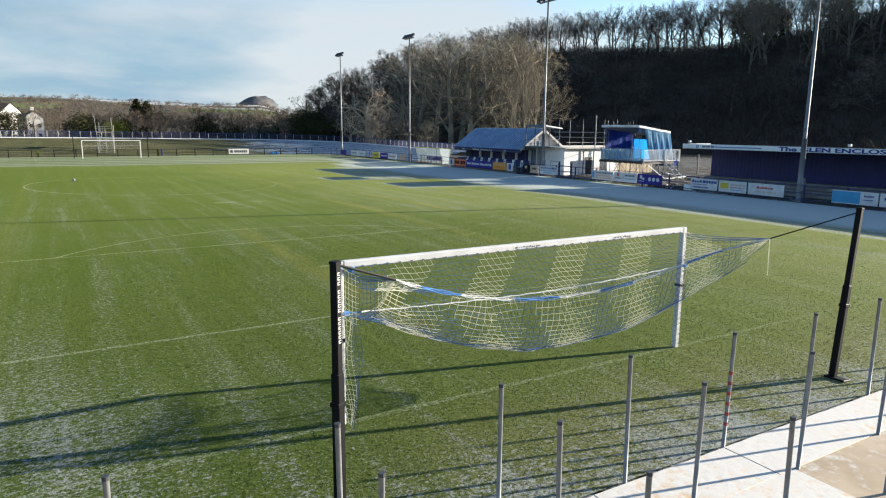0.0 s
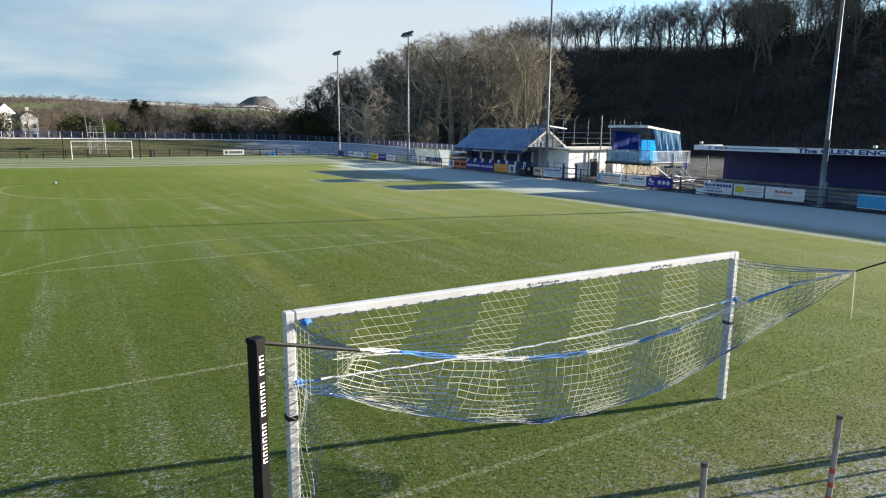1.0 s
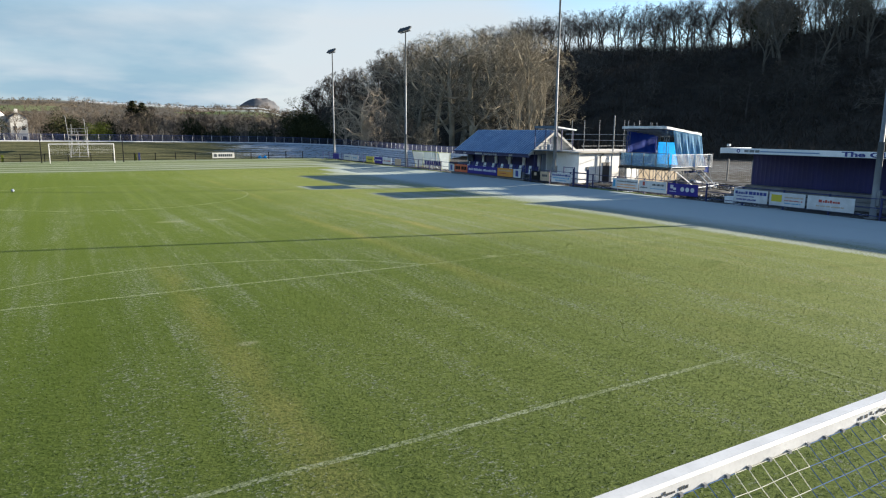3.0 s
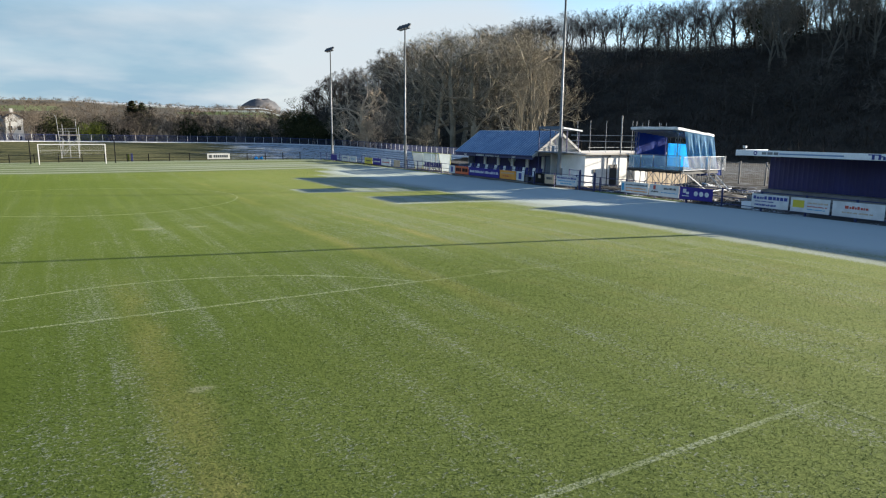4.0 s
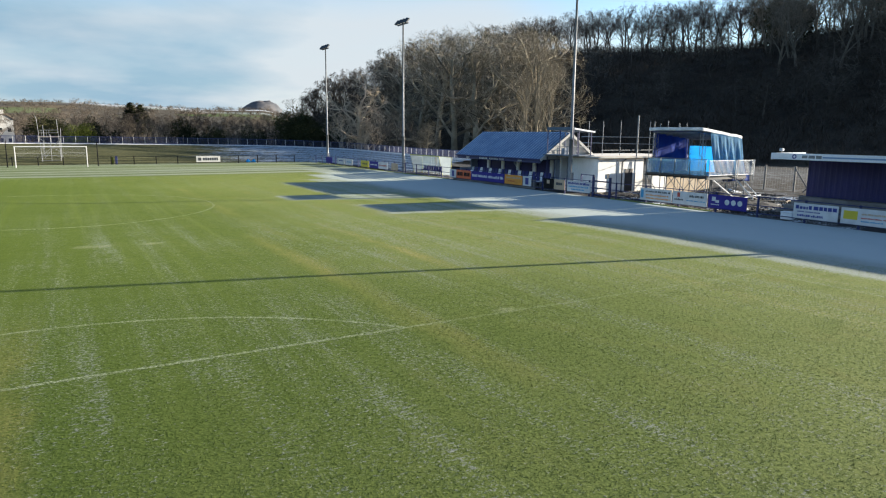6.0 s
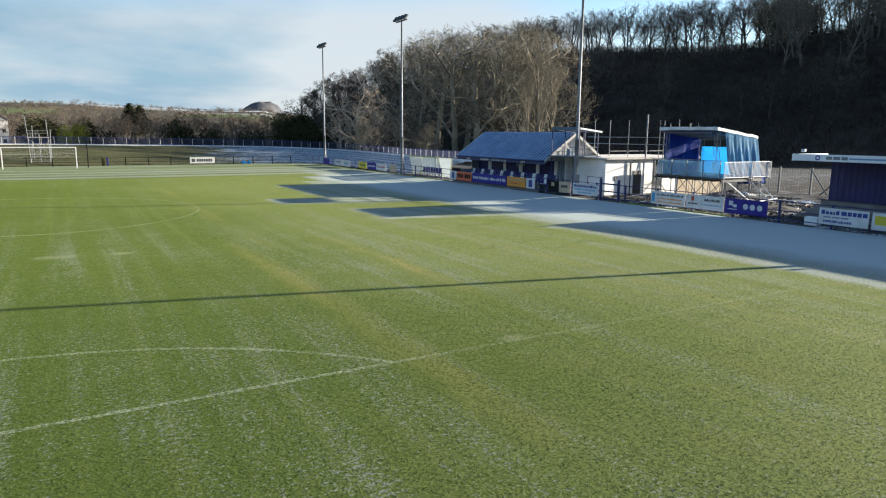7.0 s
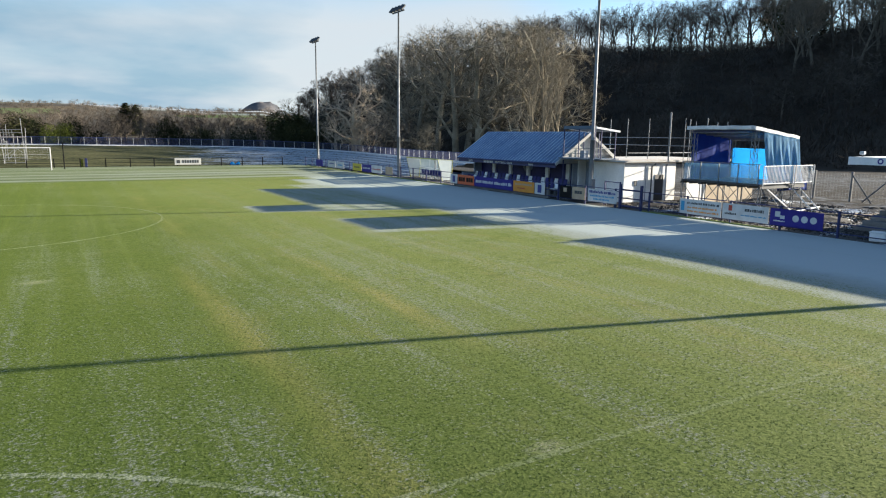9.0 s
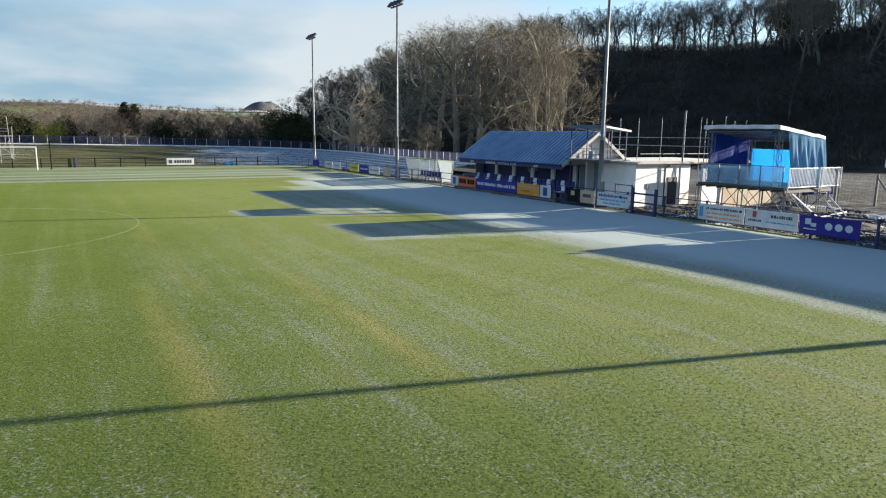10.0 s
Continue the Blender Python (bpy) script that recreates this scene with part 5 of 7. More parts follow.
for x in (X0 + 0.05, X0 + 2.2, X1 - 0.05):
    for i in range(5):
        y = lerp(DY0 + 0.05, DY1 - 0.05, i / 4)
        part("leg", tubes(0.03, [(x, y, 0.0), (x, y, DZ - 0.12)]), "galv", stage)
    for i in range(4):
        ya, yb = lerp(DY0 + 0.05, DY1 - 0.05, i / 4), lerp(DY0 + 0.05, DY1 - 0.05, (i + 1) / 4)
        part("brace", tubes(0.022, [(x, ya, 0.15 if i % 2 else DZ - 0.2), (x, yb, DZ - 0.2 if i % 2 else 0.15)]), "galv", stage)
    part("ledger", tubes(0.022, [(x, DY0, 0.12), (x, DY1, 0.12)]), "galv", stage)


def lattice(x, y, z0, z1, w=0.13):
    lines = [[(x + a, y + b, z0), (x + a, y + b, z1)] for a, b in ((-w, -w), (w, -w), (w, w), (-w, w))]
    n = int((z1 - z0) / 0.35)
    for k in range(n):
        a, b = lerp(z0, z1, k / n), lerp(z0, z1, (k + 1) / n)
        s = 1 if k % 2 else -1
        lines += [[(x - w, y - s * w, a), (x - w, y + s * w, b)], [(x - s * w, y - w, a), (x + s * w, y - w, b)]]
    return tubes(0.018, *lines, n=4)


for x in (X0 + 0.3, X1 - 0.2):
    for y in (Y0 - 0.05 if x < 39 else Y0 + 0.2, Y1 - 0.2):
        part("tower", lattice(x, y, DZ, 4.7 if x < 39 else 4.25), "galv", stage)
bm = bmesh.new()
for s in ((X0 - 0.2, 4.70, 4.90), (X1 - 0.0, 4.19, 4.36)):
    for y in (Y0 - 0.2, Y1 + 0.0):
        bm.verts.new((s[0], y, s[1])), bm.verts.new((s[0], y, s[2]))
bm.verts.ensure_lookup_table()
v = bm.verts
for q in ((0, 1, 3, 2), (4, 6, 7, 5), (0, 2, 6, 4), (1, 5, 7, 3), (0, 4, 5, 1), (2, 3, 7, 6)):
    bm.faces.new([v[i] for i in q])
bmesh.ops.subdivide_edges(bm, edges=bm.edges[:], cuts=13, use_grid_fill=True)
for v in bm.verts:
    wave = noise.noise((v.co.x * 1.3, v.co.y * 1.3, 2.0)) * 0.035 + noise.noise((v.co.x * 4.0, v.co.y * 4.0, 5.0)) * 0.018
    v.co.z += wave
    v.co.y += 0.02 * noise.noise((v.co.x * 2.2, v.co.z * 3, 9.0))
part("roof_cover", bm, "canvas", stage, "white stretched canvas roof cover", True)
# added sheet that makes the roof's underside dark
lining = part("roof_lining", boxes(((0.0, Y0 - 0.1, -0.01), (4.1, Y1 - 0.1, 0.01))), "navy_sheet", stage, "dark blue sheet added to darken the roof's underside")
lining.matrix_basis = Matrix.Translation((X0 - 0.1, 0, 4.615)) @ Matrix.Rotation(math.atan2(0.46, 4.15), 4, "Y")
part("roof_truss", tubes(0.03, *[[(lerp(X0, X1, i / 6), Y0 + 0.2, lerp(4.54, 4.07, i / 6)), (lerp(X0, X1, i / 6), Y1 - 0.2, lerp(4.54, 4.07, i / 6))] for i in range(7)]), "galv", stage)


def drape(p0, p1, p2, p3, nu, nv, amp, seed, freq=7.0):
    """A hanging sheet between four corners (bottom pair, top pair) with soft folds and a thickness."""
    p0, p1, p2, p3 = (Vector(p) for p in (p0, p1, p2, p3))
    nrm = (p1 - p0).cross(p3 - p0).normalized()
    bm = bmesh.new()
    g = []
    for j in range(nv + 1):
        row = []
        for i in range(nu + 1):
            u, w = i / nu, j / nv
            p = p0.lerp(p1, u).lerp(p3.lerp(p2, u), w)
            f = amp * (1.1 - w) * (math.sin(u * freq * 2 + seed + 2.2 * w) + 0.6 * math.sin(u * freq * 4.3 + seed * 2 - w * 3))
            f += 0.5 * amp * noise.noise((u * 3 + seed, w * 1.2, seed))
            row.append(bm.verts.new(p + nrm * f))
        g.append(row)
    for j in range(nv):
        for i in range(nu):
            bm.faces.new((g[j][i], g[j][i + 1], g[j + 1][i + 1], g[j + 1][i]))
    ext = bmesh.ops.solidify(bm, geom=bm.faces[:], thickness=0.012)
    return bm


part("back_sheet", drape((X1 - 0.1, Y1 - 0.1, DZ), (X1 - 0.1, Y0 + 4.1, DZ), (X1 - 0.1, Y0 + 4.1, 4.2), (X1 - 0.1, Y1 - 0.1, 4.2), 16, 10, 0.05, 1), "tarp", stage, smooth_shade=True)
part("back_panel", drape((X1 - 0.12, Y0 + 4.05, DZ + 0.03), (X1 - 0.12, Y0 + 0.35, DZ + 0.03), (X1 - 0.12, Y0 + 0.35, 3.58), (X1 - 0.12, Y0 + 4.05, 3.62), 24, 12, 0.02, 4, 3), "panel_blue", stage, "bright blue back sheet with the sun behind it", smooth_shade=True)
part("side_sheet", drape((X1 - 0.1, Y1 - 0.05, DZ), (X0 + 0.3, Y1 - 0.05, DZ), (X0 + 0.3, Y1 - 0.05, 4.65), (X1 - 0.1, Y1 - 0.05, 4.2), 20, 12, 0.06, 2), "tarp", stage, smooth_shade=True)
part("side_sheet", drape((X0 + 1.7, Y0 - 0.1, 1.85), (X1 + 0.6, Y0 - 0.3, 1.75), (X1 - 0.05, Y0 - 0.24, 4.2), (X0 + 0.75, Y0 - 0.24, 4.56), 64, 24, 0.065, 3, 13), "tarp_sunlit", stage, "tarpaulin side sheet with folds, toned pale as if sunlit", smooth_shade=True)
part("hem", drape((X0 + 2.2, Y0 - 0.32, 1.28), (X1 + 1.2, Y0 - 0.3, 1.25), (X1 + 1.1, Y0 - 0.22, 1.8), (X0 + 2.0, Y0 - 0.2, 1.8), 24, 5, 0.07, 8, 8), "tarp", stage, "dark blue gathered hem", smooth_shade=True)
part("rear_flap", drape((X1 + 0.45, Y0 - 0.28, 1.5), (X1 + 1.25, Y0 + 0.1, 1.6), (X1 + 0.05, Y0 + 0.3, 4.2), (X1 - 0.08, Y0 - 0.08, 4.2), 14, 10, 0.06, 5), "tarp", stage, smooth_shade=True)
for i in range(4):
    y = lerp(DY0 + 0.1, DY1 - 0.1, i / 4)
    part("front_screen", boxes(((X0 - 0.02, y + 0.05, DZ + 0.02), (X0, y + (DY1 - DY0) / 4 - 0.1, DZ + 1.0)), bevel=0.004), "perspex_blue", stage)
    part("screen_post", boxes(((X0 - 0.05, y - 0.02, DZ), (X0 + 0.01, y + 0.02, DZ + 1.08))), "galv", stage)
part("front_rail", tubes(0.025, [(X0, DY0, DZ + 1.06), (X0, DY1, DZ + 1.06)]), "galv", stage)

barrier = thing("crowd_barrier", "white steel barrier with vertical bars beside the stage", "barrier")
BX0, BX1, BY = 37.7, 42.35, 32.42
for z in (DZ + 0.02, DZ + 0.98):
    part("rail", tubes(0.02, [(BX0, BY, z), (BX1, BY + 0.1, z)]), "seat_white", barrier)
bar = None
for i in range(37):
    x = lerp(BX0, BX1, i / 36)
    if bar is None:
        bar = part("bar", tubes(0.015, [(0, 0, 0), (0, 0, 0.96)], n=5), "seat_white", barrier)
        bar.matrix_basis = pose(x, BY, DZ + 0.02)
    else:
        again(bar, "bar", pose(x, lerp(BY, BY + 0.1, i / 36), DZ + 0.02), barrier)
for x in (BX0, 40.4, 40.6, BX1):
    part("upright", boxes(((x - 0.018, BY - 0.02, DZ - 0.1), (x + 0.018, BY + 0.03, DZ + 1.02)), bevel=0.004), "white_paint", barrier)
    part("prop", tubes(0.022, [(x, BY + 0.05, 0.0), (x, BY + 0.05, DZ - 0.1)]), "galv", barrier)
landing = thing("stair_landing", "white scaffold landing with raking stair strings", "stair")
part("landing_deck", boxes(((X1 + 0.02, Y0, DZ - 0.1), (42.8, Y0 + 1.4, DZ))), "lamp_body", landing)
for a, b in (((38.2, 32.6, DZ - 0.2), (40.6, 32.4, 0.1)), ((40.6, 32.4, 0.1), (43.6, 32.6, 0.25)), ((40.9, 33.0, DZ - 0.1), (42.2, 32.2, 0.1)), ((41.6, 33.0, DZ - 0.1), (42.9, 32.2, 0.1))):
    part("string", boxes(((-0.02, -0.038, 0.0), (0.02, 0.038, (Vector(b) - Vector(a)).length)), bevel=0.006), "white_clad", landing).matrix_basis = Matrix.Translation(a) @ (Vector(b) - Vector(a)).to_track_quat("Z", "Y").to_matrix().to_4x4()
for k in range(3):
    f = (k + 0.7) / 3.6
    part("tread", boxes(((lerp(41.2, 42.5, f) - 0.3, lerp(33.0, 32.2, f) - 0.06, lerp(DZ - 0.1, 0.1, f)), (lerp(41.2, 42.5, f) + 0.3, lerp(33.0, 32.2, f) + 0.06, lerp(DZ - 0.1, 0.1, f) + 0.04))), "galv", landing)

hoard = thing("plywood_hoarding", "tan plywood hoarding under the stage", "hoarding")
for i in range(4):
    part("sheet", boxes(((40.6 + i * 1.22, 38.4, 0.0), (41.8 + i * 1.22, 38.43, 1.25)), bevel=0.005), "ply", hoard)
rnd = random.Random(5)
for i in range(34):
    x, y = rnd.uniform(35.0, 46.0), rnd.uniform(28.5, 40.5)
    if X0 < x < X1 and Y0 < y < Y1:
        continue
    l = rnd.uniform(0.4, 2.2)
    g = thing("loose_timber", "frosted offcut lying on the yard", "timber", pose(x, y, 0.0, 0, 0, rnd.uniform(0, 180)), group="yard offcuts")
    part("plank", boxes(((-l / 2, -0.06, -0.012), (l / 2, 0.06, 0.05)), bevel=0.008), "frost_board" if rnd.random() < 0.6 else "ply", g)

crate = thing("plastic_crate", "pale plastic crate standing behind the fence", "crate", pose(34.1, 24.5, 0.0, 0, 0, 12))
part("body", boxes(((-0.25, -0.3, 0.0), (0.25, 0.3, 0.36)), bevel=0.03), "seat_white", crate)
part("lid", boxes(((-0.27, -0.32, 0.362), (0.27, 0.32, 0.41)), bevel=0.015), "seat_white", crate)

# soil heaps
for x, y, r, h, sd in ((36.3, 30.0, 1.6, 0.35, 1), (39.5, 30.6, 2.2, 0.3, 2), (44.5, 36.5, 2.5, 0.5, 3), (37.0, 39.6, 1.2, 0.2, 4), (47.0, 31.0, 2.4, 0.25, 6)):
    bm = bmesh.new()
    ring = []
    for i in range(9):
        ring.append([bm.verts.new((r * i / 8 * math.cos(a), r * i / 8 * math.sin(a), h * (1 - (i / 8) ** 1.7) * (0.75 + 0.5 * noise.noise((i * 0.5 + sd, math.cos(a) * 1.5, math.sin(a) * 1.5))) - 0.02)) for a in [2 * math.pi * k / 22 for k in range(22)]])
    for a, b in zip(ring, ring[1:]):
        for k in range(22):
            bm.faces.new((a[k], b[k], b[(k + 1) % 22], a[(k + 1) % 22]))
    bmesh.ops.remove_doubles(bm, verts=bm.verts, dist=0.001)
    ob = part("mound", bm, "soil", None)
    ob.matrix_basis = pose(x, y, 0)
    tagged(ob, "low mound of dark soil flecked with frost", "mound", group="yard mounds")

# churned soil: loose clods over the yard
rng = np.random.default_rng(44)
n_c = 8000
cx, cy = rng.uniform(34.0, 47.5, n_c), rng.uniform(23.5, 41.0, n_c)
ch, cw = rng.uniform(0.02, 0.075, n_c), rng.uniform(0.035, 0.11, n_c)
vs, fs = [], []
for i in range(n_c):
    b = len(vs)
    for k in range(4):
        a = k * 1.571 + rng.uniform(-0.5, 0.5)
        vs.append((cx[i] + cw[i] * math.cos(a) * rng.uniform(0.6, 1.2), cy[i] + cw[i] * math.sin(a), -0.03))
    vs.append((cx[i] + rng.normal(0, 0.02), cy[i] + rng.normal(0, 0.02), ch[i]))
    fs.extend((b + k, b + (k + 1) % 4, b + 4) for k in range(4))
clods = raw("soil_clods", vs, fs, "soil")
tagged(clods, "frozen clods of churned dark soil in the yard", "soil", kind="stuff")

# rough verge at the foot of the touchline fence
for y0, y1 in ((28.8, 36.9), (59.0, 73.0), (73.1, 97.0)):
    bm = bmesh.new()
    n = int((y1 - y0) / 0.12)
    prev = None
    for i in range(n + 1):
        y = lerp(y0, y1, i / n)
        row = [bm.verts.new((33.33 + 0.1 * k + 0.03 * noise.noise((y * 3, k, 2)), y, (0.0, 0.05, 0.06, 0.045, 0.0)[k] * (1.0 + 0.9 * noise.noise((y * 5, k * 2, 7))) - 0.008)) for k in range(5)]
        if prev:
            for k in range(4):
                bm.faces.new((prev[k], prev[k + 1], row[k + 1], row[k]))
        prev = row
    ob = part("verge", bm, "verge", None)
    tagged(ob, "rough yellow-green grass verge under the fence", "grass verge", kind="structure")

# ---- the long enclosure ----
enc = thing("enclosure", "long navy corrugated terrace shelter with a white fascia", "stand")
EY0, EY1 = -1.0, 27.5
WX, FXX = 39.85, 36.8


def wall_ribs(x, y0, y1, z0, z1, pitch=0.33, amp=0.016):
    bm = bmesh.new()
    prev = None
    n = int((y1 - y0) / pitch)
    for i in range(n):
        for g, h in ((0.0, 0), (0.5, 0), (0.62, 1), (0.88, 1)):
            y = y0 + (i + g) * (y1 - y0) / n
            row = [bm.verts.new((x - amp * h, y, z)) for z in (z0, z1)]
            if prev:
                bm.faces.new((prev[0], prev[1], row[1], row[0]))
            prev = row
    return bm


part("back_wall", wall_ribs(WX, EY0, 27.1, 0.0, 3.2), "navy_sheet", enc)
part("rear_skin", boxes(((WX + 0.02, EY0, 0), (WX + 0.1, 27.1, 3.2))), "navy_sheet", enc)
part("end_wall", boxes(((37.2, EY0, 0), (WX, EY0 + 0.08, 3.2))), "navy_sheet", enc)
bm = bmesh.new()
for x, z in ((FXX - 0.05, 3.33), (WX + 0.3, 3.22)):
    for y in (EY0, EY1):
        bm.verts.new((x, y, z)), bm.verts.new((x, y, z + 0.05))
bm.verts.ensure_lookup_table()
v = bm.verts
for q in ((0, 1, 3, 2), (4, 6, 7, 5), (0, 2, 6, 4), (1, 5, 7, 3), (0, 4, 5, 1), (2, 3, 7, 6)):
    bm.faces.new([v[i] for i in q])
part("roof_sheet", bm, "roof_blue", enc)
n_f = 12
for i in range(n_f):
    ya, yb = lerp(EY0, EY1, i / n_f), lerp(EY0, EY1, (i + 1) / n_f)
    part("fascia_board", boxes(((FXX - 0.09, ya + 0.004, 3.05), (FXX - 0.05, yb - 0.004, 3.41)), bevel=0.006), "white_clad", enc)
part("fascia_return", boxes(((FXX - 0.05, EY1, 3.02), (WX + 0.25, EY1 + 0.04, 3.40))), "white_clad", enc)
for k in range(4):
    part("step", boxes(((36.9 + 0.72 * k, EY0 + 0.1, 0.0), (36.9 + 0.72 * (k + 1) if k < 3 else WX - 0.06, 27.05, 0.2 * (k + 1))), bevel=0.01), "concrete", enc)
m_face = Matrix.Rotation(radians(-90), 4, "Z") @ Matrix.Rotation(radians(90), 4, "X")
sign = lettering("fascia_lettering", "The GLEN ENCLOSURE", 0.42, Matrix.Translation((FXX - 0.094, 19.3, 3.10)) @ m_face, "blue_ink", enc)
sign.data.offset = 0.015
sign.scale = (1.98, 0.92, 1)
# sponsor mark: ring and plain bars
bm = bmesh.new()
for k in range(16):
    a, b = 2 * math.pi * k / 16, 2 * math.pi * (k + 1) / 16
    q = [bm.verts.new((FXX - 0.095, 26.1 - r * math.cos(t), 3.23 + r * math.sin(t))) for r, t in ((0.13, a), (0.13, b), (0.07, b), (0.07, a))]
    bm.faces.new(q)
part("fascia_ring_mark", bm, "violet", enc)
for ya, yb in ((25.34, 25.65), (24.92, 25.28), (24.55, 24.86)):
    part("fascia_bar_mark", boxes(((FXX - 0.098, ya, 3.15), (FXX - 0.092, yb, 3.31))), "pole_grey", enc)
part("fascia_bar_mark", boxes(((FXX - 0.098, 20.6, 3.18), (FXX - 0.092, 24.5, 3.26))), "roof_blue", enc)
for y in (14.6, 27.0):
    s = thing("roof_spotlight", "small white lamp on the enclosure roof edge", "lamp", pose(FXX + 0.1, y, 3.37), group="roof spotlights")
    part("bracket", tubes(0.015, [(0, 0, 0.0), (0, 0, 0.16)]), "galv", s)
    part("head", boxes(((-0.12, -0.1, 0.14), (0.1, 0.1, 0.3)), bevel=0.03), "white_paint", s)

# wire fence across the back of the yard
wire = thing("wire_fence", "concrete-post wire mesh fence behind the yard", "fence")
cp = None
for i in range(14):
    y = 27.6 + i * 2.6 if i else 27.6
    cp = part("concrete_post", boxes(((-0.07, -0.07, -0.1), (0.07, 0.07, 2.0)), bevel=0.015), "concrete", wire) if cp is None else again(cp, "concrete_post", pose(0, 0, 0), wire)
    cp.matrix_basis = pose(52.0, y, 0)
bm = bmesh.new()
for k in range(150):
    y = 27.6 + k * 0.22
    tube(bm, [(52.0, y, 0.05), (52.0, y, 1.9)], 0.007, 3, caps=False)
for k in range(9):
    tube(bm, [(52.0, 27.6, 0.1 + 0.22 * k), (52.0, 61, 0.1 + 0.22 * k)], 0.007, 3, caps=False)
part("wire", bm, "galv", wire)
for y, s in ((32.8, 1), (35.4, -1)):
    part("stay", tubes(0.06, [(52.0, y, 1.8), (51.6, y + s * 1.6, 0.0)]), "concrete", wire)

# ---- near goal with its lifted net ----
goal = goal_frame(pose(0, 0, 0), "full-size white goal with worn paint on frosty grass")
hook = None
for i in range(36):
    x = lerp(-3.5, 3.5, i / 35)
    if hook is None:
        hook = part("net_clip", boxes(((-0.013, -0.02, -0.010), (0.013, 0.0, 0.012))), "galv", goal)
        hook.matrix_basis = pose(x, -0.057, 2.41)
    else:
        again(hook, "net_clip", pose(x, -0.057, 2.41), goal)
for s in (-1, 1):
    part("strap", boxes(((s * 3.655 - 0.065, -0.065, 1.30), (s * 3.655 + 0.065, 0.065, 1.35))), "black", goal)
rnd = random.Random(31)
for x0, x1 in ((-0.55, -0.02), (1.70, 2.12)):
    # small print along the bar, worn off in places
    x, strokes = x0, []
    while x < x1:
        w = rnd.uniform(0.012, 0.034)
        z0 = 2.43 + rnd.choice((0.0, 0.0, 0.008))
        strokes.append(((x, -0.0605, z0), (x + w, -0.0585, z0 + rnd.uniform(0.012, 0.028))))
        x += w + rnd.choice((0.008, 0.012, 0.03))
    for lo, hi in strokes:
        part("lettering_bar", boxes((lo, hi)), "lamp_body", goal, "small dark worn print")

net = thing("goal_net", "cream and blue striped net tied up clear of the frosted grass", "goal net", group="goal nets")
CL, CR = Vector((-3.54, -1.60, 2.54)), Vector((3.54, -1.92, 2.56))


def head_rope(u):
    """The back top rope, from the tensioned corner at u=0 to that at u=1, pulled in and down between."""
    p = CL.lerp(CR, u)
    s = 1 - abs(2 * u - 1) ** 2.2
    e = 1 - abs(2 * u - 1) ** 5
    return Vector((p.x, p.y + 0.85 * e, p.z - 0.80 * s))


def foot_rope(u):
    """The net's foot, gathered up along a line between the posts."""
    return Vector((lerp(-3.66, 3.66, u), -0.14, 1.76 - 0.12 * math.sin(math.pi * u)))


def net_point(u, v):
    """v: 0 at the crossbar, 0.3 at the head rope, 1 at the gathered foot; the meshes are drawn sideways at the rope."""
    drawn = 0.035 * max(0.0, min(1.0, u / 0.2, (1 - u) / 0.2))
    u += drawn * (v / 0.3 if v < 0.3 else (1 - v) / 0.7)
    top = Vector((lerp(-3.66, 3.66, u), -0.07, 2.41))
    h, f = head_rope(u), foot_rope(u)
    if v < 0.3:
        g = v / 0.3
        p = top.lerp(h, g)
        p.z -= 0.16 * math.sin(math.pi * g) * (0.4 + abs(2 * u - 1))
        slack = math.sin(math.pi * g)
        p.x += 0.035 * slack * noise.noise((u * 26, v * 40, 3.0))
        p.z += 0.030 * slack * noise.noise((u * 22, v * 30, 6.0))
        return p
    g = (v - 0.3) / 0.7
    e = max(0.0, 1 - abs(2 * u - 1) ** (2.0 if u < 0.5 else 3.0))
    low = lerp(0.22 if u < 0.5 else 0.42, 0.84, e)
    p = h.lerp(f, g)
    p.z -= low * math.sin(math.pi * g) ** 0.9
    p.y -= 0.22 * math.sin(math.pi * g) * e
    p.x += 0.03 * noise.noise((u * 20, v * 15, 1))
    p.y += 0.05 * noise.noise((u * 14, v * 11, 4))
    p.z += 0.04 * noise.noise((u * 14, v * 11, 8))
    return p


def cord_is_cream(i, j):
    """Bands six meshes wide, thirteen apart, that step a mesh sideways from row to row and turn back below the head rope."""
    return (i - 7 + (j if j < 11 else 11 - (j - 11) // 2)) % 13 < 6


NU, NV = 60, 36
cream, blue = bmesh.new(), bmesh.new()
for i in range(NU + 1):
    for j in range(NV):
        for k, (a, b) in enumerate((((i, j), (i, j + 1)), ((i, j), (min(NU, i + 1), j)))):
            if a == b:
                continue
            (ua, va), (ub, vb) = ((q[0] / NU, q[1] / NV) for q in (a, b))
            bm = cream if cord_is_cream(i, j) else blue
            tube(bm, [net_point(ua, va), net_point(ub, vb)], 0.0029 if bm is cream else 0.0027, 4 if bm is cream else 3, caps=False)
part("cream_mesh", cream, "net_yellow", net)
part("blue_mesh", blue, "net_blue", net)


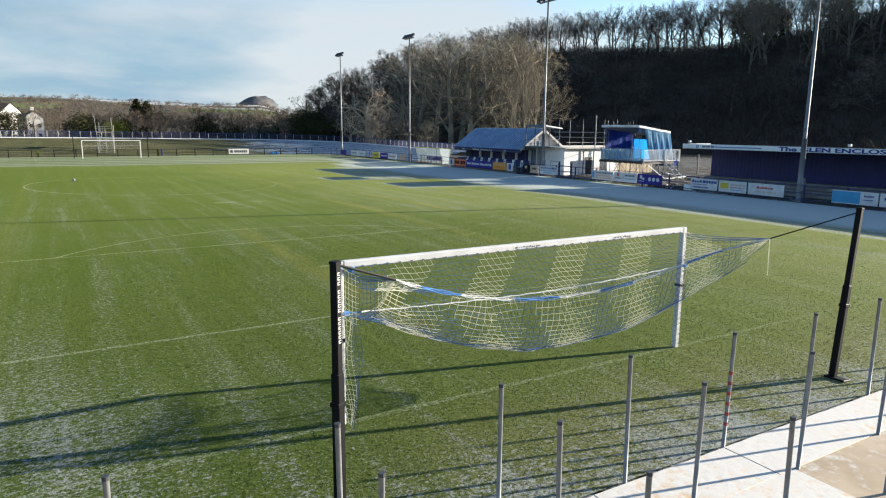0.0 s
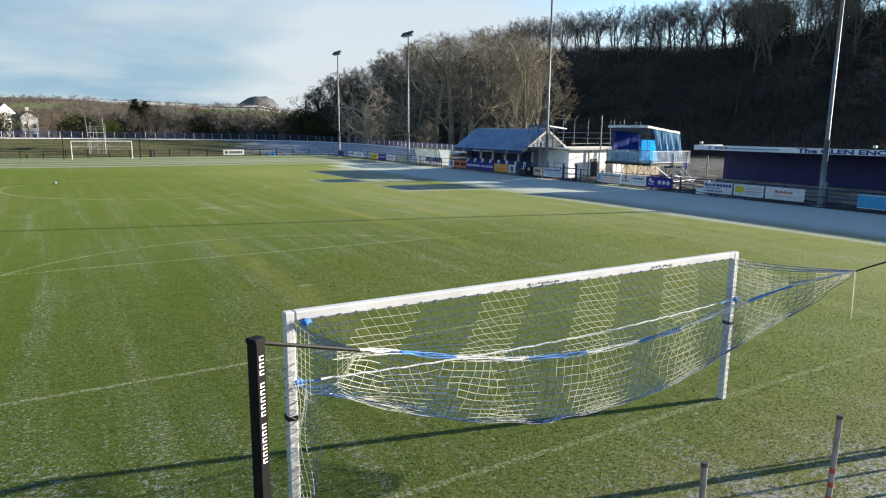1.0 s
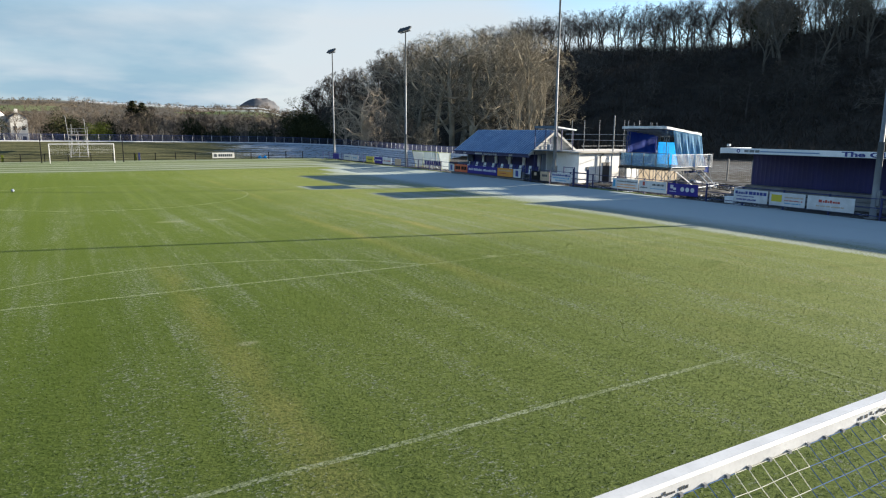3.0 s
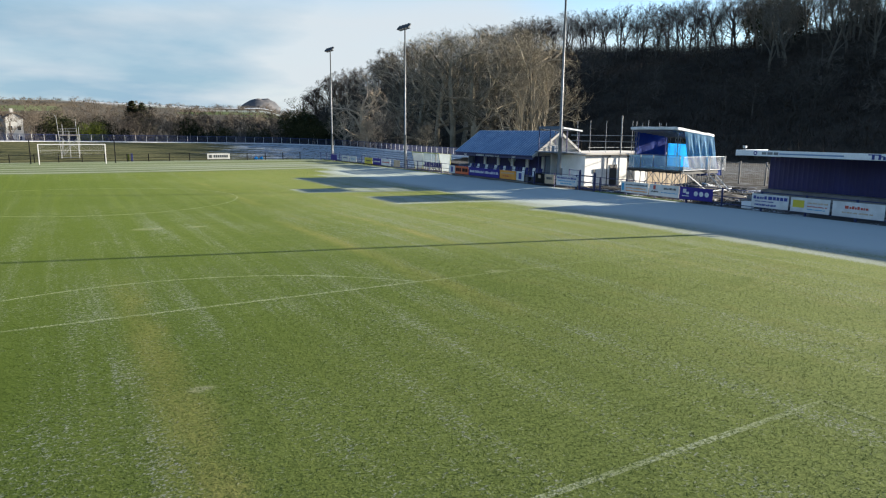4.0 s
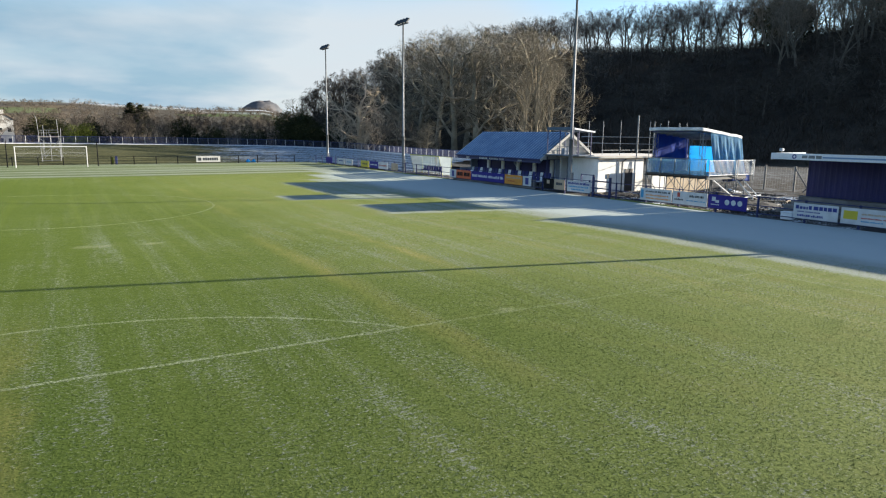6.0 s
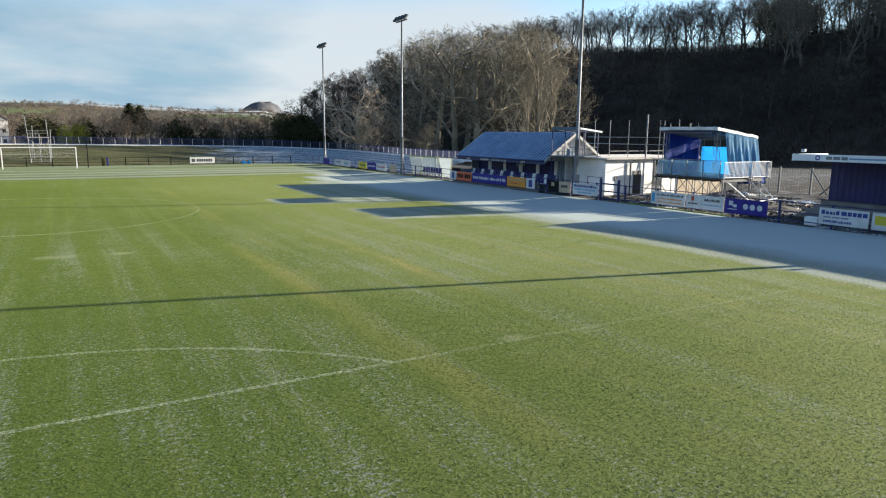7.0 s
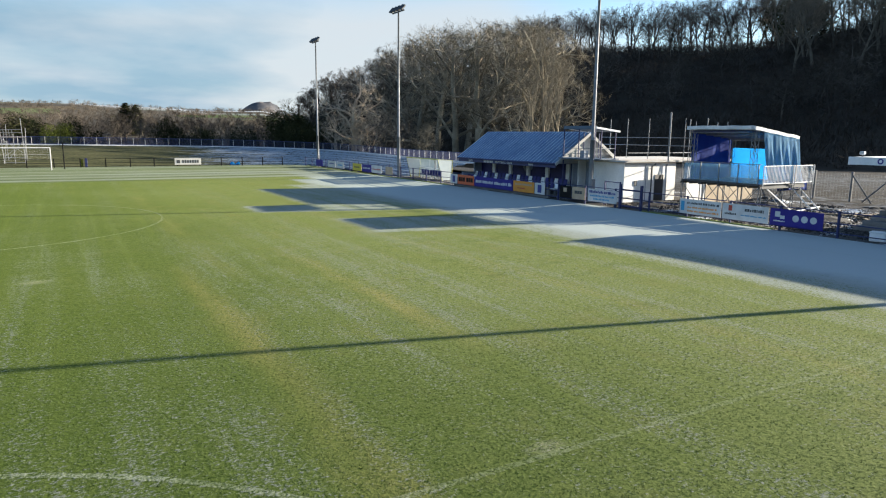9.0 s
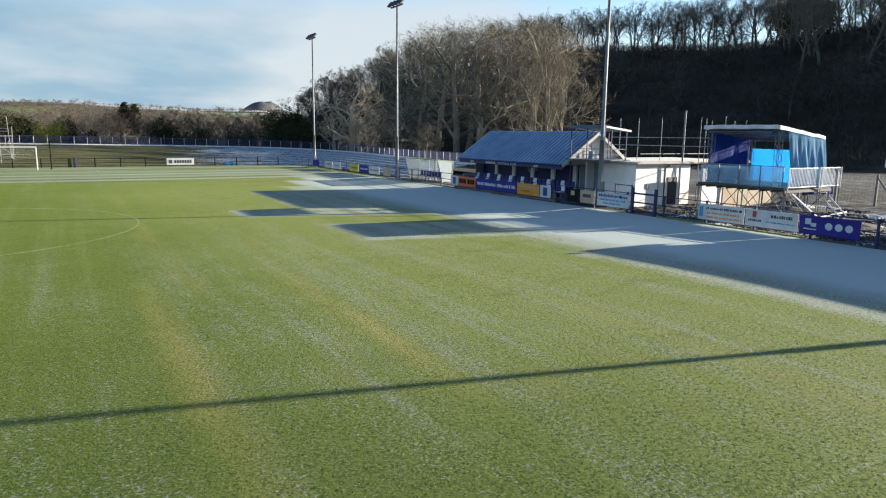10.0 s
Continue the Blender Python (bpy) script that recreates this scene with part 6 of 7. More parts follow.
def side_panel(s, corner):
    """Side of the net from post to tensioned corner, with the lower part hanging at the post."""
    n, m = 14, 9
    post_top, post_low = Vector((s * 3.64, -0.07, 2.41)), Vector((s * 3.64, -0.08, 1.74 if s > 0 else 1.70))
    pts = [[None] * (m + 1) for _ in range(n + 1)]
    for i in range(n + 1):
        for j in range(m + 1):
            u, v = i / n, j / m
            edge = post_top.lerp(post_low, v)
            p = edge.lerp(corner, u)
            p.z -= 0.25 * math.sin(math.pi * u) * (0.3 + v)
            pts[i][j] = p
    for strip in range(0, n + 1, 5):
        bm = bmesh.new()
        for i in range(strip, min(strip + 5, n + 1)):
            for j in range(m + 1):
                if i < n:
                    tube(bm, [pts[i][j], pts[i + 1][j]], 0.0027, 3, caps=False)
                if j < m:
                    tube(bm, [pts[i][j], pts[i][j + 1]], 0.0027, 3, caps=False)
        part("side_mesh", bm, "net_blue" if (strip // 5) % 2 else "net_yellow", net)


side_panel(-1, CL)
side_panel(1, CR)
# loose lower side panel that hangs down the post
bm_c, bm_b = bmesh.new(), bmesh.new()


def curtain(u, v):
    z = lerp(1.72, 0.06, v)
    wv = 0.36 * (1 - 0.25 * v) + 0.05 * math.sin(v * 9)
    return Vector((-3.66 + 0.05 * math.sin(v * 7 + u * 5) + 0.12 * u, -0.1 - u * wv + 0.03 * math.sin(u * 18), z))


for i in range(9):
    for j in range(22):
        bm = bm_b if i > 5 else bm_c
        if j < 21:
            tube(bm, [curtain(i / 8, j / 21), curtain(i / 8, (j + 1) / 21)], 0.0027, 3, caps=False)
        if i < 8:
            tube(bm, [curtain(i / 8, j / 21), curtain((i + 1) / 8, j / 21)], 0.0027, 3, caps=False)
part("hanging_mesh", bm_c, "net_yellow", net)
part("hanging_mesh", bm_b, "net_blue", net)


def roll_of(fn, r, name, segs):
    """Gathered rope in coloured lengths."""
    for a, b, col in segs:
        n = max(3, int((b - a) * 60))
        bm = bmesh.new()
        tube(bm, [fn(lerp(a, b, i / n)) + Vector((0, 0, 0.006 * math.sin(i * 2.1))) for i in range(n + 1)], r, 7)
        part(name, bm, "rope_white" if col == "w" else "rope_blue", net, "white gathered rope" if col == "w" else "blue gathered rope", True)


# the head rope is a loose bundle of bunched meshes, part white and part blue
rnd = random.Random(21)
for k in range(5):
    oy, oz = (0, 0) if k == 0 else (rnd.uniform(-0.03, 0.03), rnd.uniform(-0.04, 0.04))
    ph = rnd.uniform(0, 6)
    for a, b, col in ((0.0, 0.09, "w"), (0.09, 0.20, "b"), (0.20, 0.34, "w"), (0.34, 0.46, "b"), (0.46, 0.58, "w"), (0.58, 0.68, "b"), (0.68, 0.84, "w"), (0.84, 0.92, "b"), (0.92, 1.0, "w")):
        n = max(4, int((b - a) * 60))
        bm = bmesh.new()
        pts = []
        for i in range(n + 1):
            u = lerp(a, b, i / n)
            e = min(1.0, 9 * u + 0.25, 4 * (1 - u) + 0.15)
            pts.append(head_rope(u) + Vector((0, oy * e + 0.008 * math.sin(u * 90 + ph), oz * e + 0.010 * math.sin(u * 70 + 2 * ph))))
        tube(bm, pts, 0.009 if k == 0 else 0.0048 if col == "b" else 0.0032, 5)
        part("head_strand", bm, "rope_white" if col == "w" else "rope_blue", net)
for k in range(5):
    # bunched edge from each corner back to the post
    for s, corner in ((-1, CL), (1, CR)):
        a = Vector((s * 3.62, -0.08, 2.38 - 0.02 * k))
        pts = [a.lerp(corner, i / 10) + Vector((0, 0.012 * math.sin(k * 2 + i), -0.045 * math.sin(math.pi * i / 10) * (0.4 + 0.2 * k))) for i in range(11)]
        bm = bmesh.new()
        tube(bm, pts, 0.004, 4)
        part("edge_strand", bm, "lamp_body" if k in (1, 3) and s < 0 else "rope_white" if k % 2 else "net_blue", net)
# meshes wound round the goal posts
for s in (-1, 1):
    for k in range(4):
        bm = bmesh.new()
        tube(bm, [(s * 3.655 + 0.075 * math.cos(q * 0.9 + k * 1.57) * (1 if k % 2 else -1), 0.075 * math.sin(q * 0.9 + k * 1.57), lerp(0.08, 1.95, q / 60)) for q in range(61)], 0.0035, 3)
        part("wound_mesh", bm, "net_blue" if k % 2 else "net_yellow", net)
# bunched cords along the lowest fold
for k, (v, col) in enumerate(((0.585, "net_blue"), (0.61, "net_blue"), (0.64, "net_yellow"), (0.66, "net_blue"))):
    bm = bmesh.new()
    tube(bm, [net_point(lerp(0.01, 0.99, i / 60), v + 0.012 * math.sin(i * 0.7 + k)) for i in range(61)], 0.0032, 4)
    part("fold_strand", bm, col, net)
roll_of(foot_rope, 0.011, "foot_rope", ((0.0, 0.04, "b"), (0.04, 0.94, "w"), (0.94, 1.0, "b")))
for x, y, z in ((-3.6, -0.12, 1.74), (3.62, -0.12, 1.74), (-3.5, -0.1, 2.38)):
    knots = bmesh.new()
    bmesh.ops.create_icosphere(knots, subdivisions=2, radius=0.045, matrix=Matrix.Translation((x, y, z)) @ Matrix.Diagonal((1.4, 0.8, 0.9, 1)))
    for v in knots.verts:
        v.co += Vector((noise.noise(v.co * 30), noise.noise(v.co * 31), noise.noise(v.co * 29))) * 0.02
    part("knot", knots, "rope_blue", net)

np1 = net_post(pose(-4.55, -2.19, 0, 0, 0, 26), 2.98, label="black steel net support post with white lettering bars")
z = 2.86
for count in (3, 5, 6):
    for k in range(count):
        part("lettering_bar", boxes(((-0.020, -0.0505, z - 0.036), (0.020, -0.0485, z - 0.027)), ((-0.020, -0.0505, z - 0.027), (-0.010, -0.0485, z - 0.009)), ((-0.020, -0.0505, z - 0.009), (0.020, -0.0485, z))), "white_paint", np1)
        z -= 0.052
    z -= 0.04
net_post(pose(4.80, -2.58, 0, 0, 4.5, 0), 3.1, label="leaning black steel net support post with a foot plate")
el = thing("elastic_tie", "black elastic cord from net corner to post", "cord", group="elastic ties")
part("cord", tubes(0.017, [CL, (-4.52, -2.16, 2.93)], n=6), "black", el)
el = thing("elastic_tie", "black elastic cord from net corner to post", "cord", group="elastic ties")
part("cord", tubes(0.012, [CR, (5.02, -2.55, 3.0)], n=5), "black", el)
part("loose_end", tubes(0.006, [CR, (3.56, -1.93, 1.9)], n=4), "net_yellow", el, "thin yellow loose end")

# ---- scaffold tubes on the boarded terrace behind the goal ----
slab = thing("boarded_terrace", "frosted board sheets laid flat behind the goal", "boarding", kind="structure")
for i in range(8):
    for k in range(3):
        x0, y1 = -11.5 + 2.44 * i + 0.3 * k, (-3.36, -4.205, -5.42)[k]
        part("board_sheet", boxes(((x0 + 0.004, y1 - (0.84 if k == 0 else 1.21), -0.02), (x0 + 2.435, y1, 0.018 + 0.004 * ((i + k) % 3))), bevel=0.004), "frost_board" if k == 0 or i % 3 == 1 else "worn_board", slab)


def stake(x, y, h, lean, tape=False):
    s = thing("scaffold_tube", "upright galvanised scaffold tube" + (" wound with red and white tape" if tape else " set at the board edge"), "scaffold tube", pose(x, y, 0.0, lean[0], lean[1], 0), group="scaffold tubes")
    bm = bmesh.new()
    tube(bm, [(0, 0, 0.0), (0, 0, h)], 0.0265, 10)
    part("tube", bm, "galv", s, smooth_shade=True)
    part("end_cap", tubes(0.030, [(0, 0, h - 0.03), (0, 0, h + 0.006)], n=10), "lamp_body", s)
    if tape:
        for k in range(6):
            part("tape", tubes(0.0280, [(0, 0, 0.35 + 0.15 * k), (0, 0, 0.40 + 0.15 * k)], n=10), "red_tape", s)
    return s


rnd = random.Random(3)
for x in (-8.85, -6.92, -4.98, -3.15, -1.2, 0.71, 2.63, 4.50, 6.45, 8.4):
    stake(x, -3.34 if x < 5 else -3.36, 1.70, (rnd.uniform(-1, 1), rnd.uniform(-1, 1)), tape=abs(x - 0.71) < 0.1)
for x in (-6.95, -4.98, -3.05, -1.02, 1.05, 3.05, 5.0):
    stake(x, -4.22, 1.63, (rnd.uniform(-1, 1), rnd.uniform(-1, 1)))
for x in (-4.9, -2.85, -0.72, 1.4):
    stake(x, -5.12, 1.50, (rnd.uniform(-1, 1), rnd.uniform(-1, 1)))

# ---- trees ----


def bare_tree_mesh(seed, height, material, trunk_r=0.4, fork=0.2, limbs=8, kids=5, tips=5, twigs=14, spread=0.8, up=0.2, kink=0.22, tw=0.014, ragged=0.3, droop=0.0, wide=1.0):
    """A leafless tree as two meshes (trunk, crown): trunk, limbs, branches and branchlets that kink as they grow, and fans of fine twigs."""
    rnd = random.Random(seed)
    sets = (([], []), ([], []))

    def limb(which, pts, r0, r1, sides):
        vs, fs = sets[which]
        base = len(vs)
        for i, p in enumerate(pts):
            d = (pts[min(i + 1, len(pts) - 1)] - pts[max(i - 1, 0)]).normalized()
            a = d.cross(Vector((0.31, 0.2, 0.93)) if abs(d.z) < 0.9 else Vector((1, 0, 0))).normalized()
            b = d.cross(a)
            r = lerp(r0, r1, i / (len(pts) - 1))
            for k in range(sides):
                t = 2 * math.pi * k / sides
                vs.append(p + (a * math.cos(t) + b * math.sin(t)) * r)
        for i in range(len(pts) - 1):
            for k in range(sides):
                q = base + i * sides
                fs.append((q + k, q + (k + 1) % sides, q + sides + (k + 1) % sides, q + sides + k))

    def fan(pts, d, length, count):
        vs, fs = sets[1]
        n = len(pts) - 1
        for _ in range(count):
            f = rnd.uniform(0.05, 1.0) * n
            i = min(n - 1, int(f))
            p = pts[i].lerp(pts[i + 1], f - i)
            e = (d + Vector((rnd.gauss(0, 0.75), rnd.gauss(0, 0.75), rnd.gauss(0.05 - droop, 0.6)))).normalized()
            side = e.cross(Vector((rnd.uniform(-1, 1), rnd.uniform(-1, 1), rnd.uniform(-1, 1)))).normalized() * tw * rnd.uniform(0.6, 1.2)
            base = len(vs)
            vs.extend((p - side, p + side, p + e * length * rnd.uniform(0.5, 1.2)))
            fs.append((base, base + 1, base + 2))

    def grow(p, d, length, r, level):
        n = (5, 4, 3, 2)[level]
        pts, q, dd = [p.copy()], p.copy(), d.copy()
        for i in range(n):
            k = kink * (0.35 if level == 0 else 1.0)
            dd = (dd + Vector((rnd.gauss(0, k), rnd.gauss(0, k), rnd.gauss(0, k * 0.6) + (up * 0.35 if level else 0.05)))).normalized()
            q = q + dd * (length / n)
            pts.append(q.copy())
        tip = r * (0.4, 0.3, 0.3, 0.4)[level]
        limb(0 if level == 0 else 1, pts, r, max(tip, 0.008), (8, 5, 3, 3)[level])
        if level == 3:
            fan(pts, dd, height * 0.075, twigs)
            return
        count = (limbs, kids, tips)[level]
        if level == 2:
            fan(pts, dd, height * 0.06, twigs // 3)
        for k in range(count):
            f = lerp(fork, 1.0, (k + rnd.random()) / count) if level == 0 else lerp(0.25, 1.0, (k + rnd.random()) / count)
            i = min(n - 1, int(f * n))
            pp = pts[i].lerp(pts[i + 1], min(1, f * n - i))
            d0 = (pts[i + 1] - pts[i]).normalized()
            ang = 2 * math.pi * (k * 0.382 + rnd.uniform(-0.12, 0.12)) + seed
            a = d0.cross(Vector((0, 0, 1)) if abs(d0.z) < 0.9 else Vector((1, 0, 0))).normalized()
            out = a * math.cos(ang) + d0.cross(a) * math.sin(ang)
            tilt = spread * rnd.uniform(0.7, 1.2) * (1.2 - 0.55 * f)
            nd = (d0 * math.cos(tilt) + out * math.sin(tilt)).normalized()
            size = (0.62, 0.55, 0.5)[level] * rnd.uniform(0.8, 1.15) * (1.15 - 0.4 * f)
            grow(pp, nd, length * size, lerp(r, tip, f) * rnd.uniform(0.5, 0.68), level + 1)

    grow(Vector((0, 0, -0.3)), Vector((rnd.uniform(-0.06, 0.06), rnd.uniform(-0.06, 0.06), 1)).normalized(), height * 0.72, trunk_r, 0)
    # the crown keeps to a rounded, uneven outline: what shoots past it is drawn back
    zs = sorted(v.z for v in sets[1][0])
    top0 = zs[int(len(zs) * 0.985)]
    rad = sorted(math.hypot(v.x, v.y) for v in sets[1][0])[int(len(zs) * 0.9)]
    for vs_ in (sets[0][0], sets[1][0]):
        for v in vs_:
            c = Vector((0, 0, top0 * 0.56))
            d = v - c
            rho = math.sqrt((d.x / rad) ** 2 + (d.y / rad) ** 2 + (d.z / (top0 * 0.46)) ** 2)
            if rho > 0.8 and v.z > top0 * 0.05:
                w = min(1.0, (v.z / top0 - 0.05) / 0.25)
                v.xyz = c + d * lerp(1.0, (0.8 + ragged * math.tanh((rho - 0.8) / (ragged * 1.8))) / rho, w)
    top = max(v.z for v in sets[1][0])
    out = []
    f = height / top
    for (vs, fs), nm in zip(sets, ("trunk", "crown")):
        me = bpy.data.meshes.new(nm)
        me.from_pydata([(v.x * f * wide, v.y * f * wide, v.z * f) for v in vs], [], fs)
        me.materials.append(M[material])
        out.append(me)
    return out


def plant(meshes, label, m, group, category="tree", name="tree"):
    t = thing(name, label, category, m, group=group)
    for me, nm in zip(meshes, ("trunk", "crown")):
        o = new(nm, me)
        o.parent = t
    return t


def wood_of(name, label, items):
    """A far wood that nobody could count: crowns and trunks of many trees joined into one mesh."""
    co, tri = [], []
    n = 0
    for meshes, m in items:
        mm = np.array(m)
        for me in meshes:
            v = np.empty(len(me.vertices) * 3, dtype=np.float32)
            me.vertices.foreach_get("co", v)
            me.calc_loop_triangles()
            t = np.empty(len(me.loop_triangles) * 3, dtype=np.int32)
            me.loop_triangles.foreach_get("vertices", t)
            co.append(v.reshape(-1, 3) @ mm[:3, :3].T + mm[:3, 3])
            tri.append(t + n)
            n += len(me.vertices)
    co, tri = np.concatenate(co).astype(np.float32), np.concatenate(tri)
    me = bpy.data.meshes.new(name)
    me.vertices.add(len(co))
    me.vertices.foreach_set("co", co.reshape(-1))
    me.loops.add(len(tri))
    me.loops.foreach_set("vertex_index", tri)
    me.polygons.add(len(tri) // 3)
    me.polygons.foreach_set("loop_start", np.arange(0, len(tri), 3, dtype=np.int32))
    me.update(calc_edges=True)
    me.materials.append(items[0][0][0].materials[0])
    return tagged(new(name, me), label, "wood", kind="stuff")


def spot(az, r):
    x, y = r * math.sin(radians(az)), r * math.cos(radians(az))
    return x, y, ground_z(x, y)


def sized(x, y, z, s, turn, sx=1.0):
    return Matrix.Translation((x, y, z - 0.2)) @ Matrix.Rotation(radians(turn), 4, "Z") @ Matrix.Diagonal((s * sx, s * sx, s, 1))


big = [bare_tree_mesh(11 + i, 18, "bark", 0.46, fork=0.16, limbs=10, kids=6, tips=5, twigs=12, spread=0.95, up=0.10, kink=0.30, tw=0.014, ragged=0.36) for i in range(4)]
# back row uses the bark that has shade in its colour
far_big = [bare_tree_mesh(111 + i, 18, "bark_shaded", 0.40, fork=0.22, limbs=8, kids=5, tips=5, twigs=22, spread=0.75, up=0.2, kink=0.22, tw=0.020, ragged=0.35) for i in range(3)]
upright = bare_tree_mesh(131, 18, "bark_grey", 0.26, fork=0.08, limbs=12, kids=5, tips=4, twigs=12, spread=0.5, up=0.42, kink=0.16, tw=0.014, ragged=0.5)
wood = [bare_tree_mesh(151 + i, 17, "bark_crest_lit", 0.28, fork=0.24, limbs=7, kids=5, tips=4, twigs=9, spread=0.75, up=0.2, kink=0.2, tw=0.03, ragged=0.35) for i in range(3)]
belt = [bare_tree_mesh(91 + i, 11, "bark_belt", 0.18, fork=0.16, limbs=7, kids=5, tips=4, twigs=12, spread=0.8, up=0.18, kink=0.2, tw=0.022, ragged=0.4) for i in range(3)]
far_belt = [bare_tree_mesh(191 + i, 11, "bark_belt", 0.2, fork=0.18, limbs=6, kids=4, tips=2, twigs=8, spread=0.8, up=0.18, kink=0.2, tw=0.075, ragged=0.4) for i in range(3)]
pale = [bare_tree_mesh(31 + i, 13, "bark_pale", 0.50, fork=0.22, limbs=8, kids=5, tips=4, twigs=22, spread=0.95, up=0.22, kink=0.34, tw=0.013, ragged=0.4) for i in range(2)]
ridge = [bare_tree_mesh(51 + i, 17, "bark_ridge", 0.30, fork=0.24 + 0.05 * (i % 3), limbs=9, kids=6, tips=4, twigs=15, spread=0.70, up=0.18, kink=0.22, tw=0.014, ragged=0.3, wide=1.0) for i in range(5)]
# two tones of one scrub: shaded and sunlit are put into the bark
scrub_dark = [bare_tree_mesh(171 + i, 8, "bark_slope_shaded", 0.10, fork=0.06, limbs=9, kids=5, tips=3, twigs=8, spread=0.95, up=0.16, kink=0.24, tw=0.03, ragged=0.3) for i in range(2)]
scrub = [bare_tree_mesh(71 + i, 8, "bark_grey", 0.10, fork=0.05, limbs=9, kids=5, tips=4, twigs=11, spread=0.9, up=0.25, kink=0.26, tw=0.012, ragged=0.4) for i in range(3)]

# large trees behind the stand and terrace
rnd = random.Random(8)
TALL = ((26.0, 150, 5.6), (27.6, 138, 6.9), (29.0, 132, 7.5), (30.6, 128, 7.8), (32.4, 126, 7.9), (34.0, 130, 8.0), (35.6, 126, 8.1), (37.0, 128, 7.4), (38.2, 132, 6.4),
        (28.3, 160, 7.3), (31.5, 158, 8.1), (33.4, 162, 8.2), (36.4, 165, 8.3), (25.0, 185, 5.6), (24.0, 205, 5.2), (22.6, 215, 4.8), (21.2, 225, 4.4), (20.0, 235, 3.9), (18.9, 245, 3.4), (18.0, 250, 2.9),
        (27.0, 195, 6.6), (29.8, 200, 7.6), (35.0, 190, 8.2), (38.0, 205, 8.5), (23.3, 190, 4.6), (25.8, 225, 6.0), (22.0, 240, 4.7), (24.6, 235, 5.6), (20.5, 255, 4.1), (27.8, 240, 6.6), (26.9, 215, 6.4), (32.4, 210, 8.0), (19.5, 200, 3.2), (21.8, 190, 3.8))
for i, (az, r, top) in enumerate(TALL):
    x, y, z = spot(az, r)
    top += table(az, ((18, 0.4), (22, 0.7), (26, 1.1), (28, 1.2), (31, 1.1), (37, 1.0), (39, 0.6)))
    h = 4.3 + r * math.tan(radians(top)) - z
    plant(far_big[i % 3] if r > 180 else big[i % 4], "large leafless tree with dense brown twigs", sized(x, y, z, h / 18, rnd.uniform(0, 360), rnd.uniform(0.95, 1.2)), "trees below the hill")
for az, r, top in ((37.4, 118, 9.6), (38.4, 116, 6.8), (36.3, 116, 6.0)):
    x, y, z = spot(az, r)
    h = 4.3 + r * math.tan(radians(top)) - z
    plant(upright, "pale grey leafless tree with upright stems", sized(x, y, z, h / 18, az * 70, 0.8), "trees below the hill")
for az, r, top, k in ((22.4, 118, 5.2, 0), (24.2, 124, 2.6, 1), (21.2, 126, 2.2, 1), (23.4, 119, 3.2, 1), (22.9, 116, 1.5, 0), (24.0, 117, 1.6, 1)):
    x, y, z = spot(az, r)
    h = 4.3 + r * math.tan(radians(top)) - z
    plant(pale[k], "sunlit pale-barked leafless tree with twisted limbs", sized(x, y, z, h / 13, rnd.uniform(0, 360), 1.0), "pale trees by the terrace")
for i in range(46):
    az, r = rnd.uniform(19, 39.5), rnd.uniform(112, 165)
    if az > 33 and r < 118:
        r += 12
    x, y, z = spot(az, r)
    h = rnd.uniform(4.5, 9)
    plant(scrub[i % 3] if i % 2 and az > 27.5 else scrub_dark[i % 4 // 2], "leafless brown scrub below the trees", sized(x, y, z, h / 8, rnd.uniform(0, 360), 1.2), "scrub below the hill", "shrub", "shrub")

LATER = []
# bare bushes and low trees that show faintly on the shaded slope
for i in range(46):
    az, r = rnd.uniform(41, 70), rnd.uniform(150, 270)
    x, y, z = spot(az, r)
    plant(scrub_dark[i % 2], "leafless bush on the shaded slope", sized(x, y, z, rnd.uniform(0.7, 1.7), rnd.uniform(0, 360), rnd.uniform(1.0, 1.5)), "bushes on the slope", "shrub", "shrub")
# row of trees on the skyline
for i in range(54):
    az = lerp(36.0, 57.0, (i + rnd.uniform(-1.2, 1.2)) / 53)
    r = rnd.uniform(296, 312)
    x, y, z = spot(az, r)
    top = table(az, ((36, 9.2), (38, 9.5), (42, 9.7), (45, 10.1), (49, 10.2), (53, 10.5), (57, 11.0))) + 0.45 - 1.2 * rnd.random() ** 1.6
    h = 4.3 + r * math.tan(radians(top)) - z
    plant(ridge[i % 5], "tall leafless tree on the hill's skyline", sized(x, y, z, h / 17, rnd.uniform(0, 360), rnd.uniform(0.9, 1.25)), "skyline trees")
HILL_WOOD = []
for i in range(74):
    az, r = rnd.uniform(54.5, 71), rnd.uniform(200, 300)
    x, y, z = spot(az, r)
    HILL_WOOD.append((wood[i % 3], sized(x, y, z, rnd.uniform(0.95, 1.4), rnd.uniform(0, 360), 1.2)))
for az, r, h in ((55.2, 280, 12), (56.5, 270, 13), (57.2, 250, 9), (61.5, 255, 8), (66.5, 262, 9)):
    x, y, z = spot(az, r)
    LATER.append((x, y, z, h))
for i in range(22):
    az = rnd.uniform(18, 37)
    r = rnd.uniform(235, 300)
    x, y, z = spot(az, r)
    HILL_WOOD.append((wood[i % 3], sized(x, y, z, rnd.uniform(0.6, 0.85), rnd.uniform(0, 360), 1.1)))
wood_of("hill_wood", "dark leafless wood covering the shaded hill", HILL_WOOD)


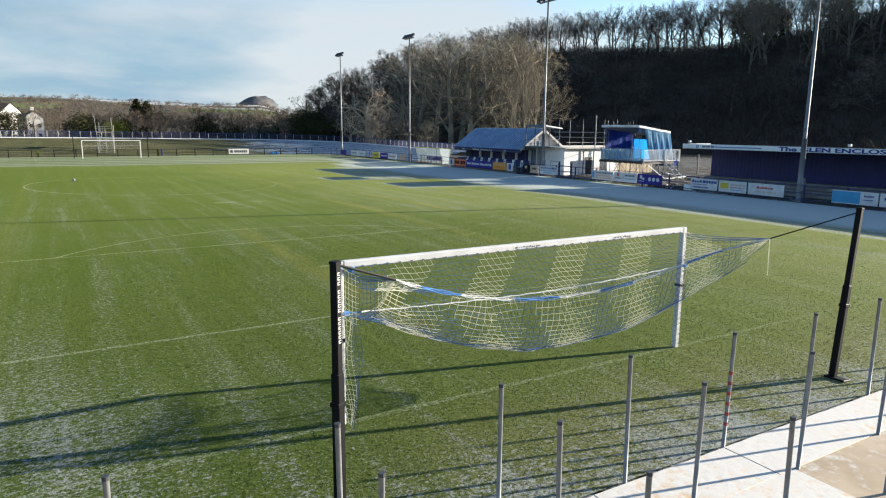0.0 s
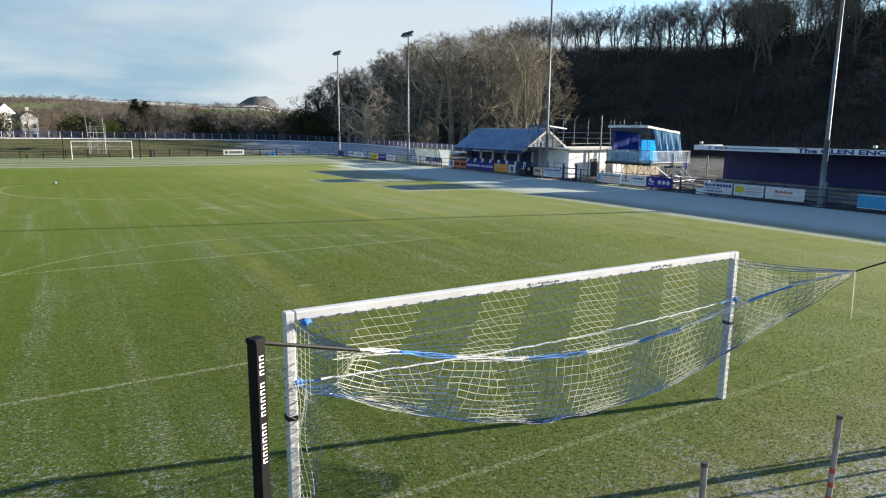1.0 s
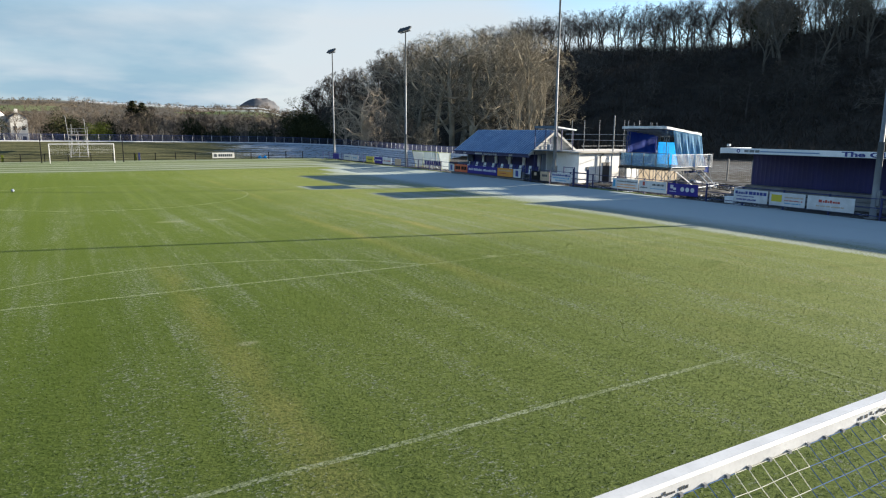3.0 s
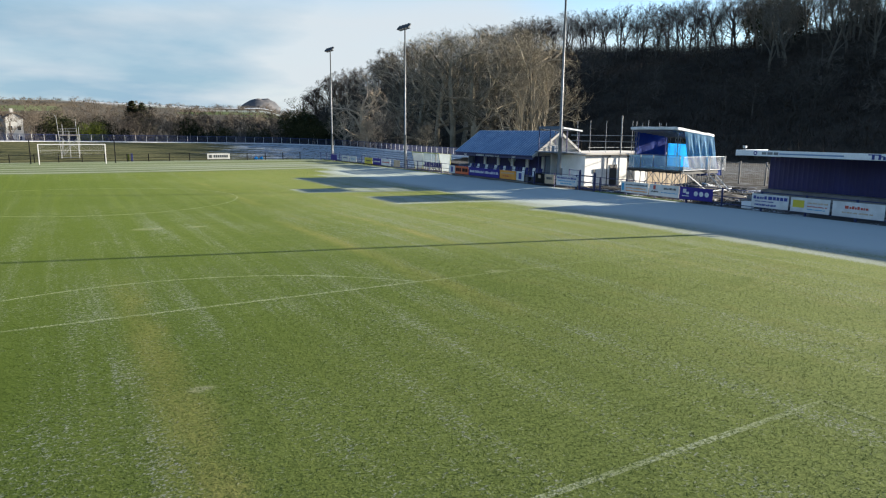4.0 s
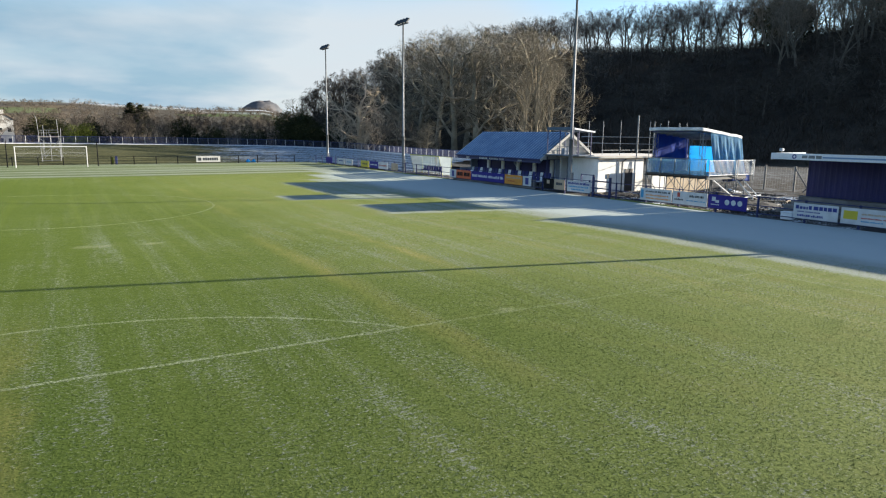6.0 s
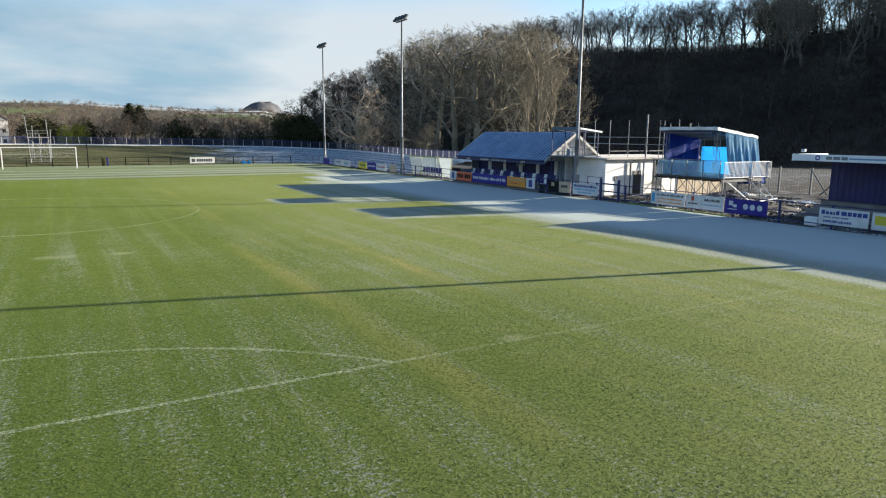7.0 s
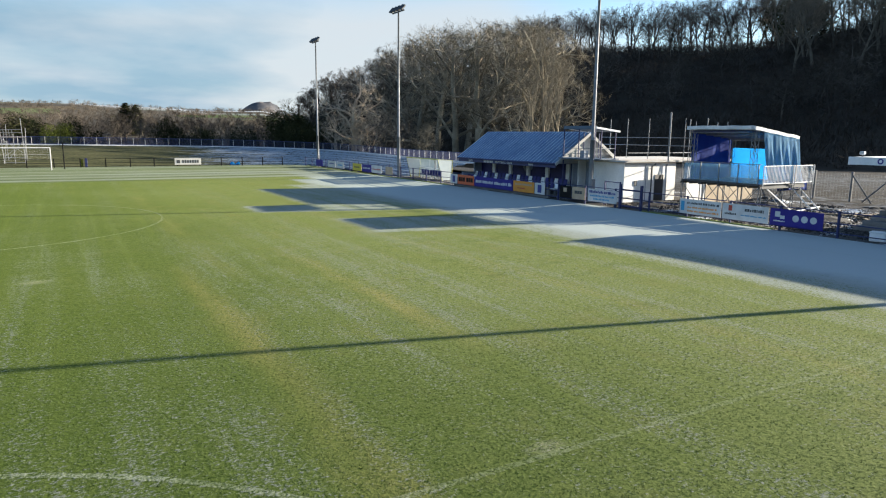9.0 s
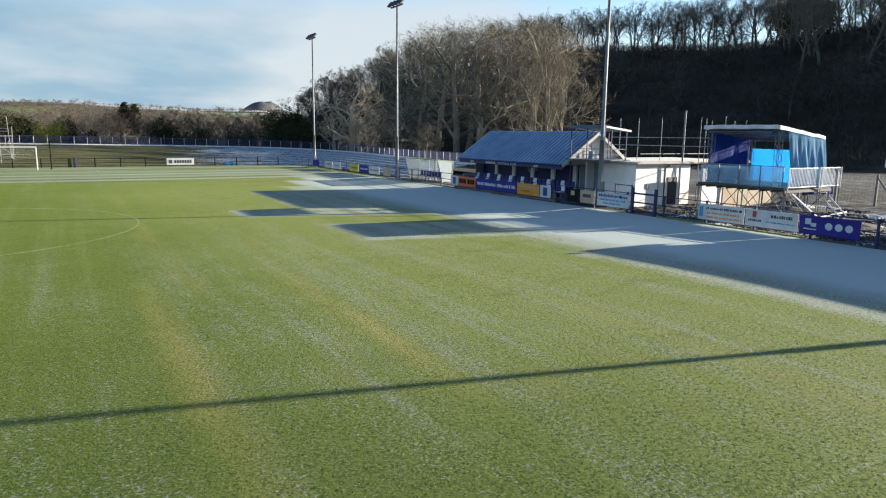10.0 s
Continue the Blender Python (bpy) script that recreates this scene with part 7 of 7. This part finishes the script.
def leaf_crown_mesh(seed, h, w, n, material, leaf=0.5, cone=0.0):
    """An evergreen: short trunk and a crown of many small leaf sprays with an uneven outline."""
    rnd = random.Random(seed)
    vs, fs = [], []
    lobes = [(rnd.uniform(-0.5, 0.5) * w, rnd.uniform(-0.5, 0.5) * w, rnd.uniform(0.3, 0.8) * h, rnd.uniform(0.25, 0.45) * w) for _ in range(9)]
    for _ in range(n):
        if cone:
            t = rnd.random() ** 0.7
            z = h * (1 - t) + 0.04 * h
            rr = w * 0.5 * t ** 0.8 * rnd.uniform(0.55, 1.05)
            a = rnd.uniform(0, 2 * math.pi)
            rr *= 0.8 + 0.25 * math.sin(a * 5 + z * 2)
            p = Vector((rr * math.cos(a), rr * math.sin(a), z))
        else:
            lx, ly, lz, lr = lobes[rnd.randrange(9)]
            d = Vector((rnd.gauss(0, 1), rnd.gauss(0, 1), rnd.gauss(0, 1))).normalized() * lr * rnd.uniform(0.62, 1.02)
            p = Vector((lx + d.x, ly + d.y, max(0.1, lz + d.z * 1.1)))
        u = Vector((rnd.gauss(0, 1), rnd.gauss(0, 1), rnd.gauss(0, 0.6))).normalized()
        v = u.cross(Vector((rnd.gauss(0, 1), rnd.gauss(0, 1), rnd.gauss(0, 1)))).normalized()
        s = leaf * rnd.uniform(0.5, 1.2)
        b = len(vs)
        vs.extend((p - v * s * 0.35, p + u * s * 0.5, p + v * s * 0.35 + u * s * 0.2, p + u * s * 1.1))
        fs.extend(((b, b + 1, b + 2), (b + 1, b + 3, b + 2)))
    tv, tf = [], []
    for z, r in ((-0.3, w * 0.05), (h * 0.55, w * 0.025)):
        for k in range(6):
            tv.append((r * math.cos(k * math.pi / 3), r * math.sin(k * math.pi / 3), z))
    tf = [(k, (k + 1) % 6, 6 + (k + 1) % 6, 6 + k) for k in range(6)]
    out = []
    for nm, a, b, mt in (("trunk", tv, tf, "bark"), ("crown", vs, fs, material)):
        me = bpy.data.meshes.new(nm)
        me.from_pydata([tuple(q) for q in a], [], b)
        me.materials.append(M[mt])
        out.append(me)
    return out


ever = [leaf_crown_mesh(3 + i, 7, 7, 3000, "needles", 0.6) for i in range(3)]
yew = [leaf_crown_mesh(43 + i, 7, 7, 7000, "needles", 0.38) for i in range(3)]
conifer = [leaf_crown_mesh(13 + i, 14, 6.5, 3600, "needles", 0.75, cone=1.0) for i in range(2)]
holly = leaf_crown_mesh(23, 5, 6, 9000, "bush_green", 0.27)

for x, y, z, h in LATER:
    plant(ever[int(h) % 3], "dark ivy-clad tree in the hill wood", sized(x, y, z, h / 7, h * 50, 0.8), "hill wood trees")

# evergreens and bushes beyond the far bank
for az, r, h, wide, kind in ((0.4, 152, 6.5, 1.25, 1), (2.9, 160, 6.6, 0.8, 2), (8.8, 150, 7.0, 0.62, 0), (11.2, 152, 4.9, 1.0, 1), (14.1, 150, 5.4, 0.8, 2), (16.4, 146, 4.6, 1.0, 0), (18.6, 138, 8.0, 1.1, 1), (20.2, 140, 7.0, 1.2, 2), (17.7, 150, 8.0, 1.0, 0), (19.6, 128, 6.0, 1.0, 0)):
    x, y, z = spot(az, r)
    plant(yew[kind], "dense dark evergreen beyond the banking", sized(x, y, z, h / 7, az * 37, wide), "evergreens beyond the bank")
x, y, z = spot(-5.9, 150)
plant(yew[1], "olive evergreen bush in front of the white house", sized(x, y, z, 1.0, 70, 1.0), "evergreens beyond the bank", "bush", "bush")
x, y, z = spot(1.6, 146)
plant(holly, "yellow-green evergreen bush beyond the banking", sized(x, y, z, 1.1, 20, 0.6), "evergreens beyond the bank", "bush", "bush")
for az, r, h in ((18.2, 150, 8), (55.4, 292, 15)):
    x, y, z = spot(az, r)
    plant(conifer[int(az) % 2], "dark conifer among the bare trees", sized(x, y, z, h / 14, az * 50, 1.1), "conifers")
for i in range(80):
    az, r = lerp(-13, 18.5, (i + rnd.random()) / 80), rnd.uniform(165, 300)
    x, y, z = spot(az, r)
    top = rnd.uniform(0.9, 1.6) + (0.35 if rnd.random() < 0.1 else 0)
    h = max(3.5, 4.3 + r * math.tan(radians(top)) - z)
    plant(belt[i % 3], "leafless brown tree in the belt beyond the ground", sized(x, y, z, h / 11, rnd.uniform(0, 360), rnd.uniform(1.2, 1.8)), "tree belt", "tree", "tree")
FAR_WOOD = []
for i in range(130):
    az, r = rnd.uniform(-13, 18.5), 320 + 560 * rnd.random() ** 1.3
    x, y, z = spot(az, r)
    FAR_WOOD.append((far_belt[i % 3], sized(x, y, z, rnd.uniform(0.8, 1.3), rnd.uniform(0, 360), rnd.uniform(1.4, 2.2))))
for i in range(60):
    az, r = rnd.uniform(-13, 18.5), rnd.uniform(820, 1120)
    x, y, z = spot(az, r)
    FAR_WOOD.append((far_belt[i % 3], sized(x, y, z - 2.0, rnd.uniform(0.6, 1.0), rnd.uniform(0, 360), rnd.uniform(2.0, 3.0))))
wood_of("hillside_wood", "distant brown leafless woods on the hillside", FAR_WOOD)
for az, r, h in ((5.75, 420, 16), (5.05, 425, 17), (-0.5, 480, 14), (10.5, 430, 13), (3.6, 460, 12)):
    x, y, z = spot(az, r)
    plant(conifer[int(az) % 2] if az in (5.75, 5.05) else ridge[int(r) % 4], "tall tree on the rising fields", sized(x, y, z, h / (14 if az in (5.75, 5.05) else 17), az * 30, 2.1 if az in (5.75, 5.05) else 1.2), "field trees")

# far hedges and the shaded hillside scrub: uncountable, one object each


def tuft_field(name, label, n, az0, az1, r0, r1, hmin, hmax, material, blades, seed, width=0.08):
    rnd = random.Random(seed)
    vs, fs = [], []
    for _ in range(n):
        az, r = rnd.uniform(az0, az1), math.sqrt(rnd.uniform(r0 * r0, r1 * r1))
        x, y, z = spot(az, r)
        h = rnd.uniform(hmin, hmax)
        for k in range(blades):
            a = rnd.uniform(0, 2 * math.pi)
            q = rnd.random() ** 0.5
            base = Vector((x + rnd.gauss(0, 0.22) * h, y + rnd.gauss(0, 0.22) * h, z + rnd.uniform(-0.1, 0.5) * h))
            tip = base + Vector((math.cos(a) * q * 0.6, math.sin(a) * q * 0.6, rnd.uniform(0.0, 0.55))) * h
            s = Vector((-math.sin(a), math.cos(a), 0)) * h * width * rnd.uniform(0.3, 1.0)
            b = len(vs)
            vs.extend((base - s, base + s, tip))
            fs.append((b, b + 1, b + 2))
    ob = raw(name, vs, fs, material)
    return tagged(ob, label, "scrub", kind="stuff")


# darkened copy of the bark: the hillside's shade lies in the colour
tuft_field("hillside_scrub", "dense leafless scrub on the shaded hillside", 7200, 34, 74, 116, 284, 1.6, 4.2, "bark_shaded", 26, 4, 0.022)
tuft_field("skyline_scrub", "low bare scrub under the skyline trees", 420, 36, 58, 292, 310, 1.2, 3.2, "bark_shaded", 26, 9, 0.03)
# toned dark to stand for shade in the gaps between the trees
tuft_field("shoulder_scrub", "brown scrub on the hill's shoulder", 2200, 17, 38, 160, 290, 1.8, 4.5, "bark_slope_shaded", 26, 5, 0.022)
tuft_field("belt_scrub", "brown scrub and hedges beyond the ground", 2200, -16, 19, 160, 330, 1.5, 4.0, "bark_belt", 22, 6, 0.03)
tuft_field("field_hedges", "dark hedgerows and copses on the far fields", 1000, -16, 19, 360, 1000, 2.5, 6.0, "bark_belt", 22, 7, 0.07)
tuft_field("skyline_hedges", "low hedges and trees along the far skyline", 420, -16, 18, 1060, 1290, 2.5, 6.5, "bark_belt", 18, 17, 0.09)

# ---- houses beyond the bank ----


def house(m, w, d, eave, roof_h, label):
    h = thing("house", label, "house", m, group="houses")
    part("wall", boxes(((-w / 2, -d / 2, 0), (w / 2, d / 2, eave))), "house_wall", h)
    for s in (-1, 1):
        gb = bmesh.new()
        tri = [[gb.verts.new((gx, s * d / 2 - s * e, gz)) for gx, gz in ((-w / 2, eave), (w / 2, eave), (0, eave + roof_h * 0.93))] for e in (0.0, 0.2)]
        gb.faces.new(tri[0]), gb.faces.new(tri[1][::-1])
        for k in range(3):
            gb.faces.new((tri[0][k], tri[0][(k + 1) % 3], tri[1][(k + 1) % 3], tri[1][k]))
        part("gable", gb, "house_wall", h)
    bm = bmesh.new()
    for y in (-d / 2 - 0.3, d / 2 + 0.3):
        for x, z in ((-w / 2 - 0.3, eave - 0.1), (w / 2 + 0.3, eave - 0.1), (0, eave + roof_h)):
            bm.verts.new((x, y, z))
    bm.verts.ensure_lookup_table()
    v = bm.verts
    for q in ((0, 3, 5, 2), (1, 2, 5, 4)):
        bm.faces.new([v[i] for i in q])
    bmesh.ops.solidify(bm, geom=bm.faces[:], thickness=0.12)
    roof = part("roof", bm, "slate", h)
    part("chimney", boxes(((-0.4, -0.4, eave + roof_h - 0.6), (0.4, 0.4, eave + roof_h + 1.0)), bevel=0.03), "house_wall", roof)
    for k, x in enumerate((-w / 4, w / 4)):
        for z in (1.2, 3.8):
            if z + 1.2 < eave:
                wi = part("window", boxes(((x - 0.5, -d / 2 - 0.04, z), (x + 0.5, -d / 2 - 0.01, z + 1.2)), bevel=0.01), "white_paint", h)
                part("pane", boxes(((x - 0.42, -d / 2 - 0.06, z + 0.08), (x + 0.42, -d / 2 - 0.045, z + 1.12))), "dark_glass", wi)
    return h


house(pose(-20.0, 203, 0, 0, 0, 62), 10.5, 9.4, 7.5, 2.8, "white rendered house with a slate roof beyond the bank")
house(pose(-11.2, 206, 0, 0, 0, 10), 3.8, 7, 7.0, 1.4, "small white house wing beyond the bank")

# ---- grass blades over the stretch of turf that is seen close ----
rng = np.random.default_rng(12)
N_TUFT = 330000
gx = rng.uniform(-13.0, 20.0, N_TUFT)
gy = rng.uniform(-3.25, 22.0, N_TUFT)
mid_x = -4.5 + 0.55 * gy                       # the middle of the stretch drifts across the pitch
keep_p = np.clip(1.25 - np.abs(gx - mid_x - 3.0) / 15.0, 0.05, 1.0) * np.clip(1.25 - np.maximum(gy - 8.0, 0) / 13.0, 0.0, 1.0)
ok = rng.uniform(0, 1, N_TUFT) < keep_p
gx, gy = gx[ok], gy[ok]
n_t = len(gx)
V = np.zeros((n_t, 2, 3, 3), dtype=np.float32)
for b in range(2):
    ang = rng.uniform(0, 2 * np.pi, n_t)
    hgt = rng.uniform(0.008, 0.022, n_t)
    lean = rng.uniform(0.3, 1.3, n_t) * hgt
    wid = rng.uniform(0.003, 0.006, n_t)
    ox, oy = gx + rng.normal(0, 0.012, n_t), gy + rng.normal(0, 0.012, n_t)
    V[:, b, 0] = np.stack([ox - np.sin(ang) * wid, oy + np.cos(ang) * wid, np.full(n_t, -0.002)], 1)
    V[:, b, 1] = np.stack([ox + np.sin(ang) * wid, oy - np.cos(ang) * wid, np.full(n_t, -0.002)], 1)
    V[:, b, 2] = np.stack([ox + np.cos(ang) * lean, oy + np.sin(ang) * lean, hgt], 1)
me = bpy.data.meshes.new("grass_blades")
nv = n_t * 6
me.vertices.add(nv)
me.vertices.foreach_set("co", V.reshape(-1))
me.loops.add(nv)
me.loops.foreach_set("vertex_index", np.arange(nv, dtype=np.int32))
me.polygons.add(nv // 3)
me.polygons.foreach_set("loop_start", np.arange(0, nv, 3, dtype=np.int32))
me.update(calc_edges=True)
me.validate()
me.materials.append(M["blade"])
blades = new("grass_blades", me)
tagged(blades, "short winter grass blades on the pitch", "grass", kind="stuff")
